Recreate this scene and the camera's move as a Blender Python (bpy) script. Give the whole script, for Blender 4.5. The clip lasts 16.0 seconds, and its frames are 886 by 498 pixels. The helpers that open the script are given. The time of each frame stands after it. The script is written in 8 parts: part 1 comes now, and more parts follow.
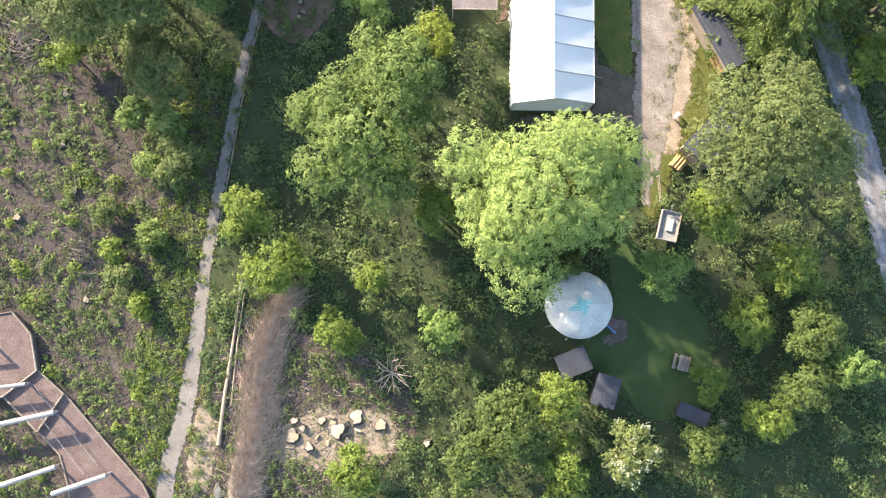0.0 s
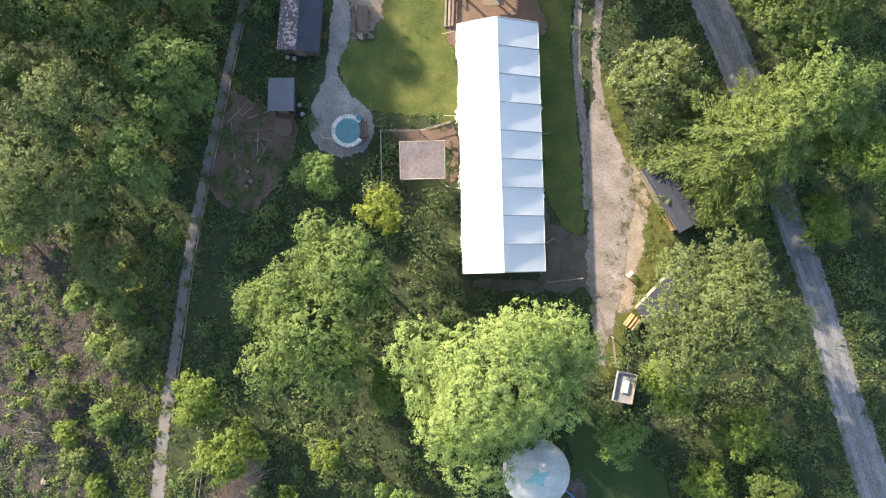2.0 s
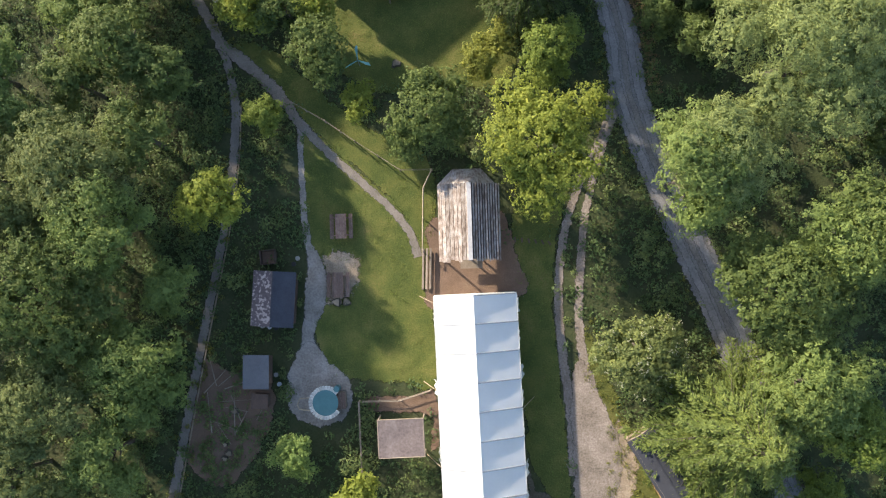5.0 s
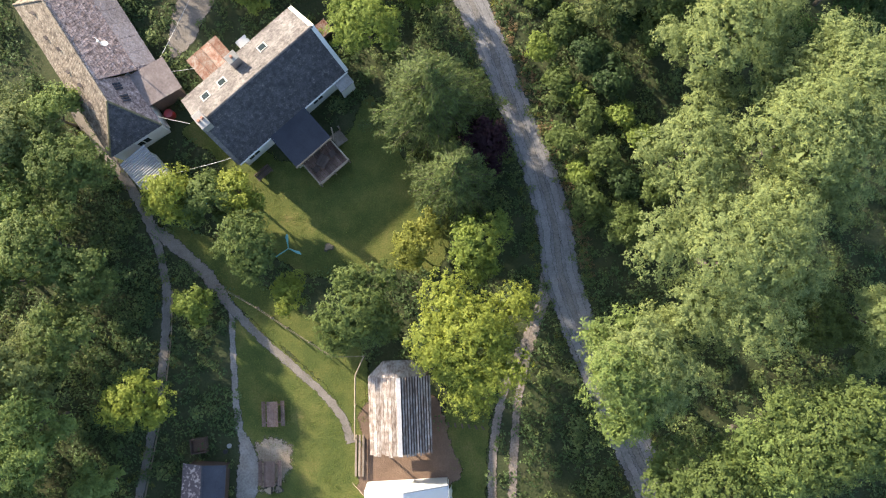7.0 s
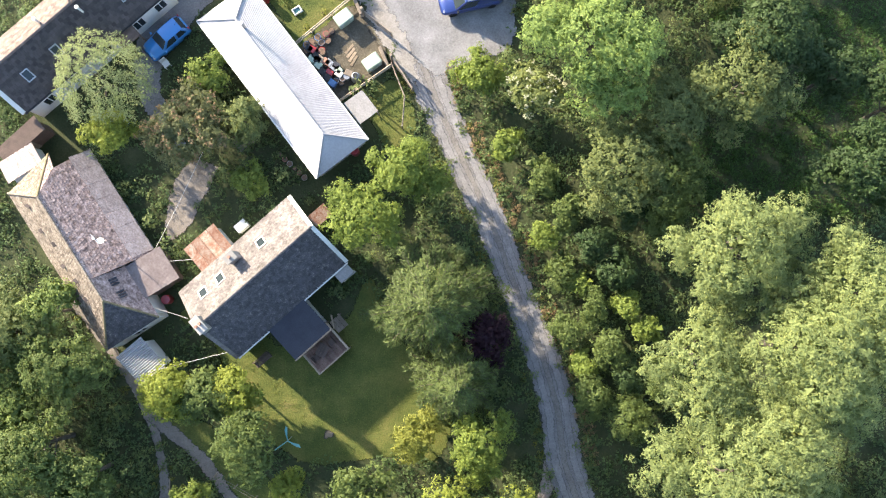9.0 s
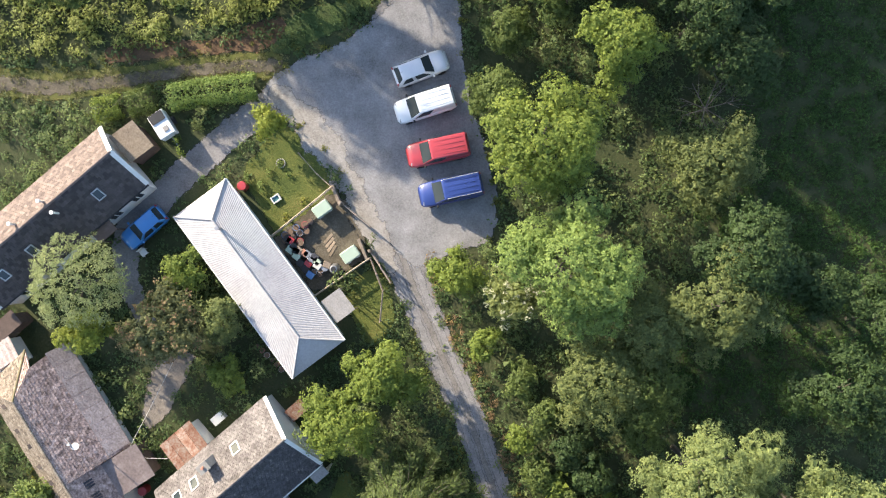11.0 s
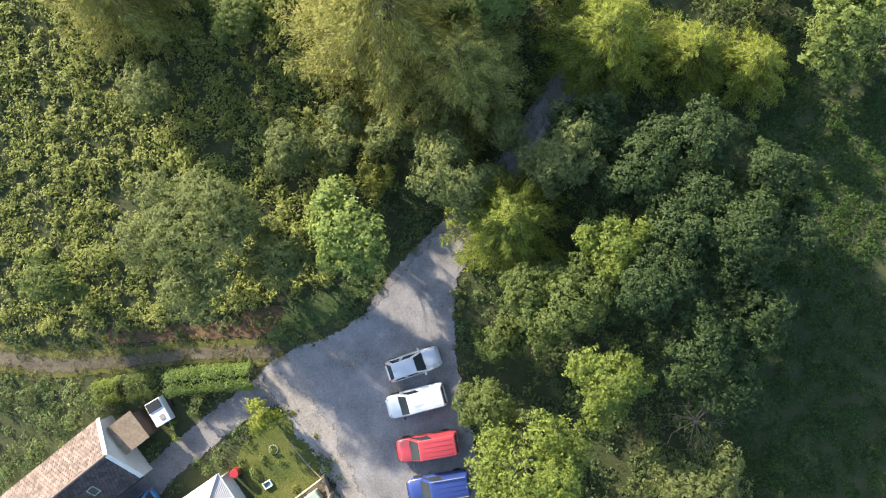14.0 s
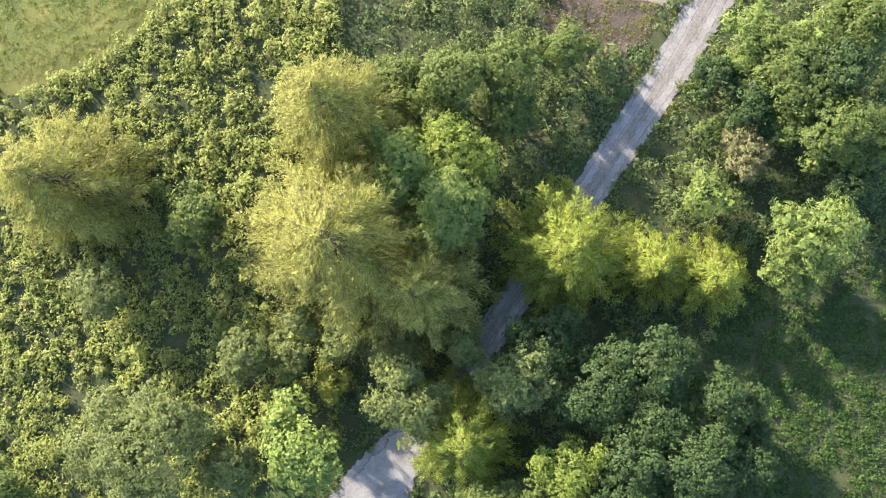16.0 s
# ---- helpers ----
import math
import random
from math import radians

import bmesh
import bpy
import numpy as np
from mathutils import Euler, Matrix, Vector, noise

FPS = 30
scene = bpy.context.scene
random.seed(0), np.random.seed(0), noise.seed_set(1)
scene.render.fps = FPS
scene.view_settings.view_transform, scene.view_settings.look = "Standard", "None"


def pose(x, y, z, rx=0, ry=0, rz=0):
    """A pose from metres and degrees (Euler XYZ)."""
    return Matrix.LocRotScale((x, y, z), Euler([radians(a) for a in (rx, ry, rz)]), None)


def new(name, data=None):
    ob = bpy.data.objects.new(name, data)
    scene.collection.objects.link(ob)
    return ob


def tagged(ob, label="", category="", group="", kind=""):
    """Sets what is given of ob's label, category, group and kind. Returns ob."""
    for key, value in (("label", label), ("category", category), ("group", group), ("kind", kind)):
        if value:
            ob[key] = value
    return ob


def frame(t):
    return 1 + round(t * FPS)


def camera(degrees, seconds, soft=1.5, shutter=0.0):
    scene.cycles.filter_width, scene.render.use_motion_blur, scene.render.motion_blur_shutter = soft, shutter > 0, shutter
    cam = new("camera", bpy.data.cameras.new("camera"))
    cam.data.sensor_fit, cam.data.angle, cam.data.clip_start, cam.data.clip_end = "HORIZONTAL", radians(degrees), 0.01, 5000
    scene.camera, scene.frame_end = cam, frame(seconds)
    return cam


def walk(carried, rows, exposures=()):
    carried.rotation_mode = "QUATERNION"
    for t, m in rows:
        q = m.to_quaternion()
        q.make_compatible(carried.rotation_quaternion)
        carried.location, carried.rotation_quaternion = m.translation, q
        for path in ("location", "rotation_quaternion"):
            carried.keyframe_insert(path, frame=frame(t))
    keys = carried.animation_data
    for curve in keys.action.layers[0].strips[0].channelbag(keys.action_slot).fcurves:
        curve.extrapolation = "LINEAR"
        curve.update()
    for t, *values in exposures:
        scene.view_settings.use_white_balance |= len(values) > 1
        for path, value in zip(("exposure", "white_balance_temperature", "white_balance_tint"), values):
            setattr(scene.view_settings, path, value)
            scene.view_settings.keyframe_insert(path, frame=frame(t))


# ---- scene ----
from mathutils import geometry

cam = camera(58.5, 16.0, soft=1.18)
# seconds, x, y, z, tilt from straight down, lean, heading
ROWS = [
    (0.0, -0.00, -0.00, 58.35, 3.56, -0.60, 0.00),
    (0.5, 1.22, 3.77, 58.55, 2.89, -0.05, -0.36),
    (1.0, 2.77, 7.25, 58.70, 2.40, -0.81, -1.39),
    (1.5, 2.89, 10.30, 58.91, 2.44, -1.04, -1.66),
    (2.0, 3.36, 13.70, 58.84, 2.20, -0.77, -1.91),
    (2.5, 3.67, 17.51, 58.76, 1.56, -0.27, -2.12),
    (3.0, 4.51, 21.45, 58.57, 0.86, -0.18, -2.13),
    (3.5, 5.42, 25.00, 58.30, 0.58, -0.05, -2.16),
    (4.0, 6.09, 27.76, 58.15, 1.03, 0.50, -2.50),
    (6.5, 10.75, 42.94, 58.07, 2.39, 0.96, -3.59),
    (7.0, 11.98, 46.07, 58.38, 2.64, -0.15, -3.56),
    (7.5, 11.47, 49.94, 58.20, 2.17, 0.52, -3.69),
    (8.0, 11.84, 53.32, 58.17, 2.24, 0.23, -3.53),
    (8.5, 12.15, 56.84, 57.93, 2.09, 0.27, -3.68),
    (9.0, 12.82, 59.96, 58.05, 2.38, -0.05, -3.50),
    (11.5, 16.34, 79.32, 58.03, 0.38, 0.84, -2.38),
    (12.0, 16.33, 82.34, 58.30, 1.01, 0.51, -2.07),
    (12.5, 16.57, 85.86, 58.91, 1.13, -0.01, -1.83),
    (13.0, 17.86, 89.45, 58.94, 1.20, 0.79, -1.37),
    (13.5, 18.61, 93.20, 59.01, 1.15, 1.55, -1.10),
    (14.0, 19.31, 97.00, 58.85, 1.02, 2.59, -0.86),
    (14.5, 20.29, 100.79, 58.85, 0.94, 2.38, -0.46),
    (15.0, 20.97, 104.65, 58.67, 0.69, 2.00, -0.42),
    (15.5, 21.25, 108.11, 58.36, 0.95, 1.32, -0.16),
    (16.0, 21.35, 111.56, 58.40, 1.16, 1.50, -0.07),
]
# stops: the picture darkens over the pale buildings and brightens over the woods
EXPOSURES = [(0.0, 2.0), (1.5, 1.84), (2.5, 1.56), (3.5, 1.33), (4.0, 1.25), (7.0, 1.54), (9.0, 1.94), (11.5, 1.38), (12.5, 1.34), (14.0, 1.55), (15.0, 1.81), (16.0, 2.08)]
walk(cam, [(t, pose(x, y, z, rx, ry, rz)) for t, x, y, z, rx, ry, rz in ROWS], exposures=EXPOSURES)

# ---- daylight: a low, warm sun and a clear sky ----
SUN_HEIGHT, SUN_FROM = 22.0, 136.0  # degrees above the ground; direction to the sun, counter-clockwise from +x
world = bpy.data.worlds.new("sky")
scene.world = world
world.use_nodes = True
sky = world.node_tree.nodes.new("ShaderNodeTexSky")
sky.sky_type, sky.sun_disc = "NISHITA", False
sky.sun_elevation, sky.sun_rotation = radians(SUN_HEIGHT), radians(90.0 - SUN_FROM)
world.node_tree.links.new(sky.outputs[0], world.node_tree.nodes["Background"].inputs[0])
world.node_tree.nodes["Background"].inputs[1].default_value = 0.155
sun_data = bpy.data.lights.new("sun", "SUN")
sun_data.energy, sun_data.angle, sun_data.color = 5.0, radians(1.2), (1.0, 0.87, 0.68)
sun = new("sun", sun_data)
toward = Vector((math.cos(radians(SUN_FROM)) * math.cos(radians(SUN_HEIGHT)), math.sin(radians(SUN_FROM)) * math.cos(radians(SUN_HEIGHT)), math.sin(radians(SUN_HEIGHT))))
sun.matrix_world = Matrix.Translation((0, 60, 80)) @ toward.to_track_quat("Z", "Y").to_matrix().to_4x4()

# ---- materials ----
def nodes_of(name):
    m = bpy.data.materials.new(name)
    m.use_nodes = True
    return m, m.node_tree.nodes, m.node_tree.links, m.node_tree.nodes["Principled BSDF"]


def ramp(n, stops):
    r = n.new("ShaderNodeValToRGB")
    e = r.color_ramp.elements
    while len(e) < len(stops):
        e.new(0.5)
    for el, (p, c) in zip(e, stops):
        el.position, el.color = p, (*c, 1.0)
    return r


def surface(name, stops, scale=1.0, fine=14.0, rough=0.85, metal=0.0, bump=0.3, grain=0.35, vary=0.0, stretch=(1, 1, 1), spec=0.3, islands=False):
    """Colours of a ramp by coarse noise, broken up by fine noise, with relief."""
    m, n, l, b = nodes_of(name)
    tc = n.new("ShaderNodeTexCoord")
    mp = n.new("ShaderNodeMapping")
    mp.inputs["Scale"].default_value = stretch
    l.new(tc.outputs["Object"], mp.inputs[0])
    a = n.new("ShaderNodeTexNoise")
    a.inputs["Scale"].default_value, a.inputs["Detail"].default_value, a.inputs["Roughness"].default_value = scale, 6.0, 0.62
    l.new(mp.outputs[0], a.inputs[0])
    f = n.new("ShaderNodeTexNoise")
    f.inputs["Scale"].default_value, f.inputs["Detail"].default_value = fine, 4.0
    l.new(mp.outputs[0], f.inputs[0])
    mix = n.new("ShaderNodeMix")
    mix.inputs[0].default_value = grain
    l.new(a.outputs[0], mix.inputs[2])
    l.new(f.outputs[0], mix.inputs[3])
    r = ramp(n, stops)
    l.new(mix.outputs[0], r.inputs[0])
    colour = r.outputs[0]
    if vary:
        oi = n.new("ShaderNodeObjectInfo") if not islands else n.new("ShaderNodeNewGeometry")
        mr = n.new("ShaderNodeMapRange")
        mr.inputs[3].default_value, mr.inputs[4].default_value = 1.0 - vary, 1.0 + vary
        l.new(oi.outputs["Random" if not islands else "Random Per Island"], mr.inputs[0])
        hs = n.new("ShaderNodeHueSaturation")
        l.new(mr.outputs[0], hs.inputs["Value"])
        l.new(colour, hs.inputs["Color"])
        colour = hs.outputs[0]
    l.new(colour, b.inputs["Base Color"])
    b.inputs["Roughness"].default_value, b.inputs["Metallic"].default_value = rough, metal
    b.inputs["Specular IOR Level"].default_value = spec
    if bump:
        bp = n.new("ShaderNodeBump")
        bp.inputs["Strength"].default_value, bp.inputs["Distance"].default_value = bump, 0.05
        l.new(f.outputs[0], bp.inputs["Height"])
        l.new(bp.outputs[0], b.inputs["Normal"])
    return m


def tone(c, k):
    return tuple(min(1.0, v * k) for v in c)


def leafy(name, c, spread=0.27, thin=0.4, warm=0.0):
    """Leaves: each one a little different, patches of the crown too, and light coming through."""
    m, n, l, b = nodes_of(name)
    g = n.new("ShaderNodeNewGeometry")
    tc = n.new("ShaderNodeTexCoord")
    a = n.new("ShaderNodeTexNoise")
    a.inputs["Scale"].default_value, a.inputs["Detail"].default_value = 0.6, 3.0
    l.new(tc.outputs["Object"], a.inputs[0])
    mix = n.new("ShaderNodeMix")
    mix.inputs[0].default_value = 0.5
    l.new(g.outputs["Random Per Island"], mix.inputs[2])
    l.new(a.outputs[0], mix.inputs[3])
    lo = tone(c, 1.0 - spread)
    hi = (min(1, c[0] * (1.0 + spread + warm)), min(1, c[1] * (1.0 + spread)), c[2] * (1.0 + 0.4 * spread))
    r = ramp(n, [(0.2, lo), (0.5, c), (0.8, hi)])
    l.new(mix.outputs[0], r.inputs[0])
    l.new(r.outputs[0], b.inputs["Base Color"])
    b.inputs["Roughness"].default_value, b.inputs["Specular IOR Level"].default_value = 0.62, 0.2
    t = n.new("ShaderNodeBsdfTranslucent")
    l.new(r.outputs[0], t.inputs[0])
    ms = n.new("ShaderNodeMixShader")
    ms.inputs[0].default_value = thin
    l.new(b.outputs[0], ms.inputs[1])
    l.new(t.outputs[0], ms.inputs[2])
    l.new(ms.outputs[0], n["Material Output"].inputs[0])
    return m


M_GROUND = surface("leaf_litter_soil", [(0.3, (0.024, 0.033, 0.013)), (0.46, (0.04, 0.052, 0.02)), (0.6, (0.058, 0.062, 0.028)), (0.76, (0.095, 0.078, 0.048))], 0.6, 7.0, 0.95, bump=0.9, grain=0.5)
M_CLEARED = surface("cleared_soil", [(0.3, (0.0257, 0.0254, 0.014)), (0.43, (0.05, 0.0399, 0.0311)), (0.55, (0.0848, 0.0633, 0.0554)), (0.68, (0.1302, 0.095, 0.0828)), (0.82, (0.1892, 0.141, 0.1146))], 0.5, 5.5, 0.95, bump=1.0, grain=0.46)
M_LAWN = surface("mown_grass", [(0.28, (0.034, 0.0521, 0.0108)), (0.44, (0.066, 0.0856, 0.018)), (0.56, (0.108, 0.1153, 0.027)), (0.7, (0.18, 0.1442, 0.054))], 0.42, 9.0, 0.9, bump=1.0, grain=0.38)
M_ROUGHGRASS = surface("rough_grass", [(0.25, (0.0515, 0.0694, 0.0142)), (0.5, (0.0854, 0.0925, 0.0213)), (0.75, (0.155, 0.1272, 0.0426))], 0.5, 12.0, 0.9, bump=0.9, grain=0.5)
M_GRAVEL = surface("pale_gravel", [(0.33, (0.1021, 0.0861, 0.0613)), (0.45, (0.1798, 0.1483, 0.1236)), (0.57, (0.2576, 0.2144, 0.1849)), (0.7, (0.3791, 0.3254, 0.2888))], 0.55, 8.0, 0.95, bump=0.6, grain=0.42)
M_ROAD = surface("worn_stone_road", [(0.34, (0.1222, 0.1176, 0.1176)), (0.46, (0.188, 0.1823, 0.1848)), (0.6, (0.2585, 0.2509, 0.2551)), (0.72, (0.376, 0.3626, 0.3654))], 0.45, 9.0, 0.92, bump=0.7, grain=0.36)
M_LANE = surface("worn_brown_grey_lane", [(0.34, (0.1026, 0.0954, 0.093)), (0.46, (0.1612, 0.1526, 0.1509)), (0.6, (0.2198, 0.2076, 0.2052)), (0.72, (0.3125, 0.2948, 0.2892))], 0.5, 9.0, 0.93, bump=0.7, grain=0.4)
M_MOSS_SHADE = surface("mossy_grass_with_shade", [(0.3, (0.0258, 0.0448, 0.0126)), (0.46, (0.043, 0.0708, 0.0198)), (0.58, (0.0602, 0.0802, 0.027)), (0.72, (0.0903, 0.1015, 0.045))], 0.5, 9.0, 0.95, bump=0.9, grain=0.42)
M_SANDY = surface("sandy_gravel", [(0.3, (0.162, 0.1219, 0.084)), (0.5, (0.27, 0.212, 0.1554)), (0.68, (0.378, 0.3095, 0.2363)), (0.8, (0.1404, 0.1325, 0.063))], 0.9, 9.0, 0.95, bump=0.8, grain=0.45)
M_MARGIN = surface("pale_gravel_margin", [(0.3, (0.16, 0.142, 0.125)), (0.5, (0.262, 0.24, 0.219)), (0.68, (0.34, 0.318, 0.297)), (0.8, (0.14, 0.128, 0.09))], 0.9, 9.0, 0.95, bump=0.8, grain=0.5)
M_DUST = surface("pale_stone_dust", [(0.3, (0.14, 0.12, 0.104)), (0.5, (0.25, 0.22, 0.194)), (0.7, (0.36, 0.322, 0.29))], 0.9, 7.0, 0.95, bump=0.7, grain=0.45)
M_RUSTBANK = surface("rusty_leaf_mould", [(0.3, (0.055, 0.04, 0.022)), (0.5, (0.11, 0.066, 0.038)), (0.7, (0.2, 0.125, 0.07))], 1.0, 9.0, 0.95, bump=0.8, grain=0.45)
M_SEAM = surface("grey_seam_webbing", [(0.3, (0.2, 0.22, 0.25)), (0.7, (0.29, 0.31, 0.335))], 2.0, 9.0, 0.7, bump=0.1)
M_CROWN = surface("lane_middle", [(0.34, (0.1098, 0.1012, 0.0903)), (0.5, (0.168, 0.1541, 0.144)), (0.7, (0.2408, 0.2219, 0.2074))], 0.9, 9.0, 0.95, bump=0.6, grain=0.5)
M_WHEEL = surface("pale_wheel_worn_stone", [(0.34, (0.1275, 0.1205, 0.1187)), (0.46, (0.1856, 0.1772, 0.1764)), (0.6, (0.2448, 0.2328, 0.2331)), (0.72, (0.3264, 0.309, 0.3066))], 0.8, 9.0, 0.93, bump=0.6, grain=0.45)
M_PATH = surface("grey_path", [(0.28, (0.1102, 0.095, 0.0805)), (0.5, (0.1856, 0.1614, 0.1399)), (0.75, (0.2814, 0.2445, 0.2122))], 0.8, 12.0, 0.95, bump=0.6, grain=0.5)
M_TRACK = surface("worn_brown_track", [(0.28, (0.06, 0.05, 0.034)), (0.48, (0.095, 0.08, 0.058)), (0.62, (0.14, 0.12, 0.09)), (0.78, (0.2, 0.175, 0.12))], 0.9, 9.0, 0.95, bump=0.7, grain=0.5)
M_CHIP = surface("brown_earth", [(0.25, (0.104, 0.068, 0.048)), (0.55, (0.168, 0.112, 0.08)), (0.8, (0.24, 0.168, 0.124))], 0.8, 14.0, 0.95, bump=0.7, grain=0.5)
M_TENT = surface("white_marquee_fabric", [(0.2, (0.74, 0.75, 0.76)), (0.8, (0.86, 0.86, 0.86))], 0.8, 5.0, 0.55, bump=0.08, grain=0.3)
_n, _l = M_TENT.node_tree.nodes, M_TENT.node_tree.links
_t, _m = _n.new("ShaderNodeBsdfTranslucent"), _n.new("ShaderNodeMixShader")
_t.inputs[0].default_value, _m.inputs[0].default_value = (0.86, 0.87, 0.88, 1), 0.3
_l.new(_n["Principled BSDF"].outputs[0], _m.inputs[1])
_l.new(_t.outputs[0], _m.inputs[2])
_l.new(_m.outputs[0], _n["Material Output"].inputs[0])
M_WHITEWALL = surface("white_render", [(0.25, (0.546, 0.537, 0.51)), (0.7, (0.704, 0.695, 0.669))], 0.8, 8.0, 0.85, bump=0.2)
M_STEELROOF = surface("pale_corrugated_roof", [(0.3, (0.3087, 0.2948, 0.2972)), (0.5, (0.4057, 0.3885, 0.3908)), (0.74, (0.4914, 0.4731, 0.4742))], 0.5, 6.0, 0.55, bump=0.1, grain=0.4)
M_GREYROOF = surface("grey_corrugated_roof", [(0.25, (0.16, 0.152, 0.144)), (0.55, (0.28, 0.264, 0.256)), (0.8, (0.384, 0.368, 0.352))], 1.2, 9.0, 0.75, bump=0.2, grain=0.5)
M_OLDROOF = surface("weathered_board_roof", [(0.3, (0.085, 0.062, 0.05)), (0.43, (0.215, 0.165, 0.135)), (0.56, (0.38, 0.33, 0.295)), (0.74, (0.54, 0.505, 0.475))], 1.8, 7.0, 0.75, bump=0.2, grain=0.45, vary=0.28, stretch=(1, 0.4, 1))
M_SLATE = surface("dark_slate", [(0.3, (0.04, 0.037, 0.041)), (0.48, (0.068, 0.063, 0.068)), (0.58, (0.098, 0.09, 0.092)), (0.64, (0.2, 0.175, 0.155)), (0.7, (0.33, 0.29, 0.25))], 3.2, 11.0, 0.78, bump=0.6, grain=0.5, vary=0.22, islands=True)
# lichen colours, raised overall to carry sunlight on the slope facing the sun
M_LICHEN_SUN = surface("sunlit_lichened_slate", [(0.3, (0.0559, 0.0448, 0.0398)), (0.42, (0.1026, 0.0901, 0.0858)), (0.52, (0.1554, 0.138, 0.1318)), (0.62, (0.2113, 0.1927, 0.1834)), (0.76, (0.1865, 0.1399, 0.1026))], 0.9, 6.0, 0.88, bump=0.6, grain=0.42, vary=0.2, islands=True)
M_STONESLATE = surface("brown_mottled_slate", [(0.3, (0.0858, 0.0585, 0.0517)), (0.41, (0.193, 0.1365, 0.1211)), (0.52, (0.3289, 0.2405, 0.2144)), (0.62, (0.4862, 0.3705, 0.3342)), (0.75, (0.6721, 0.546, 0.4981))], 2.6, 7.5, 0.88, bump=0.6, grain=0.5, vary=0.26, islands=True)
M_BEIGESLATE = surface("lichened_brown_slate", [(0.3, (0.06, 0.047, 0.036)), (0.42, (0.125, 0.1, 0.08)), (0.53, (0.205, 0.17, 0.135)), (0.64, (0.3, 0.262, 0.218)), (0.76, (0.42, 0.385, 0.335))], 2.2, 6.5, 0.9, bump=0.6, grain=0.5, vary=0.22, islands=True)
M_PALEFLAG = surface("pale_lichened_flag", [(0.3, (0.204, 0.159, 0.149)), (0.46, (0.324, 0.2643, 0.2484)), (0.6, (0.444, 0.3696, 0.351)), (0.75, (0.552, 0.476, 0.4428))], 2.4, 8.0, 0.9, bump=0.5, grain=0.5, vary=0.14)
M_PATCHROOF = surface("dusty_brown_roof_felt", [(0.3, (0.11, 0.085, 0.062)), (0.48, (0.19, 0.15, 0.112)), (0.64, (0.26, 0.21, 0.16)), (0.8, (0.12, 0.105, 0.07))], 1.2, 8.0, 0.9, bump=0.5, grain=0.5)
M_REDWOOD = surface("reddish_weathered_timber", [(0.28, (0.095, 0.058, 0.046)), (0.52, (0.165, 0.108, 0.088)), (0.75, (0.27, 0.2, 0.165))], 2.5, 12.0, 0.85, bump=0.3, vary=0.3)
M_FLAKEFELT = surface("flaking_felt", [(0.4, (0.088, 0.072, 0.078)), (0.53, (0.115, 0.094, 0.1)), (0.57, (0.34, 0.285, 0.275)), (0.72, (0.45, 0.39, 0.375))], 0.9, 5.0, 0.9, bump=0.35, grain=0.55)
M_OCHRE = surface("ochre_lichened_ridge", [(0.3, (0.085, 0.074, 0.0475)), (0.5, (0.17, 0.1436, 0.0808)), (0.7, (0.255, 0.2306, 0.1615))], 2.5, 9.0, 0.9, bump=0.4, grain=0.45)
M_DECK = surface("reddish_deck_boards", [(0.3, (0.13, 0.078, 0.062)), (0.5, (0.2, 0.125, 0.1)), (0.7, (0.29, 0.2, 0.165))], 2.2, 12.0, 0.8, bump=0.3, vary=0.2)
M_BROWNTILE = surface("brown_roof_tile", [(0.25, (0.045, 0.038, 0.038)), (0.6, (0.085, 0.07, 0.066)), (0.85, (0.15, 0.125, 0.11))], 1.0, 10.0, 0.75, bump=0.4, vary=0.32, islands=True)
M_SUNTILE = surface("sunlit_pink_tile", [(0.25, (0.095, 0.072, 0.065)), (0.5, (0.158, 0.122, 0.109)), (0.75, (0.235, 0.188, 0.168))], 2.0, 10.0, 0.85, bump=0.4, vary=0.32, islands=True)
M_FELT = surface("dark_roofing_felt", [(0.25, (0.0279, 0.0301, 0.0399)), (0.6, (0.0501, 0.053, 0.067)), (0.85, (0.0836, 0.0844, 0.0998))], 0.8, 12.0, 0.85, bump=0.25, vary=0.15)
M_BLUEFELT = surface("blue_grey_felt", [(0.3, (0.085, 0.09, 0.105)), (0.7, (0.15, 0.155, 0.172))], 0.9, 10.0, 0.8, bump=0.25, grain=0.35)
M_SAWDUST = surface("sawdust_soil", [(0.3, (0.1, 0.085, 0.05)), (0.45, (0.2, 0.155, 0.11)), (0.58, (0.32, 0.25, 0.19)), (0.74, (0.47, 0.385, 0.3))], 0.9, 8.0, 0.95, bump=0.6, grain=0.45)
M_BARKCHIP = surface("dark_bark_chip", [(0.3, (0.07, 0.047, 0.042)), (0.5, (0.135, 0.094, 0.084)), (0.72, (0.22, 0.162, 0.146))], 1.2, 12.0, 0.95, bump=0.7, grain=0.5)
M_RUST = surface("rusty_sheet", [(0.32, (0.123, 0.0473, 0.0264)), (0.46, (0.2214, 0.1118, 0.0748)), (0.56, (0.2624, 0.1892, 0.1496)), (0.7, (0.328, 0.2924, 0.2552))], 2.2, 9.0, 0.8, bump=0.2, vary=0.3)
M_WOOD = surface("weathered_timber", [(0.25, (0.14, 0.11, 0.085)), (0.55, (0.26, 0.21, 0.165)), (0.85, (0.38, 0.32, 0.26))], 2.0, 12.0, 0.85, bump=0.3, vary=0.2)
M_DARKWOOD = surface("dark_stained_timber", [(0.25, (0.06, 0.042, 0.035)), (0.6, (0.115, 0.08, 0.066)), (0.85, (0.18, 0.13, 0.11))], 2.0, 12.0, 0.8, bump=0.3, vary=0.2)
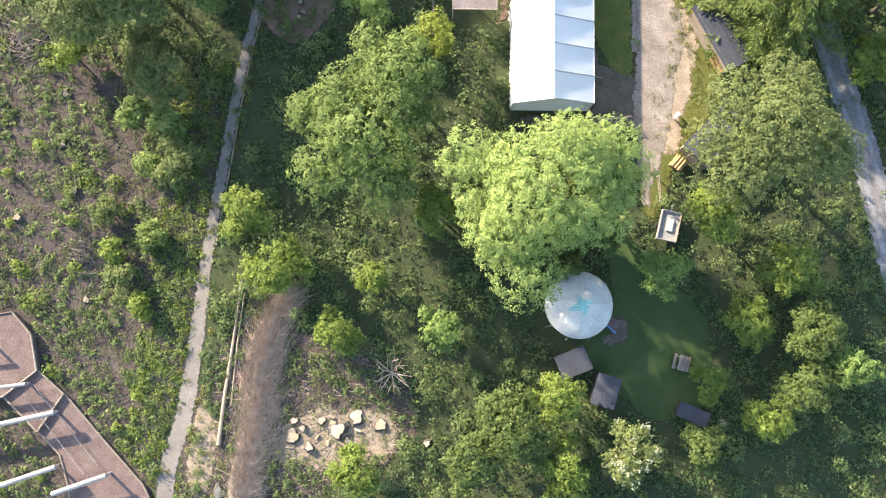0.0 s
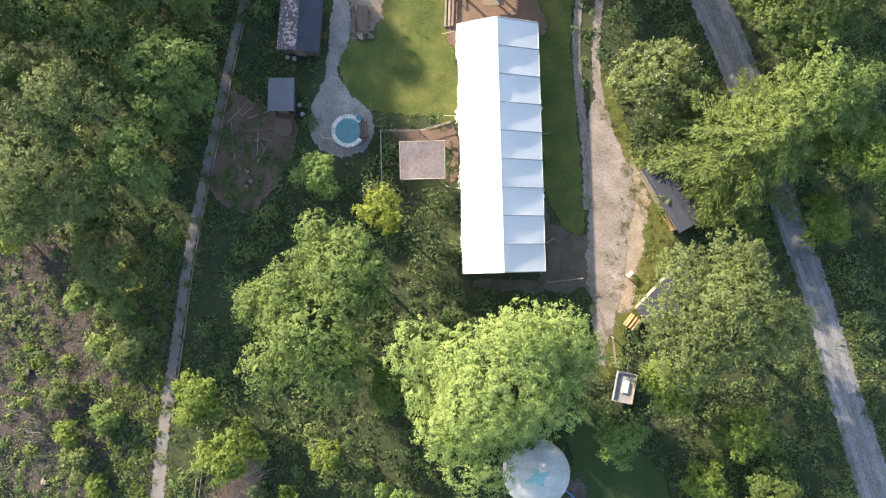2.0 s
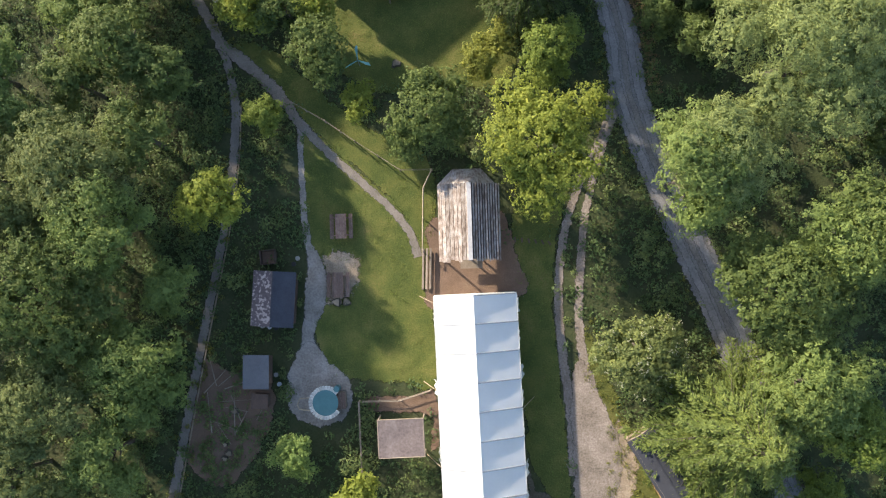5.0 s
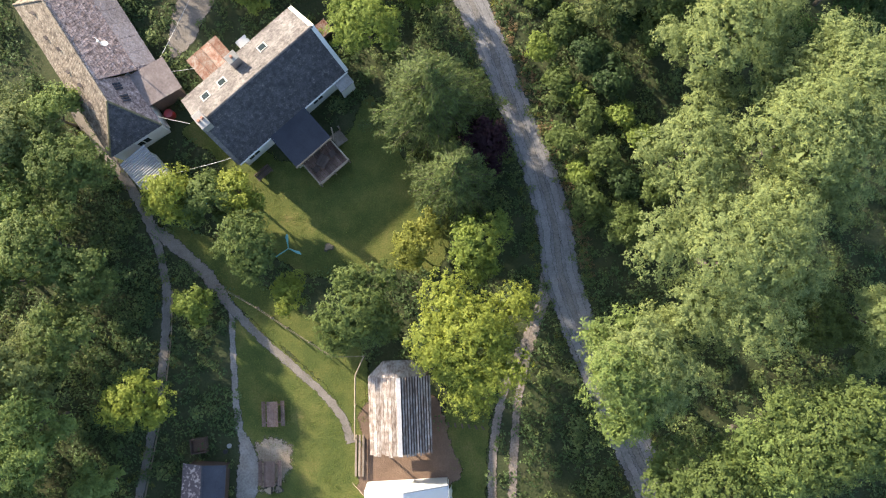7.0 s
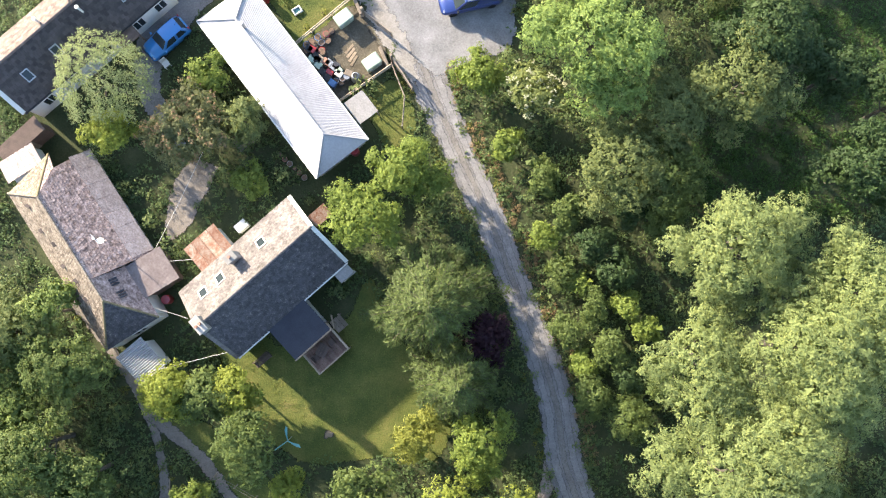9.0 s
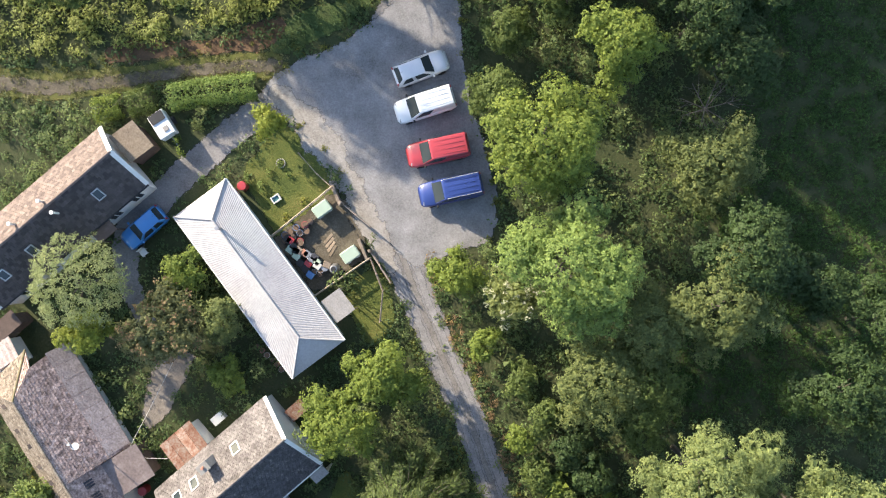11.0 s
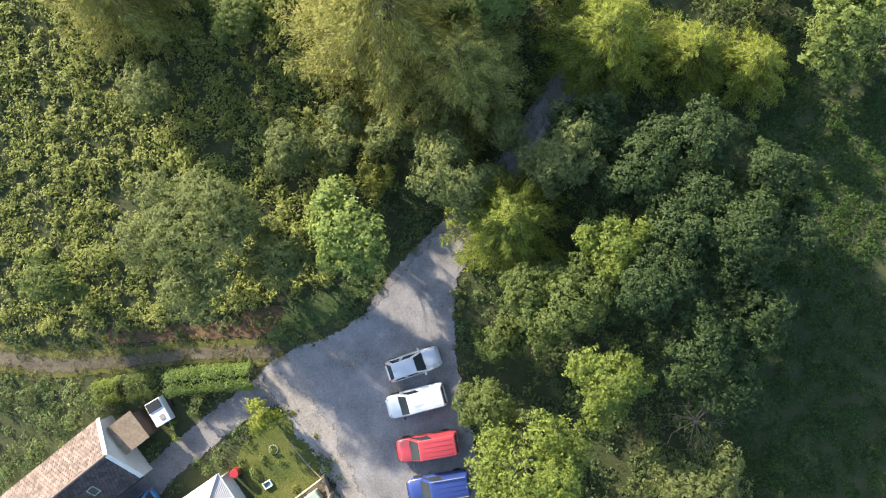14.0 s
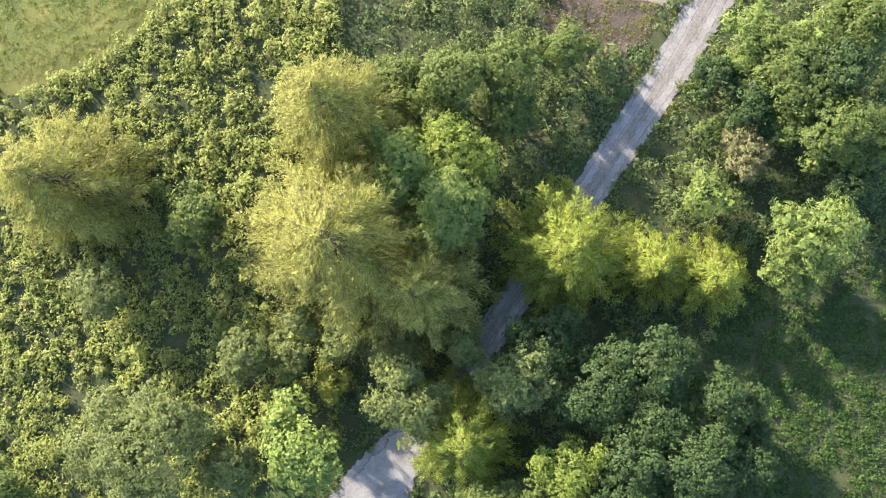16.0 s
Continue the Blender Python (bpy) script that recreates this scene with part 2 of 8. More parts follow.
M_PALEWOOD = surface("fresh_cut_wood", [(0.3, (0.264, 0.1936, 0.1276)), (0.52, (0.3696, 0.2948, 0.2156)), (0.75, (0.4752, 0.396, 0.3036))], 2.5, 12.0, 0.8, bump=0.2, vary=0.2)
M_OLDCUT = surface("dull_cut_wood", [(0.25, (0.176, 0.132, 0.088)), (0.6, (0.2816, 0.22, 0.1584)), (0.85, (0.3872, 0.3168, 0.2376))], 2.5, 12.0, 0.85, bump=0.3, vary=0.25)
M_YELLOWWOOD = surface("yellow_timber", [(0.25, (0.2621, 0.1591, 0.0624)), (0.7, (0.3744, 0.2519, 0.1248))], 2.5, 12.0, 0.8, bump=0.2, vary=0.15)
M_BARK = surface("bark", [(0.25, (0.05, 0.043, 0.034)), (0.6, (0.095, 0.083, 0.067)), (0.85, (0.15, 0.132, 0.11))], 3.0, 14.0, 0.95, bump=0.6)
M_STRAWTWIG = surface("matted_dry_brush", [(0.3, (0.1, 0.075, 0.05)), (0.48, (0.21, 0.162, 0.115)), (0.66, (0.34, 0.275, 0.205))], 3.0, 14.0, 0.95, bump=0.9, grain=0.6)
M_TWIG = surface("dry_twigs", [(0.3, (0.23, 0.17, 0.125)), (0.5, (0.39, 0.305, 0.235)), (0.72, (0.56, 0.455, 0.365))], 2.0, 12.0, 0.95, bump=0.2)
M_STONE = surface("grey_stone", [(0.25, (0.2, 0.19, 0.175)), (0.6, (0.33, 0.31, 0.285)), (0.85, (0.45, 0.43, 0.4))], 2.0, 12.0, 0.9, bump=0.4, vary=0.2)
M_PALESTONE = surface("pale_stone", [(0.25, (0.42, 0.4, 0.37)), (0.7, (0.62, 0.6, 0.56))], 2.5, 12.0, 0.9, bump=0.4, vary=0.2)
M_METAL = surface("grey_metal", [(0.25, (0.3, 0.3, 0.31)), (0.8, (0.46, 0.46, 0.47))], 2.0, 10.0, 0.45, 0.8, bump=0.05)
M_BLACK = surface("black_plastic", [(0.25, (0.018, 0.018, 0.02)), (0.8, (0.04, 0.04, 0.042))], 2.0, 10.0, 0.5, bump=0.05)
M_RUBBER = surface("tyre_rubber", [(0.25, (0.015, 0.015, 0.016)), (0.8, (0.03, 0.03, 0.03))], 4.0, 20.0, 0.85, bump=0.1)
M_CANVAS = surface("grey_canvas", [(0.28, (0.4, 0.37, 0.325)), (0.45, (0.5, 0.47, 0.42)), (0.55, (0.57, 0.54, 0.485)), (0.72, (0.65, 0.615, 0.555))], 0.9, 6.0, 0.95, bump=0.2, grain=0.35, spec=0.1)
M_TEAL = surface("teal_canvas", [(0.3, (0.2, 0.4, 0.38)), (0.7, (0.33, 0.53, 0.49))], 1.6, 8.0, 0.95, bump=0.15, spec=0.1)
M_POOL = surface("teal_tub_cover", [(0.25, (0.06, 0.15, 0.16)), (0.75, (0.1, 0.21, 0.22))], 1.5, 8.0, 0.45, bump=0.08)
M_TARP = surface("brown_grey_tarpaulin", [(0.3, (0.1, 0.078, 0.072)), (0.5, (0.175, 0.138, 0.13)), (0.72, (0.27, 0.225, 0.212))], 0.9, 6.0, 0.6, bump=0.3, grain=0.4)


def thinning(m, scale=2.4):
    """Let a ground surface break up into patches towards its edge, where "bare" rises to 1."""
    n, l = m.node_tree.nodes, m.node_tree.links
    at = n.new("ShaderNodeAttribute")
    at.attribute_name = "bare"
    tc = n.new("ShaderNodeTexCoord")
    a = n.new("ShaderNodeTexNoise")
    a.inputs["Scale"].default_value, a.inputs["Detail"].default_value, a.inputs["Roughness"].default_value = scale, 5.0, 0.65
    l.new(tc.outputs["Object"], a.inputs[0])
    k = n.new("ShaderNodeMath")
    k.operation = "MULTIPLY_ADD"
    k.inputs[1].default_value, k.inputs[2].default_value = 1.5, -0.75
    l.new(a.outputs[0], k.inputs[0])
    t = n.new("ShaderNodeMath")
    t.operation = "ADD"
    l.new(k.outputs[0], t.inputs[0])
    l.new(at.outputs["Fac"], t.inputs[1])
    r = n.new("ShaderNodeMapRange")
    r.inputs[1].default_value, r.inputs[2].default_value = 0.42, 0.66
    l.new(t.outputs[0], r.inputs[0])
    clear, ms = n.new("ShaderNodeBsdfTransparent"), n.new("ShaderNodeMixShader")
    l.new(r.outputs[0], ms.inputs[0])
    l.new(n["Principled BSDF"].outputs[0], ms.inputs[1])
    l.new(clear.outputs[0], ms.inputs[2])
    l.new(ms.outputs[0], n["Material Output"].inputs[0])


for m in (M_CLEARED, M_LAWN, M_ROUGHGRASS, M_GRAVEL, M_ROAD, M_LANE, M_MOSS_SHADE, M_SANDY, M_MARGIN, M_DUST, M_RUSTBANK, M_CROWN, M_PATH, M_WHEEL, M_CHIP, M_TRACK, M_SAWDUST):
    thinning(m)


def paint(name, c, rough=0.3, metal=0.0, dust=0.12):
    m = surface(name, [(0.25, tone(c, 1.0 - dust)), (0.75, c)], 1.5, 20.0, rough, metal, bump=0.02, grain=0.3, spec=0.5)
    m.node_tree.nodes["Principled BSDF"].inputs["Coat Weight"].default_value = 0.6
    return m


P_WHITE = paint("white_car_paint", (0.78, 0.79, 0.8))
P_SILVER = paint("silver_car_paint", (0.6, 0.62, 0.66), 0.3, 0.3)
P_RED = paint("faded_red_car_paint", (0.4, 0.05, 0.062))
P_BLUE = paint("deep_blue_car_paint", (0.028, 0.052, 0.21))
P_SKYBLUE = paint("bright_blue_car_paint", (0.035, 0.2, 0.5))
P_RED2 = paint("red_paint", (0.38, 0.03, 0.03))
P_GREENBOX = paint("pale_green_plastic", (0.34, 0.42, 0.33), 0.6)
P_ORANGE = paint("terracotta", (0.42, 0.2, 0.13), 0.8)
P_BLUEPL = paint("blue_plastic", (0.06, 0.16, 0.36), 0.6)
P_CYAN = paint("turquoise_plastic", (0.13, 0.36, 0.36), 0.6)
M_GLASS, _n, _l, _b = nodes_of("dark_window_glass")
_b.inputs["Base Color"].default_value, _b.inputs["Roughness"].default_value = (0.03, 0.04, 0.045, 1), 0.06

GREENS = {
    "ash": (0.147, 0.23, 0.062), "ash2": (0.106, 0.16, 0.05), "ashy": (0.085, 0.14, 0.035), "oak": (0.06, 0.1, 0.025), "lime": (0.09, 0.145, 0.026),
    "bright": (0.1, 0.172, 0.042), "bright2": (0.1, 0.165, 0.038), "grey": (0.078, 0.117, 0.036), "yellow": (0.118, 0.17, 0.026), "gold": (0.125, 0.165, 0.03),
    "elder": (0.092, 0.135, 0.04), "conifer": (0.08, 0.128, 0.03), "spruce": (0.075, 0.118, 0.045), "larch": (0.118, 0.152, 0.052), "birch": (0.125, 0.14, 0.04),
    "willow": (0.15, 0.195, 0.085), "rhodo": (0.082, 0.108, 0.04), "shade_holly": (0.045, 0.08, 0.036), "purple": (0.022, 0.012, 0.016), "dry": (0.1, 0.122, 0.05),
}
M_LEAF = {k: leafy(k + "_leaves", (c[0] * 1.84, c[1] * 1.51, c[2] * 1.8), warm=0.12) for k, c in GREENS.items()}
M_LEAF["larch"] = leafy("larch_sprays", (0.275, 0.28, 0.088), 0.45, 0.5)
M_LEAF["spruce"] = leafy("conifer_sprays", (0.1, 0.132, 0.045), 0.42, 0.4)
M_LEAF["willow"] = leafy("willow_leaves", (0.27, 0.31, 0.145), 0.32, 0.5)
M_LEAF["cypress"] = leafy("yellow_conifer_sprays", (0.235, 0.28, 0.057), 0.4, 0.5)
# leaf colour lowered to hold the shade that taller neighbours would cast
M_LEAF["shade_holly"] = leafy("shade_holly_leaves", (0.042, 0.07, 0.024), 0.3, 0.25)
M_BRAMBLE = leafy("bramble_leaves", (0.096, 0.142, 0.057), 0.32)
M_HERB = leafy("herb_leaves", (0.13, 0.175, 0.066), 0.3, warm=0.2)
M_LAUREL = leafy("broad_leaves", (0.21, 0.24, 0.07), 0.38)
M_DEADTWIG = surface("grey_dead_twigs", [(0.3, (0.0952, 0.084, 0.0694)), (0.55, (0.168, 0.1456, 0.1232)), (0.75, (0.2576, 0.224, 0.1904))], 2.0, 12.0, 0.95, bump=0.2)
M_BRACKEN = leafy("bracken_fronds", (0.062, 0.11, 0.03), 0.4)
M_GRASSBLADE = leafy("long_grass", (0.16, 0.18, 0.045), 0.45, warm=0.3)
M_LAWNBLADE = leafy("lawn_blades", (0.12, 0.15, 0.034), 0.35, 0.35)
M_FLOWER = leafy("cream_blossom", (0.42, 0.42, 0.28), 0.2, 0.3)
M_REDLEAF = leafy("rusty_blossom", (0.24, 0.165, 0.09), 0.3, 0.3)

# ---- building tools ----
def part(name, bm, material, parent=None, label=""):
    me = bpy.data.meshes.new(name)
    if isinstance(bm, bmesh.types.BMesh):
        bmesh.ops.recalc_face_normals(bm, faces=bm.faces)
        bm.to_mesh(me)
        bm.free()
    else:
        me = bm
    ob = new(name, me)
    for k in material if isinstance(material, (list, tuple)) else [material]:
        me.materials.append(k)
    if parent:
        ob.parent = parent
    if label:
        ob["label"] = label
    return ob


def thing(name, m, label, category, group="", kind=""):
    ob = new(name)
    ob.matrix_world = m if isinstance(m, Matrix) else pose(*m)
    ob.empty_display_size = 0.2
    return tagged(ob, label, category, group, kind)


def box(sx, sy, sz, x=0, y=0, z=0, bevel=0.0, turn=0.0, bm=None, tilt=0.0):
    """A box of that size, its foot's centre at (x, y, z)."""
    own = bmesh.new()
    bmesh.ops.create_cube(own, size=1.0)
    bmesh.ops.transform(own, matrix=pose(x, y, z, tilt, 0, turn) @ Matrix.Translation((0, 0, sz / 2)) @ Matrix.Diagonal((sx, sy, sz, 1)), verts=own.verts)
    if bevel:
        bmesh.ops.bevel(own, geom=own.edges[:], offset=bevel, segments=1, affect="EDGES", profile=0.5)
    return merge(own, bm)


def merge(own, bm):
    if bm is None:
        return own
    me = bpy.data.meshes.new("tmp")
    own.to_mesh(me)
    own.free()
    bm.from_mesh(me)
    bpy.data.meshes.remove(me)
    return bm


def rod(a, b, r1, r2=None, sides=8, bm=None):
    """A tapered round bar from a to b."""
    own = bmesh.new()
    a, b = Vector(a), Vector(b)
    bmesh.ops.create_cone(own, cap_ends=True, segments=sides, radius1=r1, radius2=r1 if r2 is None else r2, depth=(b - a).length)
    bmesh.ops.transform(own, matrix=Matrix.Translation((a + b) / 2) @ (b - a).to_track_quat("Z", "Y").to_matrix().to_4x4(), verts=own.verts)
    return merge(own, bm)


def drum(r, h, x=0, y=0, z=0, r2=None, sides=20, bevel=0.0, bm=None):
    own = bmesh.new()
    bmesh.ops.create_cone(own, cap_ends=True, segments=sides, radius1=r, radius2=r if r2 is None else r2, depth=h)
    bmesh.ops.translate(own, verts=own.verts, vec=(x, y, z + h / 2))
    if bevel:
        bmesh.ops.bevel(own, geom=[e for e in own.edges if abs(e.verts[0].co.z - e.verts[1].co.z) < 1e-5], offset=bevel, segments=2, affect="EDGES", profile=0.5)
    return merge(own, bm)


def slab(corners, thick, bm=None):
    """A flat plate under the four (or more) given upper corners."""
    own = bmesh.new()
    top = [own.verts.new(c) for c in corners]
    low = [own.verts.new((c[0], c[1], c[2] - thick)) for c in corners]
    own.faces.new(top)
    own.faces.new(low[::-1])
    for i in range(len(top)):
        own.faces.new((top[i], low[i], low[i - 1], top[i - 1]))
    return merge(own, bm)


def mesh_np(name, verts, faces):
    me = bpy.data.meshes.new(name)
    me.from_pydata(verts.tolist() if hasattr(verts, "tolist") else verts, [], faces.tolist() if hasattr(faces, "tolist") else faces)
    me.update()
    return me


def smooth_line(pts, step=0.7, closed=False):
    """A smooth line through the points, in even steps."""
    p = np.array(pts, float)
    n = len(p)
    out = []
    for i in range(n if closed else n - 1):
        if closed:
            a, b, c, d = p[(i - 1) % n], p[i], p[(i + 1) % n], p[(i + 2) % n]
        else:
            a, b, c, d = p[max(i - 1, 0)], p[i], p[i + 1], p[min(i + 2, n - 1)]
        k = max(1, int(np.hypot(*(c - b)[:2]) / step))
        for t in np.arange(k) / k:
            out.append(0.5 * (2 * b + (c - a) * t + (2 * a - 5 * b + 4 * c - d) * t * t + (3 * b - a - 3 * c + d) * t ** 3))
    if not closed:
        out.append(p[-1])
    return np.array(out)


def wander(x, y, scale, seed=0.0):
    return noise.noise(Vector((x * scale, y * scale, seed)))


def ribbon(name, line, z, material, label, ragged=0.18, kind="structure", category="path"):
    """A strip along (x, y, width) with uneven edges; "bare" says where its surface thins out."""
    p = smooth_line(line, 0.5)
    d = np.gradient(p[:, :2], axis=0)
    d /= np.linalg.norm(d, axis=1)[:, None] + 1e-9
    v, f, bare = [], [], []
    for i, ((x, y, w), (dx, dy)) in enumerate(zip(p, d)):
        rim = min(0.3, w * 0.3)
        for s, o in ((-1, -w / 2 - rim * 0.7), (-0.5, -w / 2 + rim), (0, 0.0), (0.5, w / 2 - rim), (1, w / 2 + rim * 0.7)):
            o += s * ragged * (wander(x, y, 0.9, 3 + s) + 0.6 * wander(x, y, 2.6, 7 + s)) if abs(s) == 1 else 0
            v.append((x - dy * o, y + dx * o, z))
            bare.append(1.0 if abs(s) == 1 else 0.0)
        if i:
            for k in range(4):
                a = (i - 1) * 5 + k
                f.append((a, a + 1, a + 6, a + 5))
    me = mesh_np(name, v, f)
    me.attributes.new("bare", "FLOAT", "POINT").data.foreach_set("value", bare)
    return tagged(part(name, me, material), label, category, kind=kind)


def sheet(name, outline, z, material, label, ragged=0.25, category="ground", fringe=0.5):
    """A patch of ground with uneven edges; "bare" says where its surface thins out."""
    p = smooth_line(outline, 0.6, True)
    area = 0.5 * sum(a[0] * b[1] - b[0] * a[1] for a, b in zip(p, np.roll(p, -1, 0)))
    t = (np.roll(p, -1, 0) - np.roll(p, 1, 0)) * (1 if area > 0 else -1)
    t /= np.linalg.norm(t, axis=1)[:, None] + 1e-9
    k = np.array([0.2 + ragged * (wander(x, y, 0.8, 1.0) + 0.6 * wander(x, y, 2.3, 5.0)) for x, y in p])[:, None]
    out = np.column_stack([t[:, 1], -t[:, 0]])
    ring, core = p + out * k, p + out * (k - fringe)
    keep = inside(ring, core[:, 0], core[:, 1]) & (np.array([np.hypot(*(ring - c).T).min() for c in core]) > 0.8 * fringe)
    pts = [Vector(q) for q in np.concatenate([ring, core[keep]])]
    n = len(ring)
    v, _, f, orig, _, _ = geometry.delaunay_2d_cdt(pts, [(q, (q + 1) % n) for q in range(n)], [], 1, 1e-4)
    me = mesh_np(name, [(q.x, q.y, z) for q in v], [tuple(q) for q in f])
    me.attributes.new("bare", "FLOAT", "POINT").data.foreach_set("value", [0.0 if o and min(o) >= n else 1.0 for o in orig])
    return tagged(part(name, me, material), label, category, kind="structure")


def inside(poly, x, y):
    """Which of the points lie in the polygon."""
    p = np.array(poly, float)
    hit = np.zeros(x.shape, bool)
    for (x1, y1), (x2, y2) in zip(p, np.roll(p, -1, 0)):
        with np.errstate(divide="ignore", invalid="ignore"):
            hit ^= ((y1 > y) != (y2 > y)) & (x < (x2 - x1) * (y - y1) / (y2 - y1) + x1)
    return hit


def near_line(line, x, y):
    """The distance of the points from the strip (x, y, width): below 0 on it."""
    p = smooth_line(line, 1.5)
    best = np.full(x.shape, 1e9)
    for px, py, w in p:
        best = np.minimum(best, np.hypot(x - px, y - py) - w / 2)
    return best


def leaves(rng, centre, normal, size, slim=0.5, fold=0.25, jitter=0.6, axis=None):
    """Pointed leaves, one triangle each, two by each centre, facing about the normals."""
    centre = np.repeat(centre, 2, 0)
    size = np.repeat(size, 2) * 0.8
    n = len(centre)
    centre = centre + rng.normal(0, 0.3, (n, 3)) * size[:, None]
    nrm = np.repeat(normal, 2, 0) + rng.normal(0, jitter, (n, 3))
    nrm /= np.linalg.norm(nrm, axis=1)[:, None] + 1e-9
    a = np.cross(nrm, rng.normal(0, 1, (n, 3))) if axis is None else np.repeat(axis, 2, 0) + rng.normal(0, 0.22, (n, 3))
    nrm = nrm if axis is None else nrm - a * ((nrm * a).sum(1) / ((a * a).sum(1) + 1e-9))[:, None]
    nrm /= np.linalg.norm(nrm, axis=1)[:, None] + 1e-9
    a /= np.linalg.norm(a, axis=1)[:, None] + 1e-9
    b = np.cross(nrm, a)
    s = (size * rng.uniform(0.65, 1.35, n))[:, None]
    v = np.stack([centre + a * s * 0.55 - nrm * s * fold * 0.3, centre - a * s * 0.35 + b * s * slim * 0.48, centre - a * s * 0.35 - b * s * slim * 0.48], 1).reshape(-1, 3)
    return v, np.arange(3 * n).reshape(n, 3)


def leaf_mesh(name, groups, material):
    """One mesh from several sets of leaves, each with its own material slot."""
    vs, fs, ms, o = [], [], [], 0
    for slot, (v, f) in enumerate(groups):
        vs.append(v), fs.append(f + o), ms.append(np.full(len(f), slot))
        o += len(v)
    v, f, s = np.concatenate(vs), np.concatenate(fs), np.concatenate(ms)
    me = bpy.data.meshes.new(name)
    me.vertices.add(len(v))
    me.vertices.foreach_set("co", v.astype(np.float32).ravel())
    me.loops.add(len(f) * 3)
    me.loops.foreach_set("vertex_index", f.astype(np.int32).ravel())
    me.polygons.add(len(f))
    me.polygons.foreach_set("loop_start", np.arange(0, len(f) * 3, 3, dtype=np.int32))
    me.polygons.foreach_set("material_index", s.astype(np.int32))
    me.update(calc_edges=True)
    return me

# ---- ground, road, paths and lawns ----
def ground():
    n, half = 60, 900.0
    u = np.linspace(-1, 1, n + 1)
    u = np.sign(u) * np.abs(u) ** 2.2 * half
    v = [(x, y + 55, -0.02) for y in u for x in u]
    f = [(j * (n + 1) + i, j * (n + 1) + i + 1, (j + 1) * (n + 1) + i + 1, (j + 1) * (n + 1) + i) for j in range(n) for i in range(n)]
    return tagged(part("ground", mesh_np("ground", v, f), M_GROUND), "dark leaf litter and soil under scrub and trees", "ground", kind="structure")


ground()
FOOTPATH = [(-19.65, -24, 1.17), (-19.45, -13.5, 1.25), (-18.25, -8.7, 1.25), (-17.45, -3, 1.11), (-16.65, 4, 0.88), (-15.45, 11, 0.8), (-14.55, 16.5, 0.77), (-13.15, 22.6, 0.72), (-11.65, 29, 0.68), (-10.3, 34.4, 0.68), (-9.1, 39.5, 0.68), (-8.4, 44, 0.68), (-8.2, 47, 0.68), (-8.6, 50, 0.68), (-9.2, 52, 0.88), (-10.1, 54, 0.8), (-11.8, 56.8, 0.72), (-13.8, 59.6, 0.72), (-14.9, 61.6, 0.59)]
BRANCH_PATH = [(-9.1, 51.7, 0.9), (-7, 49.8, 0.95), (-5, 47.7, 0.95), (-3.5, 45.4, 0.8), (-1.5, 43.1, 0.65), (0.8, 40.8, 0.6), (2.8, 38.8, 0.6), (4.2, 36.9, 0.6), (4.7, 35, 0.7)]
GARDEN_PATH = [(-3.5, 45.2, 0.5), (-3.55, 41.4, 0.45), (-3.5, 38.4, 0.5), (-3.3, 36.4, 0.6), (-2.9, 34.9, 1.2), (-2.85, 33.4, 1.7), (-3.05, 31.9, 1.5), (-3.6, 30.2, 0.95), (-3.7, 29.2, 1.1), (-3.6, 27.8, 2.0)]
RUT_A = [(19.7, 46.5, 0.6), (18.9, 43.6, 0.6), (16.5, 39, 0.6), (15.3, 35.2, 0.65), (14.8, 31, 0.65), (14.9, 26.8, 0.7), (15.2, 22.6, 0.7), (15.2, 18.5, 0.9)]
RUT_B = [(20.2, 45.6, 0.6), (18.7, 42.4, 0.6), (17.2, 37.8, 0.6), (16.6, 34, 0.65), (16.2, 29.5, 0.65), (16.5, 25.9, 0.8), (17.0, 22.6, 1.4), (17.3, 20, 2.4)]
YARD = [(15.3, 24.5), (16.0, 27), (16.9, 26), (17.7, 23.2), (18.7, 20.8), (18.7, 18.6), (18.0, 16), (17.7, 13.6), (17.0, 10.8), (16.3, 8.6), (15.9, 6.6), (15.5, 6.2), (15.3, 9), (14.9, 12.3), (14.9, 15), (15.1, 18)]
EARTH = [(11.7, 19.7), (12.3, 17.7), (13.8, 16.8), (15.0, 16.6), (15.5, 15.0), (15.5, 12.0), (14.6, 12.5), (12.0, 12.3), (8.8, 12.7), (6.2, 12.9), (6.2, 13.7), (11.5, 13.8)]
ROAD = [(40, -22, 3.2), (37, -8, 3.0), (34.6, 1.0, 2.7), (33.2, 6.6, 2.4), (31.9, 12, 2.2), (30.2, 17.5, 2.2), (28.4, 24, 2.7), (26.6, 30, 2.9), (24.0, 36.6, 2.7), (22.2, 41.6, 2.6), (20.9, 46.4, 2.7), (20.6, 50.2, 2.6), (19.8, 54, 2.5), (18.7, 57.5, 2.3), (17.6, 61, 2.3), (16.6, 64.4, 2.3), (15.2, 68, 2.4), (13.7, 72, 2.5), (12.5, 75.6, 2.9), (11.6, 78.5, 3.2), (10.4, 82, 3.6)]
ROAD_NORTH = [(11.5, 88.5, 5.0), (13.6, 93.5, 4.8), (16.5, 97.5, 3.8), (19.5, 101, 2.7), (22.2, 104.6, 2.4), (24.6, 108.4, 2.4), (28, 113, 2.5), (30.8, 117.2, 2.6), (33.4, 121.2, 2.7), (36.6, 126, 2.9), (39.6, 131.2, 3.1), (44.5, 140, 3.2), (52, 153, 3.2)]
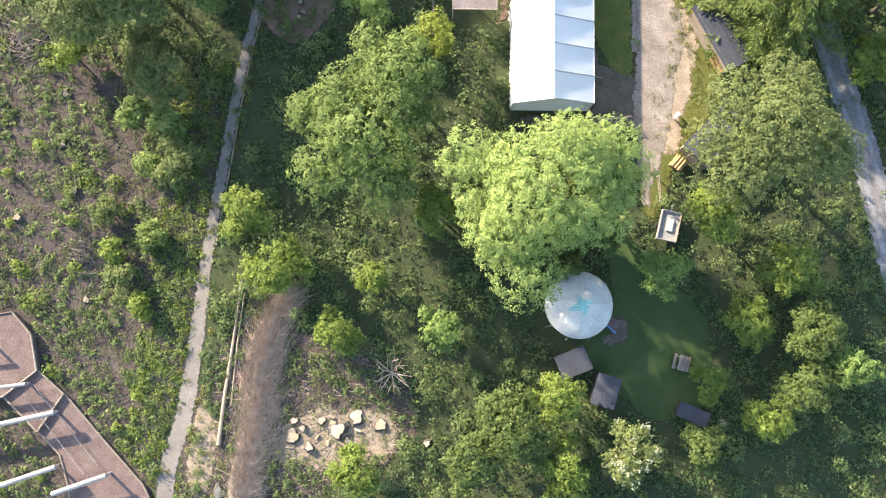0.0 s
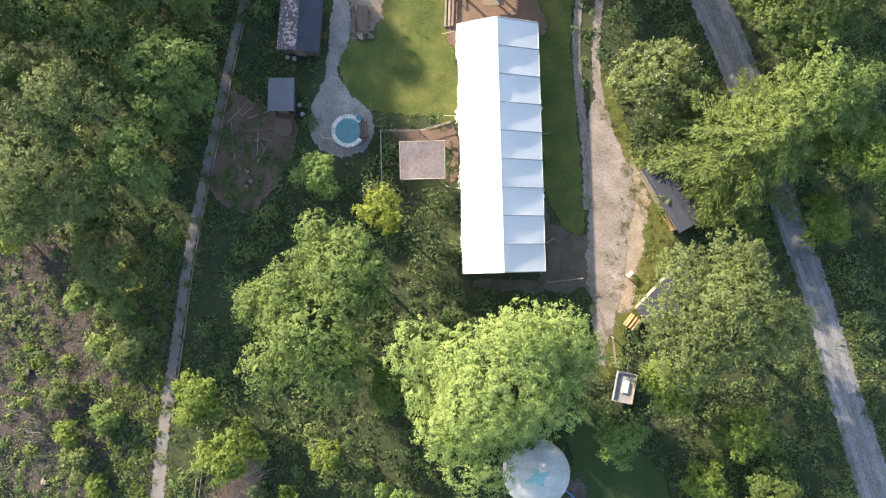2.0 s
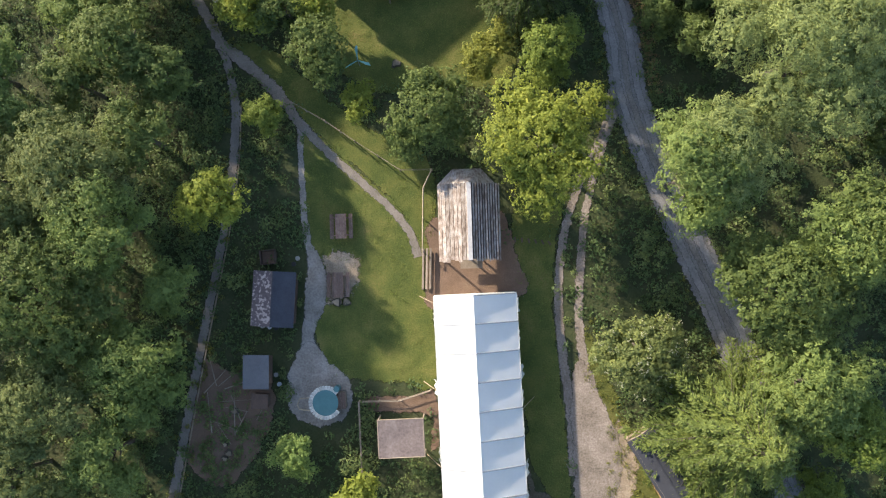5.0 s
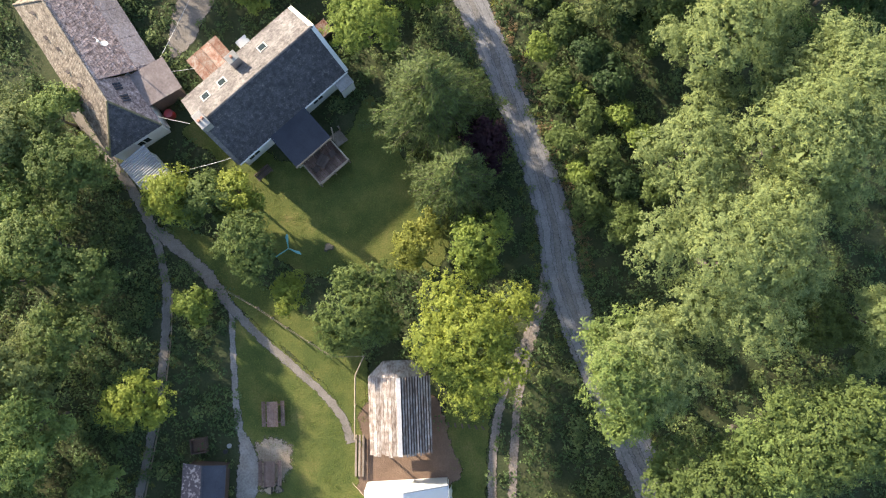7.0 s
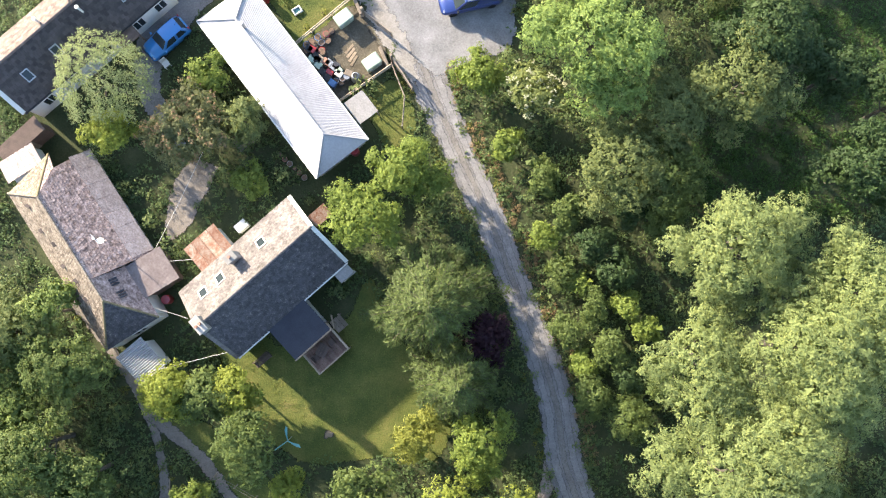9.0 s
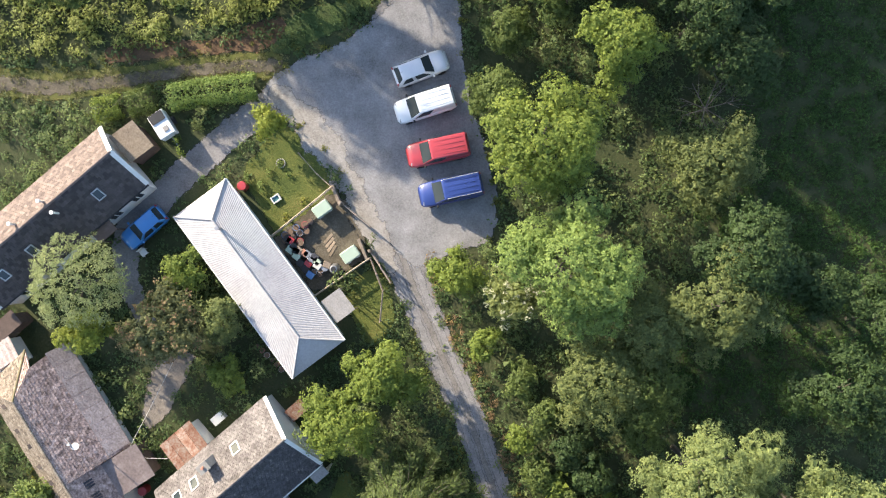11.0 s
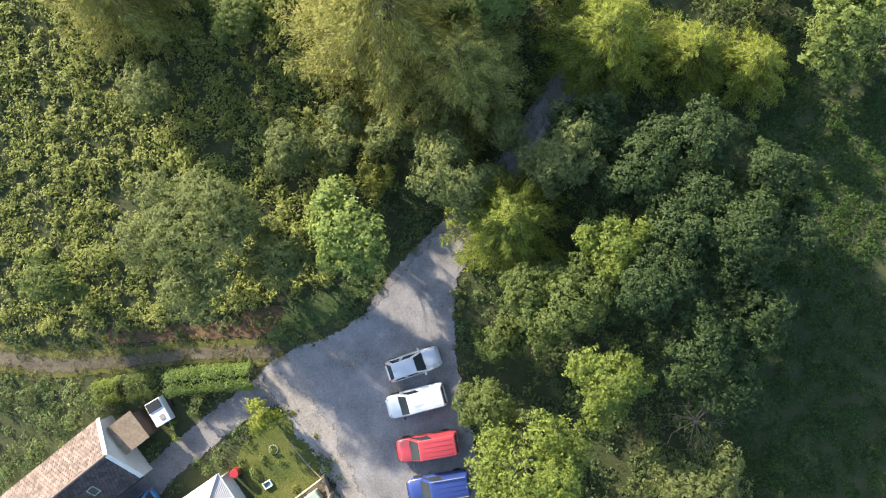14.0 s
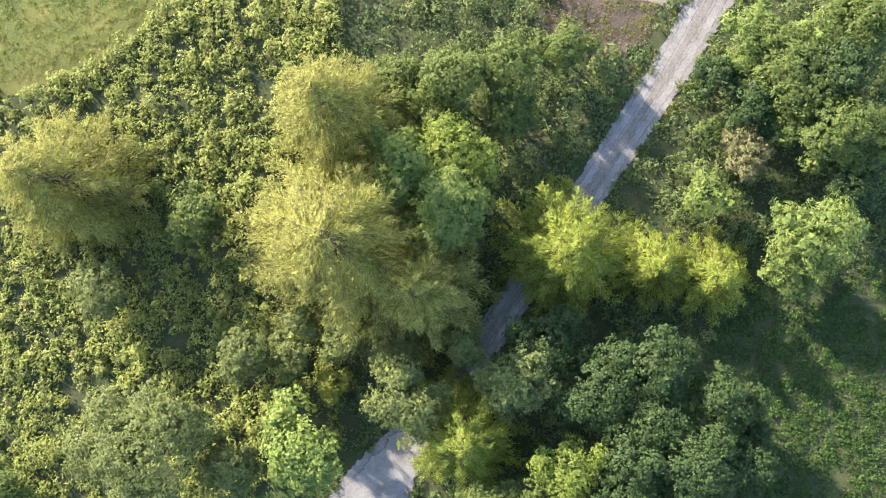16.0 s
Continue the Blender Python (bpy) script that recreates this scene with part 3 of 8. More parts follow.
CAR_PARK = [(8.3, 82.6), (7.0, 84), (5.2, 86.2), (2.6, 88.3), (4.3, 90.4), (7.5, 91.5), (10.8, 93.4), (13.2, 95.8), (16.2, 99.3), (18.0, 98.4), (17.6, 95), (17.6, 91), (18.0, 87), (19.0, 83), (19.6, 79.6), (18.8, 77.0), (16, 76.2), (14.6, 75.4), (12.6, 75.6), (10.8, 78), (9.6, 80.2)]
DRIVE = [(4.6, 88.4, 2.8), (1.2, 86.4, 2.2), (-2.1, 83.9, 2.2), (-5.2, 81.3, 2.3), (-7.2, 79.2, 2.8), (-8.0, 76.8, 2.0), (-7.6, 74.2, 1.6), (-6, 71, 1.3)]
GRASS_TRACK = [(4.2, 90.6, 2.0), (0, 90.7, 1.9), (-4.5, 90.4, 1.9), (-8.7, 90.0, 2.0), (-13, 89.8, 2.2), (-17, 90.4, 2.4), (-30, 92, 2.4)]
PLAY_LAWN = [(-2.6, 27.4), (-3.2, 30.4), (-2.6, 32.5), (-2.4, 34.6), (-3.4, 37), (-3.4, 44.6), (-2.4, 45.0), (0.8, 41.6), (3.2, 39.6), (6.0, 41.2), (6.2, 38), (5.6, 33), (5.5, 25.6), (2.6, 26.0), (-0.3, 26.2), (-2, 26.6)]
SLOPE_LAWN = [(-8.6, 51), (-5.8, 48.9), (-4, 46.6), (-1.4, 43.6), (1, 41.4), (3.6, 38.6), (5.4, 36), (6.2, 41), (5, 43.6), (1.8, 44.8), (-1.2, 47), (-3.4, 49.4), (-6.4, 51.6)]
HOUSE_LAWN = [(-6.6, 58.5), (-4, 56.2), (-2.4, 51.4), (1, 48), (4, 47.2), (8, 47.5), (11.5, 47), (13, 50), (12, 53), (9.6, 56), (7.6, 60.5), (5, 57), (1, 56), (-3, 60)]
MARQUEE_LAWN = [(14.6, 15.2), (13.6, 16.4), (12.6, 18.4), (11.9, 20.4), (11.7, 26), (11.6, 31), (11.6, 37), (13, 41.5), (16.2, 40.6), (15.0, 36), (14.5, 31), (14.6, 25), (14.9, 20)]
CAMP_LAWN = [(12.8, 4.5), (15.4, 3.8), (17.6, 1.2), (20, -1.2), (20.4, -4.5), (19.4, -8.2), (15.8, -8.8), (13.2, -6.6), (11, -4.6), (10.8, -3), (13, -1)]
BARN_YARD = [(5.4, 33.4), (5.6, 37.2), (7.2, 38.2), (11, 38), (12.0, 34.6), (12.2, 31.6), (5.4, 31.2)]
GARDEN = [(1.0, 82.8), (4.0, 86.2), (6.2, 84.4), (7.7, 81.2), (6.0, 79.6), (3.4, 77.8), (2.3, 79.6)]
CLEARING = [(-42, -25), (-20.8, -25), (-20.4, -13), (-18.2, -4), (-17, 6), (-16, 14), (-19, 17.5), (-25, 19), (-42, 22)]
LOG_CLEARING = [(-18, -24), (-18.4, -12), (-17, -7), (-15.6, -4), (-13.4, 0), (-11.5, -1.2), (-8.6, -3), (-5, -4.6), (-2, -6.4), (-1.2, -9.5), (-4, -12.5), (-8, -14), (-8, -24)]
STUMP_CLEARING = [(-12.2, 28), (-9.4, 27.6), (-6.8, 27), (-6.4, 24.6), (-8, 21), (-10.6, 19), (-12.8, 21)]
tagged(sheet("soil_clearing", CLEARING, 0.0, M_CLEARED, "brown cleared hillside soil with brush", 0.4), kind="structure")
sheet("soil_clearing", LOG_CLEARING, 0.0, M_CLEARED, "brown bare soil of a felled clearing", 0.4)
sheet("sawdust", [(-12.0, -11.8), (-11.6, -9.6), (-10.6, -8.3), (-7.4, -7.9), (-3.4, -8.0), (-2.6, -10), (-3.6, -12.2), (-8, -12.6)], 0.01, M_SAWDUST, "pale sawdust and trodden soil round the stumps", 0.5, fringe=1.0)
sheet("bare_earth", [(-18, -13.6), (-17.5, -9), (-16.9, -7.6), (-16.1, -8), (-15.8, -10), (-16.2, -13.6)], 0.01, M_SAWDUST, "pale trodden soil between path and felled trunk", 0.3)
sheet("bare_earth", [(13.7, 2.2), (14.1, 1.6), (14.3, -0.6), (14.2, -1.8), (14.1, -3.4), (13.1, -3.4), (12.0, -4.6), (11.6, -4.0), (12.7, -2.4), (13.5, -0.8)], 0.02, M_TRACK, "trodden grey-brown earth beside the round tent", 0.5, fringe=0.9)
sheet("soil_clearing", STUMP_CLEARING, 0.0, M_CHIP, "brown soil with cut stumps beside the path", 0.4)
sheet("lawn", PLAY_LAWN, 0.01, M_LAWN, "mown grass with worn yellow patches", 0.3)
sheet("lawn", SLOPE_LAWN, 0.014, M_LAWN, "mown grass beside the path")
sheet("lawn", HOUSE_LAWN, 0.01, M_LAWN, "deep green mown garden lawn of the cottage")
sheet("lawn", MARQUEE_LAWN, 0.01, M_LAWN, "grass strip beside the marquee")
# darker than the other lawns: the glade's tree shade is in this colour
sheet("lawn", CAMP_LAWN, 0.01, M_MOSS_SHADE, "grass glade with tree shade painted in beside the round tent")
sheet("lawn", GARDEN, 0.02, M_LAWN, "small walled garden lawn")
YARD_VERGE = [(16.0, 5.6), (17.4, 8), (18.6, 10.6), (20.4, 13.6), (21.6, 16.5), (20.6, 19.8), (19.2, 22.6), (17.8, 26.4), (16.9, 29), (15.6, 26), (15.4, 16), (15.2, 8)]
sheet("grass_verge", YARD_VERGE, 0.014, M_ROUGHGRASS, "thin dry grass round the gravel yard", 0.5)
sheet("yard", [(17.0, 25.6), (18.2, 23.2), (19.8, 20.0), (20.0, 17.4), (19.3, 14.2), (18.2, 11.2), (17.2, 8.4), (16.4, 8), (16.6, 12), (17.2, 16), (17.6, 20)], 0.019, M_SANDY, "brown gravel thinning into the grass", 0.8, fringe=1.1)
sheet("bare_earth", [(0.2, 25.0), (4.3, 24.9), (5.2, 25.3), (5.7, 23.4), (5.5, 21), (4.9, 20.8), (4.8, 23.4), (1.3, 23.8), (0.2, 24.0)], 0.02, M_CHIP, "trodden dark earth behind the canopy", 0.2)
sheet("yard", YARD, 0.024, M_GRAVEL, "pale gravel yard beside the marquee", 0.3)
sheet("bare_earth", EARTH, 0.018, M_TRACK, "trodden gravelly earth at the marquee corner", 0.3)
sheet("yard", BARN_YARD, 0.02, M_CHIP, "trodden brown earth between marquee and shelter", 0.3)
sheet("car_park", CAR_PARK, 0.045, M_ROAD, "grey stone-dust car park", 0.35)
ribbon("road", ROAD, 0.03, M_LANE, "worn grey lane", 0.16, category="road")
ribbon("road", ROAD_NORTH, 0.037, M_LANE, "worn grey lane between the trees", 0.16, category="road")
ribbon("drive", DRIVE, 0.03, M_LANE, "grey drive between the cottages", 0.2, category="road")
ribbon("grass_track", [(x, y - 0.1, w * 0.5) for x, y, w in GRASS_TRACK], 0.03, M_TRACK, "worn brown-grey track between dry verges", 0.25, category="track")
ribbon("grass_verge", GRASS_TRACK, 0.012, M_ROUGHGRASS, "dry grassy verges of the track", 0.5, category="track")
ribbon("footpath", FOOTPATH, 0.02, M_PATH, "narrow grey gravel footpath", 0.05)
ribbon("footpath", BRANCH_PATH, 0.026, M_PATH, "narrow worn path across the grass", 0.12)
ribbon("footpath", GARDEN_PATH, 0.022, M_DUST, "pale garden path widening to a patio", 0.15)
ribbon("wheel_track", RUT_A, 0.02, M_GRAVEL, "worn wheel rut of pale gravel", 0.07, category="track")
ribbon("wheel_track", RUT_B, 0.021, M_GRAVEL, "worn wheel rut of pale gravel", 0.07, category="track")
sheet("patio", [(-3.7, 29.3), (-5.0, 27.7), (-5.55, 25.8), (-5.1, 24.0), (-4.0, 23.2), (-2.8, 22.95), (-1.1, 23.7), (-0.5, 25.4), (-0.9, 26.6), (-2.1, 27.5), (-3.1, 29.1)], 0.03, M_DUST, "stone-dust patio round the hot tub", 0.15)

sheet("gravel_margin", [(2.6, 88.8), (4.6, 89.0), (6.6, 87.0), (8.4, 84.6), (9.8, 81.8), (10.9, 79.2), (12.2, 76.6), (11.8, 74.6), (10.4, 75.6), (9.0, 78.6), (7.7, 81.2), (6.2, 83.6), (4.4, 85.9)], 0.051, M_MARGIN, "pale sandy gravel margin of the car park", 0.6, fringe=0.8)
sheet("leaf_bank", [(-9, 91.4), (-6.2, 91.3), (-3.6, 91.5), (-0.3, 91.5), (3.4, 92.0), (4.6, 93.6), (3.4, 94.3), (-0.3, 92.9), (-3.6, 92.7), (-6.2, 93.0), (-9, 92.6)], 0.016, M_RUSTBANK, "rusty brown leaf mould bank above the track", 0.3)
sheet("grass_verge", [(3.6, 91.4), (7.0, 92.2), (10.4, 94.2), (12.9, 96.6), (11.6, 97.2), (9.2, 95.6), (6.2, 94.4), (3.4, 93.4)], 0.014, M_MOSS_SHADE, "mossy grass bank above the car park", 0.3)
sheet("yard", [(3.0, 77.6), (5.2, 79.3), (7.4, 80.9), (8.7, 78.6), (9.8, 76.3), (7.8, 74.9), (5.9, 73.8), (4.4, 75.8)], 0.056, M_TRACK, "brown-grey gravelly floor of the storage yard", 0.1)
SHED_LAWN = [(8.1, 73.4), (9.8, 75.2), (10.6, 75.0), (11.6, 72.4), (11.4, 70.6), (9.6, 69.6)]
sheet("lawn", SHED_LAWN, 0.02, M_LAWN, "small bright lawn beside the awning", 0.25)
GARDEN_PAVING = [(-7.1, 64.2), (-7.1, 66.2), (-6.6, 68.4), (-5.2, 69.9), (-3.2, 69.4), (-4.4, 67.0), (-5.6, 65.0)]
sheet("patio", GARDEN_PAVING, 0.024, M_PATH, "paved garden path between the cottages", 0.15)
GRASS_BANK = [(-22, 140), (-16, 124.6), (-11, 125.4), (-6, 127.6), (-1.5, 130.4), (2, 134), (6, 142), (-8, 146)]
DRY_BANK = [(26.5, 128.5), (30.5, 127.2), (34.5, 127.6), (35.6, 129.6), (37, 133), (30, 135)]
sheet("lawn", GRASS_BANK, 0.012, M_LAWN, "dry sunlit grass bank", 0.8)
sheet("dry_bank", [(-16, 124.0), (-11, 124.7), (-6, 126.8), (-1.5, 129.4), (2.4, 133), (1.2, 134.4), (-2.6, 131.2), (-7, 128.6), (-12, 126.4), (-16.6, 125.8)], 0.02, M_ROUGHGRASS, "strip of dry orange-brown grass along the bank", 0.6)
sheet("dry_bank", DRY_BANK, 0.012, M_CLEARED, "dry brown bank beside the lane", 0.8)
ribbon("footpath", [(24, 137, 0.6), (30, 134, 0.6), (34, 131.6, 0.6), (38.5, 130.6, 0.8)], 0.02, M_PATH, "thin path that joins the lane", 0.12)
for line in (ROAD, ROAD_NORTH[3:]):
    ribbon("lane_crown", [(x, y, w * 0.16) for x, y, w in line], 0.042, M_CROWN, "darker strip along the middle of the lane", 0.12, category="road")
    for side in (-1, 1):
        p = np.array(line)
        d = np.gradient(p[:, :2], axis=0)
        d /= np.linalg.norm(d, axis=1)[:, None]
        ribbon("wheel_line", [(x - side * dy * w * 0.25, y + side * dx * w * 0.25, w * 0.2) for (x, y, w), (dx, dy) in zip(line, d)], 0.04, M_WHEEL, "paler worn wheel line of the lane", 0.12, category="road")
# ---- buildings ----
def corrugated(corners, pitch, amp, bm=None):
    """A ribbed sheet over eave-left, eave-right, ridge-right, ridge-left; the ribs run up the slope."""
    a, b, c, d = [Vector(q) for q in corners]
    n = max(4, int((b - a).length / pitch)) * 4
    up = (b - a).cross(d - a).normalized()
    own = bmesh.new()
    rows = []
    for i in range(n + 1):
        t = i / n
        o = up * (amp * math.sin(i * math.pi / 2))
        rows.append((own.verts.new(a.lerp(b, t) + o), own.verts.new(d.lerp(c, t) + o)))
    for p, q in zip(rows, rows[1:]):
        own.faces.new((p[0], q[0], q[1], p[1]))
    r = bmesh.ops.extrude_face_region(own, geom=own.faces[:])
    bmesh.ops.translate(own, verts=[g for g in r["geom"] if isinstance(g, bmesh.types.BMVert)], vec=-up * 0.03)
    return merge(own, bm)


def slates(corners, course, width, material, parent, name="slating"):
    """Overlapping courses of small slates over a slope, too small to pick apart: one part."""
    a, b, c, d = [Vector(q) for q in corners]
    up = (b - a).cross(d - a).normalized()
    rng = random.Random(int(abs(a.x) * 10 + abs(a.y) * 7))
    n = max(2, int((d - a).length / course))
    v, f = [], []
    for k in range(n):
        t0, t1 = k / n, min(1.0, (k + 1.25) / n)
        p0, p1, q0, q1 = a.lerp(d, t0), b.lerp(c, t0), a.lerp(d, t1), b.lerp(c, t1)
        long = max(0.1, (p1 - p0).length)
        m = max(2, int(long / width))
        off = 0.5 * (k % 2)
        cuts = [0.0] + [(i + off) / m for i in range(m + 1) if 0 < (i + off) / m < 1] + [1.0]
        for s, e in zip(cuts, cuts[1:]):
            g = min(0.012 / long, (e - s) * 0.2)
            lift = up * (0.036 + rng.uniform(-0.01, 0.016))
            low = up * 0.004
            q = [p0.lerp(p1, s + g) + lift, p0.lerp(p1, e - g) + lift, q0.lerp(q1, e - g) + low, q0.lerp(q1, s + g) + low]
            o = len(v)
            v += [tuple(w) for w in q] + [tuple(w - up * 0.03) for w in q]
            f += [(o, o + 1, o + 2, o + 3), (o, o + 4, o + 5, o + 1), (o, o + 3, o + 7, o + 4), (o + 1, o + 5, o + 6, o + 2)]
    return tagged(part(name, mesh_np(name, v, f), material, parent), kind="stuff")


def walls(parent, length, width, height, gable=0.0, ridge=0.0, thick=0.3, material=None, inset=0.25, cx=0.0, cy=0.0):
    """Four walls with thickness; gable: the height of the gable ends above the eaves, under a ridge shifted sideways."""
    l, w = length / 2 - inset, width / 2 - inset
    for side, (sx, sy, x, y) in {"s": (2 * l, thick, 0, -w), "n": (2 * l, thick, 0, w)}.items():
        part("wall", box(sx, sy, height, cx + x, cy + y, 0), material, parent)
    for s in (-1, 1):
        bm = bmesh.new()
        out = [(-w - thick / 2, 0), (w + thick / 2, 0), (w + thick / 2, height)] + ([(ridge, height + gable)] if gable else []) + [(-w - thick / 2, height)]
        a = [bm.verts.new((cx + s * (l + 0.003), cy + p, q)) for p, q in out]
        b = [bm.verts.new((cx + s * (l - thick), cy + p, q)) for p, q in out]
        bm.faces.new(a), bm.faces.new(b[::-1])
        for i in range(len(a)):
            bm.faces.new((a[i], b[i], b[i - 1], a[i - 1]))
        part("gable_wall" if gable else "wall", bm, material, parent)


def window(parent, x, y, z, w, h, turn, frame_mat=None):
    """A framed pane that stands in a wall, looking along its local -y."""
    hold = part("window", box(w, 0.06, h, 0, 0, 0), M_GLASS, parent)
    hold.matrix_local = pose(x, y, z, 0, 0, turn)
    for sx, sz, px, pz in ((w + 0.12, 0.08, 0, -0.06), (w + 0.12, 0.08, 0, h - 0.02), (0.07, h, -w / 2, 0), (0.07, h, w / 2, 0), (0.05, h, 0, 0)):
        part("frame", box(sx, 0.1, sz, px, -0.01, pz), frame_mat or M_WHITEWALL, hold)


def skylight(parent, at, along, up, w=0.55, h=0.8):
    """A roof window: along runs with the ridge, up runs up the slope."""
    at, along, up = Vector(at), Vector(along).normalized(), Vector(up).normalized()
    n = along.cross(up).normalized()
    m = Matrix((along.to_4d(), up.to_4d(), n.to_4d(), (0, 0, 0, 1))).transposed()
    m.translation = at
    m[3][0] = m[3][1] = m[3][2] = 0
    for r in range(3):
        m[r][3] = at[r]
    hold = part("skylight", box(w, h, 0.05, 0, 0, 0.03), M_GLASS, parent)
    hold.matrix_local = m
    for sx, sy, px, py in ((w + 0.14, 0.08, 0, h / 2 + 0.03), (w + 0.14, 0.08, 0, -h / 2 - 0.03), (0.08, h, -w / 2 - 0.03, 0), (0.08, h, w / 2 + 0.03, 0)):
        part("frame", box(sx, sy, 0.11, px, py, 0.0), M_METAL, hold)


def chimney(parent, x, y, z, h, w=0.6, d=0.45, turn=0, material=None, pots=1):
    c = part("chimney", box(w, d, h, 0, 0, 0, 0.02), material or M_STONE, parent)
    c.matrix_local = pose(x, y, z, 0, 0, turn)
    part("cap", box(w + 0.1, d + 0.1, 0.1, 0, 0, h - 0.02, 0.02), M_STONE, c)
    for i in range(pots):
        part("pot", drum(0.11, 0.28, (i - (pots - 1) / 2) * 0.3, 0, h + 0.06, 0.09, 12), P_ORANGE, c)


def marquee():
    """A long white frame tent in nine bays."""
    L, W, E, R = 18.1, 5.8, 2.25, 3.7
    MID = -0.16
    hold = thing("marquee", (8.55, 14.0, 0, 0, 0, -0.4), "long white fabric frame marquee with creased bay panels", "tent")
    rng = random.Random(4)
    bays = 9
    step = L / bays
    for k in range(bays):
        for side in (-1, 1):
            bm = bmesh.new()
            nu, nv = 8, 8
            grid = []
            for i in range(nu + 1):
                row = []
                for j in range(nv + 1):
                    u, v = i / nu, j / nv
                    sag = -0.06 * math.sin(math.pi * u) * math.sin(math.pi * v) + 0.03 * wander(k * 3 + u * 2.5, v * 3 + side, 1.3, 2.0)
                    row.append(bm.verts.new((side * W / 2 * (1 - v) + MID * v + side * 0.004, k * step + u * step, E + (R - E) * v + sag)))
                grid.append(row)
            for i in range(nu):
                for j in range(nv):
                    bm.faces.new((grid[i][j], grid[i + 1][j], grid[i + 1][j + 1], grid[i][j + 1]))
            for f in bm.faces:
                f.smooth = True
            part("roof_panel", bm, M_TENT, hold)
    for k in range(bays + 1):
        for side in (-1, 1):
            y = min(max(k * step, 0.03), L - 0.03)
            # sunward seams are tent white, painting in the glare that hides them
            part("seam_cover", rod((side * (W / 2 + 0.02), y, E + 0.01), (MID, y, R + 0.015), 0.045, sides=6), M_SEAM if side > 0 else M_TENT, hold)
            part("post", rod((side * (W / 2 - 0.03), y, 0), (side * (W / 2 - 0.03), y, E - 0.02), 0.045), M_METAL, hold)
    for side in (-1, 1):
        for k in range(bays):
            y0, y1 = k * step + 0.04, (k + 1) * step - 0.04
            bm = bmesh.new()
            n = 14
            ring = []
            for i in range(n + 1):
                y = y0 + (y1 - y0) * i / n
                w = 0.035 * math.sin(i * 1.9 + k)
                ring.append((bm.verts.new((side * (W / 2 + 0.02), y, E - 0.02)), bm.verts.new((side * (W / 2 + 0.06) + w, y, 0.03))))
            for p, q in zip(ring, ring[1:]):
                bm.faces.new((p[0], q[0], q[1], p[1]))
            if not (side == -1 and k in (4, 7)) and not (side == 1 and k in (0,)):
                part("side_curtain", bm, M_TENT, hold)
            else:
                bm.free()
            part("valance", box(0.03, y1 - y0, 0.22, side * (W / 2 + 0.045), (y0 + y1) / 2, E - 0.2), M_TENT, hold)
    for y in (0.0, L):
        bm = bmesh.new()
        a = [bm.verts.new((x, y, z)) for x, z in ((-W / 2, 0.02), (W / 2, 0.02), (W / 2, E), (MID, R - 0.02), (-W / 2, E))]
        bm.faces.new(a)
        r = bmesh.ops.extrude_face_region(bm, geom=bm.faces[:])
        bmesh.ops.translate(bm, verts=[g for g in r["geom"] if isinstance(g, bmesh.types.BMVert)], vec=(0, 0.03, 0))
        part("end_wall", bm, M_TENT, hold)
    part("ridge_cover", rod((MID, 0, R + 0.01), (MID, L, R + 0.01), 0.05, sides=6), M_TENT, hold)
    # loose skirts that stand out past the eaves, and slack guy ropes
    for side, at in ((1, (1.1, 3.4, 5.6, 8.2, 10.6, 12.4, 15.0, 17.2)), (-1, (2.4, 6.8, 11.6, 16.4))):
        for k, y in enumerate(at):
            out = (0.22 if side > 0 else 0.12) + 0.07 * (k % 3)
            bm = bmesh.new()
            row = [(bm.verts.new((side * (W / 2 + 0.05), y - 0.5 + 0.25 * i, E - 0.15)), bm.verts.new((side * (W / 2 + out + 0.08 * math.sin(3 * i + k)), y - 0.5 + 0.25 * i, 0.5 + 0.2 * math.sin(i * 2 + k)))) for i in range(5)]
            for p, q in zip(row, row[1:]):
                bm.faces.new((p[0], q[0], q[1], p[1]))
            part("loose_skirt", bm, M_TENT, hold)
    for side, y in ((-1, 6.1), (-1, 11.4), (-1, 17.6), (1, 2.0), (1, 9.9)):
        part("guy_rope", rod((side * W / 2, y, E), (side * (W / 2 + 1.1), y + 0.5, 0.05), 0.025, sides=5), M_PALEWOOD, hold)


marquee()


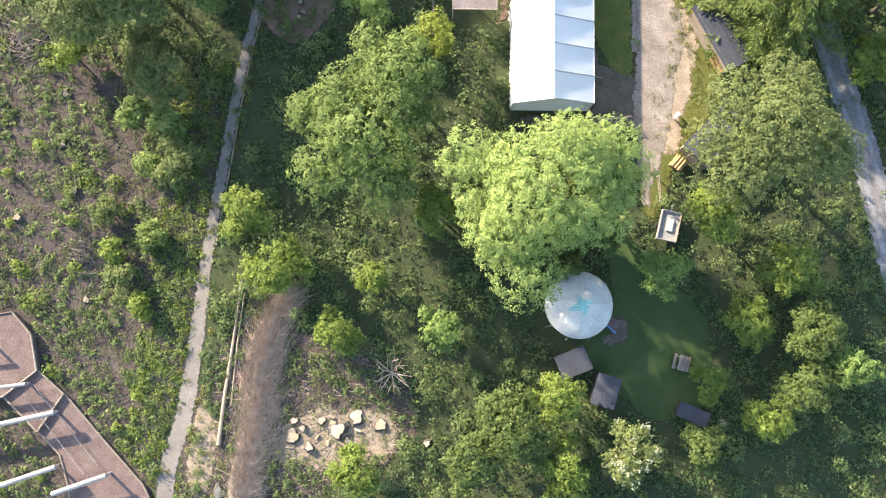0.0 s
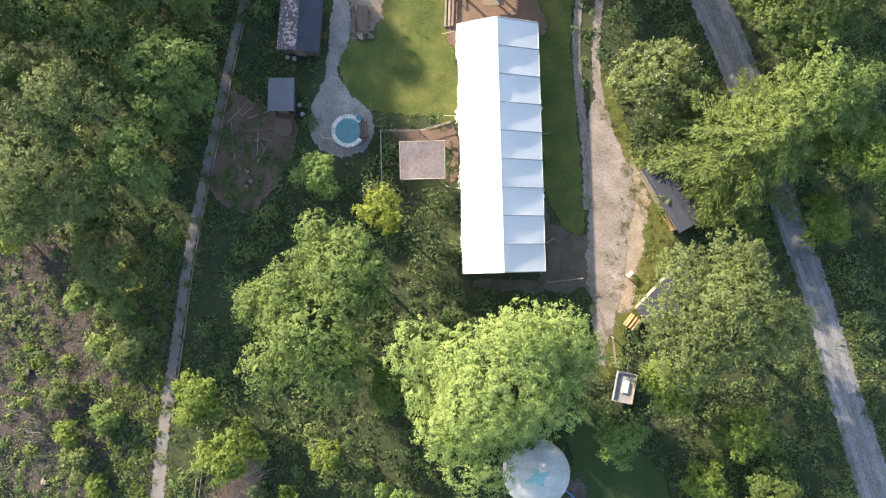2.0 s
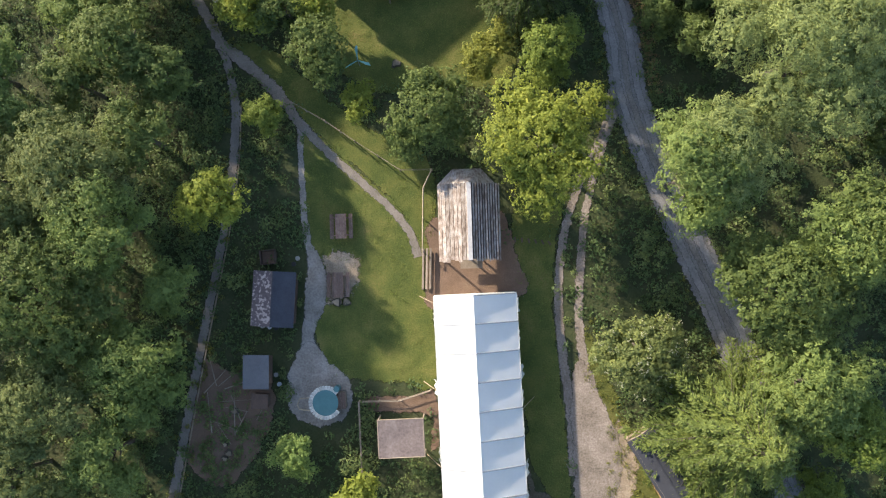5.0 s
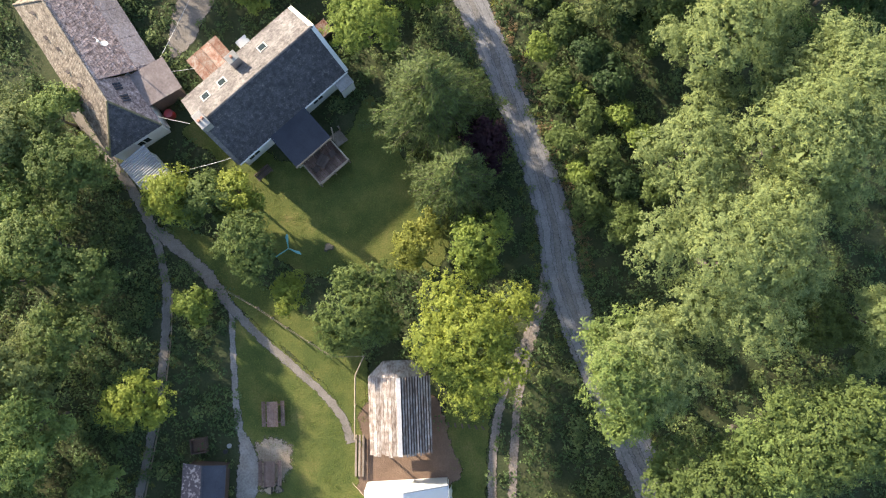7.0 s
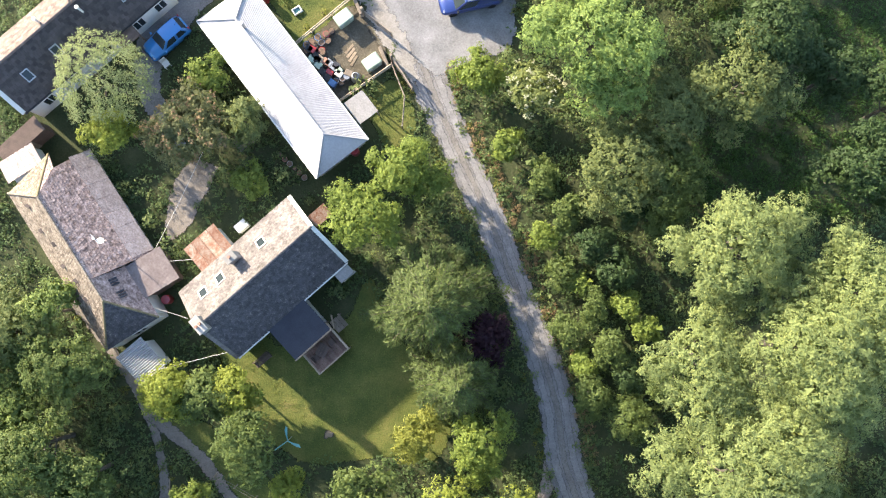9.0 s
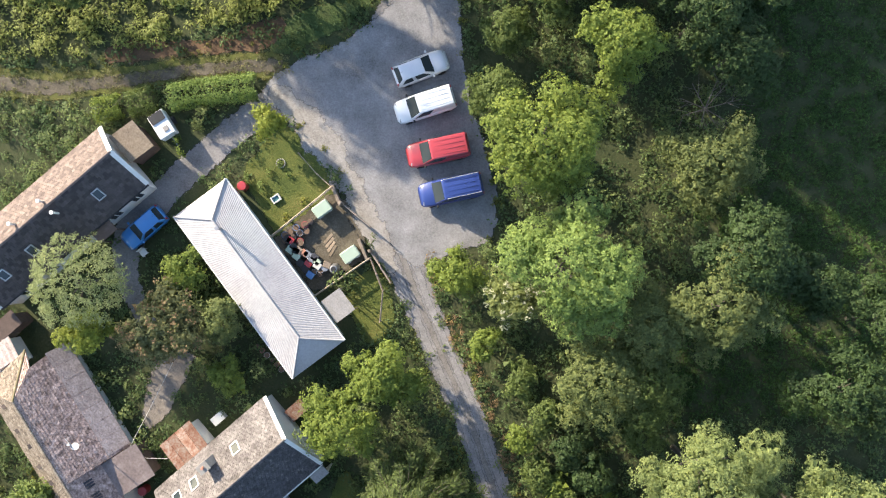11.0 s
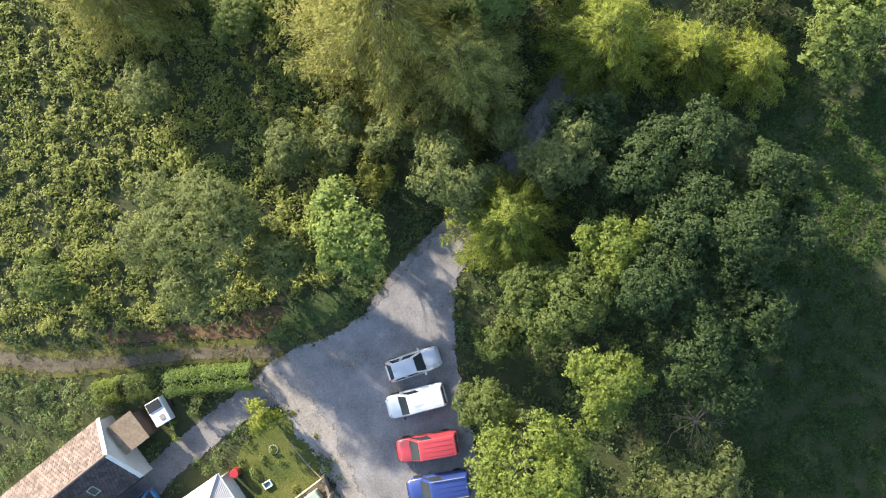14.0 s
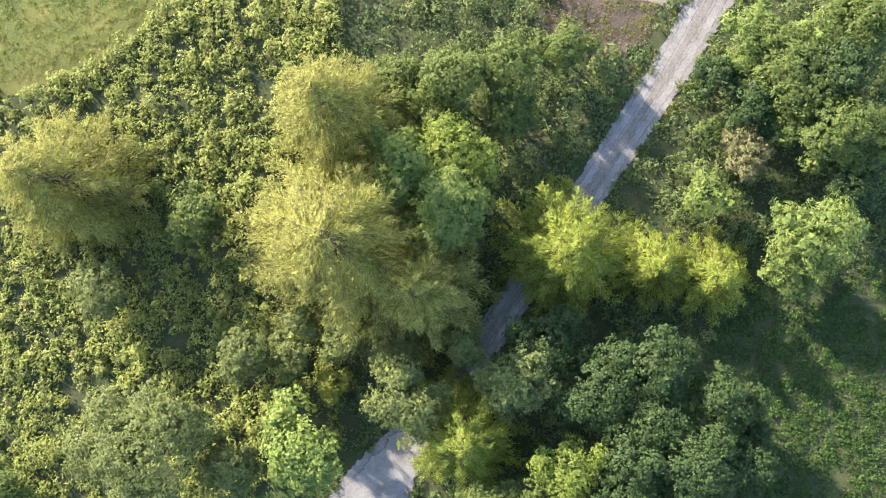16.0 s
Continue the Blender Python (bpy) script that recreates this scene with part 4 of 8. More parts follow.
def shelter():
    """An open timber shelter under an old sheet roof, hipped at its far end."""
    hold = thing("shelter", (8.5, 34.5, 0, 0, 0, -1.5), "open timber shelter with weathered patchy sheet roof", "shelter")
    W, L, E, R = 4.4, 5.4, 2.3, 3.5
    rng = random.Random(9)
    for side in (-1, 1):
        n = 8 if side < 0 else 12
        for k in range(n):
            t0, t1 = k / n + (0.012 if side > 0 else 0.006), (k + 1) / n + (-0.022 if side > 0 else -0.008)
            out, lift = rng.uniform(-0.12, 0.1), rng.uniform(0.0, 0.02) + (0.05 if side > 0 and k % 2 else 0.0)
            x0, z0, x1, z1 = W / 2 * (1 - t0), E + (R - E) * t0, W / 2 * (1 - t1), E + (R - E) * t1
            bm = slab([(side * x0, out, z0 + 0.05 + lift), (side * x0, L, z0 + 0.05 + lift), (side * x1, L, z1 + 0.01), (side * x1, out, z1 + 0.01)], 0.025)
            part("roof_board", bm, M_OLDROOF, hold)
        part("under_roof", slab([(side * W / 2 * 0.99, 0.1, E - 0.02), (side * W / 2 * 0.99, L - 0.02, E - 0.02), (0, L - 0.02, R - 0.06), (0, 0.1, R - 0.06)], 0.02), M_DARKWOOD, hold)
    hip = [(-W / 2, L), (-W / 4, L + 1.1), (W / 4 - 0.2, L + 1.1), (W / 2 - 0.3, L)]
    for (x0, y0), (x1, y1) in zip(hip, hip[1:]):
        part("hip_sheet", slab([(x0, y0, E), (x1, y1, E), (0.02, L, R - 0.01), (-0.02, L, R - 0.01)], 0.025), M_OLDROOF, hold)
    part("ridge_cap", box(0.3, L, 0.04, 0, L / 2, R + 0.0, 0.01), M_STEELROOF, hold, "pale metal ridge cap")
    for x in (-W / 2 + 0.25, 0.0, W / 2 - 0.25):
        for y in (0.2, L / 2, L - 0.1):
            if x or y != L / 2:
                part("post", rod((x, y, 0), (x, y, E + (0.9 if x == 0 else 0.05)), 0.08), M_DARKWOOD, hold)
    for y in (0.2, L - 0.1):
        part("beam", box(W - 0.3, 0.12, 0.14, 0, y, E - 0.14), M_DARKWOOD, hold)
    part("table", box(1.6, 0.7, 0.06, 0.1, -0.2, 0.72), M_WOOD, hold)


shelter()


def cottage_b():
    """White cottage: lichen and painted sunlight make one slate slope pale, the other dark."""
    L, W, E, R = 10.1, 6.1, 2.5, 5.3
    hold = thing("cottage", (0.33, 61.1, 0, 0, 0, 38.0), "white rendered cottage, slate roof lichened and painted paler on the sunward slope", "house")
    l, w = L / 2, W / 2
    walls(hold, L, W, E, R - E - 0.12, material=M_WHITEWALL)
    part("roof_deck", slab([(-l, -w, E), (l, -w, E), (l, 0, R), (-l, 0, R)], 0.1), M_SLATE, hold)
    part("roof_deck", slab([(-l, w, E), (l, w, E), (l, 0, R), (-l, 0, R)], 0.1), M_LICHEN_SUN, hold)
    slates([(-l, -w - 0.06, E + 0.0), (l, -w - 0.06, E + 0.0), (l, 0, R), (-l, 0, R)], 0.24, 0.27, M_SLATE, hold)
    slates([(l, w + 0.06, E), (-l, w + 0.06, E), (-l, 0, R), (l, 0, R)], 0.24, 0.27, M_LICHEN_SUN, hold)
    part("ridge_tile", rod((-l, 0, R + 0.03), (l, 0, R + 0.03), 0.11, sides=10), M_LICHEN_SUN, hold)
    for s in (-1, 1):
        part("verge", slab([(s * l - 0.14, -w - 0.05, E + 0.08), (s * l + 0.14, -w - 0.05, E + 0.08), (s * l + 0.14, 0, R + 0.09), (s * l - 0.14, 0, R + 0.09)], 0.1), M_WHITEWALL if s > 0 else M_LICHEN_SUN, hold)
        part("verge", slab([(s * l - 0.14, w + 0.05, E + 0.08), (s * l + 0.14, w + 0.05, E + 0.08), (s * l + 0.14, 0, R + 0.09), (s * l - 0.14, 0, R + 0.09)], 0.1), M_WHITEWALL if s > 0 else M_LICHEN_SUN, hold)
    chimney(hold, -0.45, 2.1, 3.0, 2.0, 0.75, 0.6, material=M_STONE)
    chimney(hold, -l + 0.3, -0.1, 3.6, 2.3, 0.6, 1.1, material=M_STONE, pots=2)
    slope = Vector((0, -w, R - E))
    for x in (-3.6, -2.1, 1.6):
        skylight(hold, (x, 1.65, R - (R - E) * 1.65 / w), (-1, 0, 0), slope)
    for x, ww in ((-3.9, 1.0), (2.2, 0.9)):
        window(hold, x, -w + 0.1, 1.0, ww, 1.0, 0)
    part("porch_roof", slab([(l - 1.3, -w - 0.9, 2.2), (l - 0.1, -w - 0.9, 2.2), (l - 0.1, -w + 0.2, 2.45), (l - 1.3, -w + 0.2, 2.45)], 0.08), M_GREYROOF, hold)
    part("porch_wall", box(1.1, 0.12, 2.1, l - 0.7, -w - 0.75, 0), M_WHITEWALL, hold)
    part("gutter", rod((-l, -w - 0.12, E - 0.03), (l, -w - 0.12, E - 0.03), 0.06), M_WHITEWALL, hold)
    # the lean-to and the flat-roofed room
    part("extension_wall", box(3.0, 2.5, 2.2, -0.6, -w - 1.3, 0), M_WHITEWALL, hold)
    part("extension_roof", slab([(-2.2, -w - 2.8, 2.3), (1.05, -w - 2.8, 2.3), (1.05, -w + 0.3, 2.6), (-2.2, -w + 0.3, 2.6)], 0.12), M_FELT, hold, "flat dark felt roof")
    part("fascia", box(3.3, 0.1, 0.2, -0.58, -w - 2.86, 2.12), M_OLDCUT, hold)
    return hold


cottage_b()


def deck():
    hold = thing("deck", (4.0, 55.75, 0, 0, 0, 38.0), "raised timber deck with railing beside the cottage", "deck")
    for i in range(11):
        part("plank", box(0.235, 2.5, 0.04, -1.25 + i * 0.25, 0, 0.62), M_DECK, hold)
    for x in (-1.35, 0, 1.35):
        for y in (-1.24, 1.24):
            if not (y > 0 and x == 0):
                part("post", box(0.1, 0.1, 1.36, x, y, 0), M_WOOD, hold)
    for z in (0.95, 1.3):
        part("rail", box(2.85, 0.09, 0.09, 0, -1.24, z), M_PALEWOOD, hold)
        part("rail", box(0.09, 2.4, 0.09, 1.35, 0, z), M_PALEWOOD, hold)
        part("rail", box(0.09, 2.4, 0.09, -1.35, 0, z), M_PALEWOOD, hold)
    for k in range(3):
        part("step", box(0.3, 1.0, 0.05, 1.6 + 0.3 * k, 0.6, 0.45 - 0.17 * k), M_WOOD, hold)
    part("newel", box(0.1, 0.1, 1.2, 2.4, 1.1, 0), M_WOOD, hold)
    gate_leaf = part("gate", box(0.07, 1.0, 0.07, 0, 0, 0.9), M_PALEWOOD, hold)
    gate_leaf.matrix_local = pose(1.75, 0.95, 0.3, 0, 0, -28)
    part("gate_rail", box(0.07, 1.0, 0.07, 0, 0, 0.5), M_PALEWOOD, gate_leaf)
    for q in (-0.46, -0.2, 0.06, 0.32, 0.46):
        part("gate_bar", box(0.05, 0.07, 0.5, 0, q, 0.45), M_PALEWOOD, gate_leaf)
    m = pose(4.0, 55.75, 0.66, 0, 0, 38.0)
    table = thing("garden_table", m @ pose(-0.1, -0.1, 0, 0, 0, 20), "small dark timber table on the deck", "table")
    for i in range(4):
        part("slat", box(0.9, 0.17, 0.03, 0, -0.28 + i * 0.19, 0.7), M_DARKWOOD, table)
    for x in (-0.38, 0.38):
        for y in (-0.3, 0.3):
            part("leg", box(0.05, 0.05, 0.7, x, y, 0), M_DARKWOOD, table)
    for x, y, t in ((-0.85, -0.2, 90), (0.75, -0.1, -90), (0.0, 0.75, 0)):
        chair = thing("garden_chair", m @ pose(x, y, 0, 0, 0, t), "dark slatted chair on the deck", "chair", "chairs on the deck")
        part("seat", box(0.44, 0.42, 0.04, 0, 0, 0.42), M_DARKWOOD, chair)
        part("backrest", box(0.44, 0.04, 0.46, 0, 0.21, 0.46), M_DARKWOOD, chair)
        for sx in (-0.19, 0.19):
            for sy in (-0.18, 0.18):
                part("leg", box(0.04, 0.04, 0.42, sx, sy, 0), M_DARKWOOD, chair)


deck()


def rust_shed():
    hold = thing("lean_to", (-3.55, 63.35, 0, 0, 0, 38.0), "low lean-to with rusty patched sheet roof", "shed")
    part("wall", box(2.4, 1.9, 1.9, 0, 0, 0), M_WHITEWALL, hold)
    for i in range(4):
        x0, x1 = -1.4 + i * 0.7, -1.4 + (i + 1) * 0.7 - 0.02
        part("roof_sheet", slab([(x0, 1.15, 1.95 + 0.01 * (i % 2)), (x1, 1.15, 1.95 + 0.01 * (i % 2)), (x1, -1.1, 2.3), (x0, -1.1, 2.3)], 0.03), M_RUST, hold)


rust_shed()


def cottage_a():
    """Long low cottage: along runs up its west eave, across to the east."""
    hold = thing("cottage", (-10.9, 56.6, 0, 0, 0, 119.5), "long white cottage with mottled brown hipped slate roof", "house")
    E, R, D = 2.4, 4.7, 12.9

    def p(along, across, z):
        return (along, -across, z)

    w0, w1, w2, rid = 0.0, 4.3, 6.2, 2.45
    a0, a1 = 2.6, 11.0
    ze = R - (R - E) * (w2 - rid) / (w1 - rid)
    part("wall", box(D - 0.5, 0.3, E, D / 2, -0.35, 0), M_WHITEWALL, hold)
    part("wall", box(0.3, 4.0, E, 0.2, -2.15, 0), M_WHITEWALL, hold)
    part("wall", box(4.2, 0.3, E - 0.05, 2.45, -w1 + 0.18, 0), M_WHITEWALL, hold)
    part("wall", box(8.4, 0.3, 1.3, 8.5, -w2 + 0.45, 0), M_WHITEWALL, hold)
    part("wall", box(0.3, 5.4, E - 1.0, D - 0.35, -3.0, 0), M_WHITEWALL, hold)
    slope_w = [p(D + 0.25, w0, E), p(0, w0, E), p(a0, rid, R), p(a1, rid, R)]
    part("roof_deck", slab(slope_w, 0.08), M_STONESLATE, hold)
    slates(slope_w, 0.21, 0.24, M_BEIGESLATE, hold)
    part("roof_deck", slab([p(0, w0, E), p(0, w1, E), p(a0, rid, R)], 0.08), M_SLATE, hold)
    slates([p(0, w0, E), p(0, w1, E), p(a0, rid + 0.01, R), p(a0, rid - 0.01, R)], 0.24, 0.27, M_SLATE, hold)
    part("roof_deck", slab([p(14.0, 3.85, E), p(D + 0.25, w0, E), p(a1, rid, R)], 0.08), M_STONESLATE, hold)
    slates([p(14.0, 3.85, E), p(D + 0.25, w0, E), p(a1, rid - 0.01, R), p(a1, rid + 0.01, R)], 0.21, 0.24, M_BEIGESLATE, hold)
    part("hip_tile", rod(p(14.0, 3.85, E + 0.05), p(a1, rid, R + 0.05), 0.08), M_OCHRE, hold)
    # slipped slates on the long slope
    for i, (a, c) in enumerate(((3.6, 1.1), (5.0, 1.3), (6.4, 1.0), (7.9, 1.4), (9.3, 1.0), (11.2, 1.2))):
        z = E + (R - E) * c / rid
        part("slipped_slate", box(0.34, 0.4, 0.05, 0, 0, 0.0), M_BROWNTILE, hold).matrix_local = pose(a, -c, z + 0.06, 36, 6, 12 * (i % 3))
    e1 = [p(0, w1, E), p(4.3, w1, E), p(4.3, rid, R), p(a0, rid, R)]
    part("roof_deck", slab(e1, 0.08), M_STONESLATE, hold)
    slates(e1, 0.21, 0.24, M_STONESLATE, hold)
    ze = 1.35
    zn = R - (R - ze) * (3.95 - rid) / (w2 - rid)
    e2 = [p(4.3, w2, ze), p(D + 0.25, w2, ze), p(12.6, 3.95, zn), p(4.3, 3.95, zn)]
    e3 = [p(4.3, 3.95, zn), p(12.6, 3.95, zn), p(a1, rid, R), p(4.3, rid, R)]
    e4 = [p(12.6, 3.95, zn), p(14.0, 3.85, E), p(a1 + 0.01, rid + 0.01, R), p(a1, rid, R)]
    for e in (e2, e3):
        part("roof_deck", slab(e, 0.08), M_STONESLATE, hold)
        slates(e, 0.21, 0.24, M_STONESLATE, hold)
    part("roof_deck", slab(e4[:3], 0.08), M_STONESLATE, hold)
    slates(e4, 0.21, 0.24, M_STONESLATE, hold)
    # a wide sheet-covered strip along the low eave
    for i in range(7):
        a = 4.5 + i * 1.22
        part("roof_flag", slab([p(a, w2 + 0.03, ze + 0.05), p(a + 1.18, w2 + 0.03, ze + 0.05), p(a + 1.18, w2 - 1.25, ze + 0.05 + (R - ze) * 1.25 / (w2 - rid)), p(a, w2 - 1.25, ze + 0.05 + (R - ze) * 1.25 / (w2 - rid))], 0.02), M_PALEFLAG, hold)
    part("ridge_tile", rod(p(a0, rid, R + 0.03), p(a1, rid, R + 0.03), 0.08), M_BEIGESLATE, hold)
    for q in ((0, w0), (0, w1)):
        part("hip_tile", rod(p(q[0], q[1], E + 0.05), p(a0, rid, R + 0.05), 0.08), M_OCHRE, hold)
    part("hip_tile", rod(p(D + 0.25, w0, E + 0.05), p(a1, rid, R + 0.05), 0.08), M_BEIGESLATE, hold)
    part("annex_wall", box(2.4, 2.2, 2.0, 2.95, -5.5, 0), M_DARKWOOD, hold)
    part("annex_roof", slab([p(1.6, 4.2, 2.55), p(1.6, 6.9, 2.2), p(4.25, 6.9, 2.2), p(4.25, 4.2, 2.55)], 0.1), M_TARP, hold, "flat brown felt roof")
    for a in (3.55, 2.55):
        for k in range(3):
            z = R - (R - E) * (3.35 - rid) / (w1 - rid)
            part("roof_vent", box(0.12, 0.62, 0.09, 0, 0, 0.03, 0.01), M_FELT, hold).matrix_local = pose(a + 0.2 * (k - 1), -3.35, z + 0.02, 50, 0, 0)
    mast = part("aerial_mast", rod((6.3, -4.2, 2.9), (6.3, -4.2, 4.75), 0.035), M_METAL, hold)
    dish = part("satellite_dish", drum(0.22, 0.05, 0, 0, 0, 0.27, 18, 0.015), M_WHITEWALL, hold)
    dish.matrix_local = pose(6.2, -4.35, 4.45, 32, 22, 0)
    part("dish_arm", rod((6.3, -4.2, 4.5), (7.0, -4.0, 4.35), 0.03), M_METAL, hold)
    part("feed_horn", drum(0.09, 0.16, 6.55, -4.1, 4.5), M_WHITEWALL, hold)
    window(hold, 0.04, -2.4, 0.9, 1.0, 1.0, -90)
    # ribbed lean-to at the end and the small pale extension at the other
    lean = thing("lean_to", (-8.7, 55.75, 0, 0, 0, 127.0), "lean-to with grey corrugated roof beside the cottage", "shed")
    part("wall", box(2.0, 1.9, 1.9, -0.1, 0, 0), M_WHITEWALL, lean)
    part("ribbed_roof", corrugated([(1.25, -1.12, 2.3), (-1.35, -1.12, 2.0), (-1.35, 1.12, 2.0), (1.25, 1.12, 2.3)], 0.16, 0.05), M_STEELROOF, lean)
    ext = thing("lean_to", (-16.55, 70.15, 0, 0, 0, 119.5), "pale sheet-roofed lean-to at the cottage end", "shed")
    part("wall", box(1.8, 2.1, 1.9, 0, 0, 0), M_WHITEWALL, ext)
    part("ribbed_roof", corrugated([(0.95, 1.4, 2.0), (0.95, -1.4, 2.0), (-0.8, -1.4, 2.3), (-0.8, 1.4, 2.3)], 0.35, 0.02), M_PALEFLAG, ext)


cottage_a()


def white_hall():
    """Hall under a pale ribbed roof hipped at both ends."""
    L, W, E, R = 14.2, 4.5, 2.4, 3.45
    hold = thing("hall", (2.35, 74.95, 0, 0, 0, -56.1), "white hall with pale corrugated hipped roof", "house")
    l, w, hip = L / 2, W / 2, 2.0
    walls(hold, L - 0.3, W - 0.2, E - 0.05, material=M_WHITEWALL)
    part("roof_slope", corrugated([(-l, -w, E), (l, -w, E), (l - hip, 0, R), (-l + hip, 0, R)], 0.17, 0.01), M_STEELROOF, hold)
    part("roof_slope", corrugated([(l, w, E), (-l, w, E), (-l + hip, 0, R), (l - hip, 0, R)], 0.17, 0.01), M_STEELROOF, hold)
    part("roof_hip", slab([(l, -w, E), (l, w, E), (l - hip, 0, R)], 0.04), M_STEELROOF, hold)
    part("roof_hip", slab([(-l, w, E), (-l, -w, E), (-l + hip, 0, R)], 0.04), M_STEELROOF, hold)
    part("ridge_cap", rod((-l + hip, 0, R + 0.02), (l - hip, 0, R + 0.02), 0.09), M_STEELROOF, hold)
    for sx in (-1, 1):
        for sy in (-1, 1):
            part("hip_cap", rod((sx * l, sy * w, E + 0.02), (sx * (l - hip), 0, R + 0.02), 0.07), M_STEELROOF, hold)
    part("flue", rod((-l + 2.9, 0.15, R - 0.2), (-l + 2.9, 0.15, R + 1.0), 0.09), M_METAL, hold)
    part("flue_cap", drum(0.15, 0.1, -l + 2.9, 0.15, R + 1.0), M_METAL, hold)
    for k in range(4):
        window(hold, -4.5 + k * 3.0, -w + 0.28, 0.9, 1.0, 0.9, 0)
        window(hold, -4.5 + k * 3.0, w - 0.28, 0.9, 1.0, 0.9, 180)
    part("gutter", rod((-l, w + 0.05, E - 0.04), (l, w + 0.05, E - 0.04), 0.06), M_WHITEWALL, hold)
    part("gutter", rod((-l, -w - 0.05, E - 0.04), (l, -w - 0.05, E - 0.04), 0.06), M_WHITEWALL, hold)


white_hall()


def long_house():
    L, W, E, R = 13.6, 5.3, 2.5, 4.7
    hold = thing("long_house", (-12.2, 79.9, 0, 0, 0, 37.7), "long white house, tiled roof painted pale on the sunward slope, dark opposite", "house")
    l, w = L / 2, W / 2
    walls(hold, L, W, E, R - E - 0.12, material=M_WHITEWALL)
    a = [(-l, -w, E), (l, -w, E), (l, 0, R), (-l, 0, R)]
    b = [(l, w, E), (-l, w, E), (-l, 0, R), (l, 0, R)]
    # sunlit and shaded slopes are told apart by tile colour, dark then pale
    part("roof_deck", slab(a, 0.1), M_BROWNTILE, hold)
    part("roof_deck", slab(b, 0.1), M_SUNTILE, hold)
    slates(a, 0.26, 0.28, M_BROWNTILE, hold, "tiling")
    slates(b, 0.26, 0.28, M_SUNTILE, hold, "tiling")
    part("ridge_tile", rod((-l, 0, R + 0.03), (l, 0, R + 0.03), 0.11), M_SUNTILE, hold)
    for s in (-1, 1):
        part("verge", slab([(s * l - 0.16, -w, E + 0.07), (s * l + 0.16, -w, E + 0.07), (s * l + 0.16, 0, R + 0.08), (s * l - 0.16, 0, R + 0.08)], 0.12), M_WHITEWALL, hold)
        part("verge", slab([(s * l - 0.16, w, E + 0.07), (s * l + 0.16, w, E + 0.07), (s * l + 0.16, 0, R + 0.08), (s * l - 0.16, 0, R + 0.08)], 0.12), M_WHITEWALL, hold)
    up = Vector((0, w, R - E))
    for x in (-4.6, -2.0, 4.0):
        skylight(hold, (x, -1.3, R - (R - E) * 1.3 / w), (1, 0, 0), up, 0.5, 0.7)
    for x, y in ((1.2, -0.7), (1.0, 0.5), (-1.5, 0.6)):
        part("vent_cowl", rod((x, y, R - 0.7), (x, y, R + 0.35), 0.08), M_WHITEWALL, hold)
        part("vent_cap", drum(0.14, 0.1, x, y, R + 0.33), M_WHITEWALL, hold)
    for x in (-5, -2.6, 0.4, 3.4, 5.4):
        window(hold, x, -w + 0.1, 0.9, 0.9, 1.1, 0)
    part("gutter", rod((-l, -w - 0.07, E - 0.05), (l, -w - 0.07, E - 0.05), 0.06), M_BLACK, hold)
    part("porch_roof", slab([(1.4, -w - 0.9, 2.1), (3.0, -w - 0.9, 2.1), (3.0, -w + 0.25, 2.35), (1.4, -w + 0.25, 2.35)], 0.08), M_DARKWOOD, hold)
    for x in (1.5, 2.9):
        part("porch_post", box(0.1, 0.1, 2.1, x, -w - 0.8, 0), M_DARKWOOD, hold)
    part("outhouse_wall", box(1.8, 2.0, 2.0, l + 0.95, 0.5, 0), M_DARKWOOD, hold)
    part("outhouse_roof", slab([(l + 0.02, -0.7, 2.5), (l + 2.0, -0.7, 2.1), (l + 2.0, 1.7, 2.1), (l + 0.02, 1.7, 2.5)], 0.08), M_PATCHROOF, hold)


long_house()

# ---- vehicles ----
def loft(sections):
    """A closed skin over cross-sections of equal count."""
    bm = bmesh.new()
    rings = [[bm.verts.new(p) for p in s] for s in sections]
    for a, b in zip(rings, rings[1:]):
        for i in range(len(a)):
            bm.faces.new((a[i], a[i - 1], b[i - 1], b[i]))
    bm.faces.new(rings[0])
    bm.faces.new(rings[-1][::-1])
    return bm


def plate(a, b, c, d, grow=0.0, lift=0.012):
    """A thin pane over four corners, pulled in by grow and lifted off them."""
    q = [Vector(p) for p in (a, b, c, d)]
    mid = sum(q, Vector()) / 4
    n = (q[1] - q[0]).cross(q[3] - q[0]).normalized()
    q = [p.lerp(mid, grow) for p in q]
    bm = bmesh.new()
    t = [bm.verts.new(p + n * lift) for p in q]
    u = [bm.verts.new(p - n * 0.01) for p in q]
    bm.faces.new(t), bm.faces.new(u[::-1])
    for i in range(4):
        bm.faces.new((t[i], u[i], u[i - 1], t[i - 1]))
    return bm


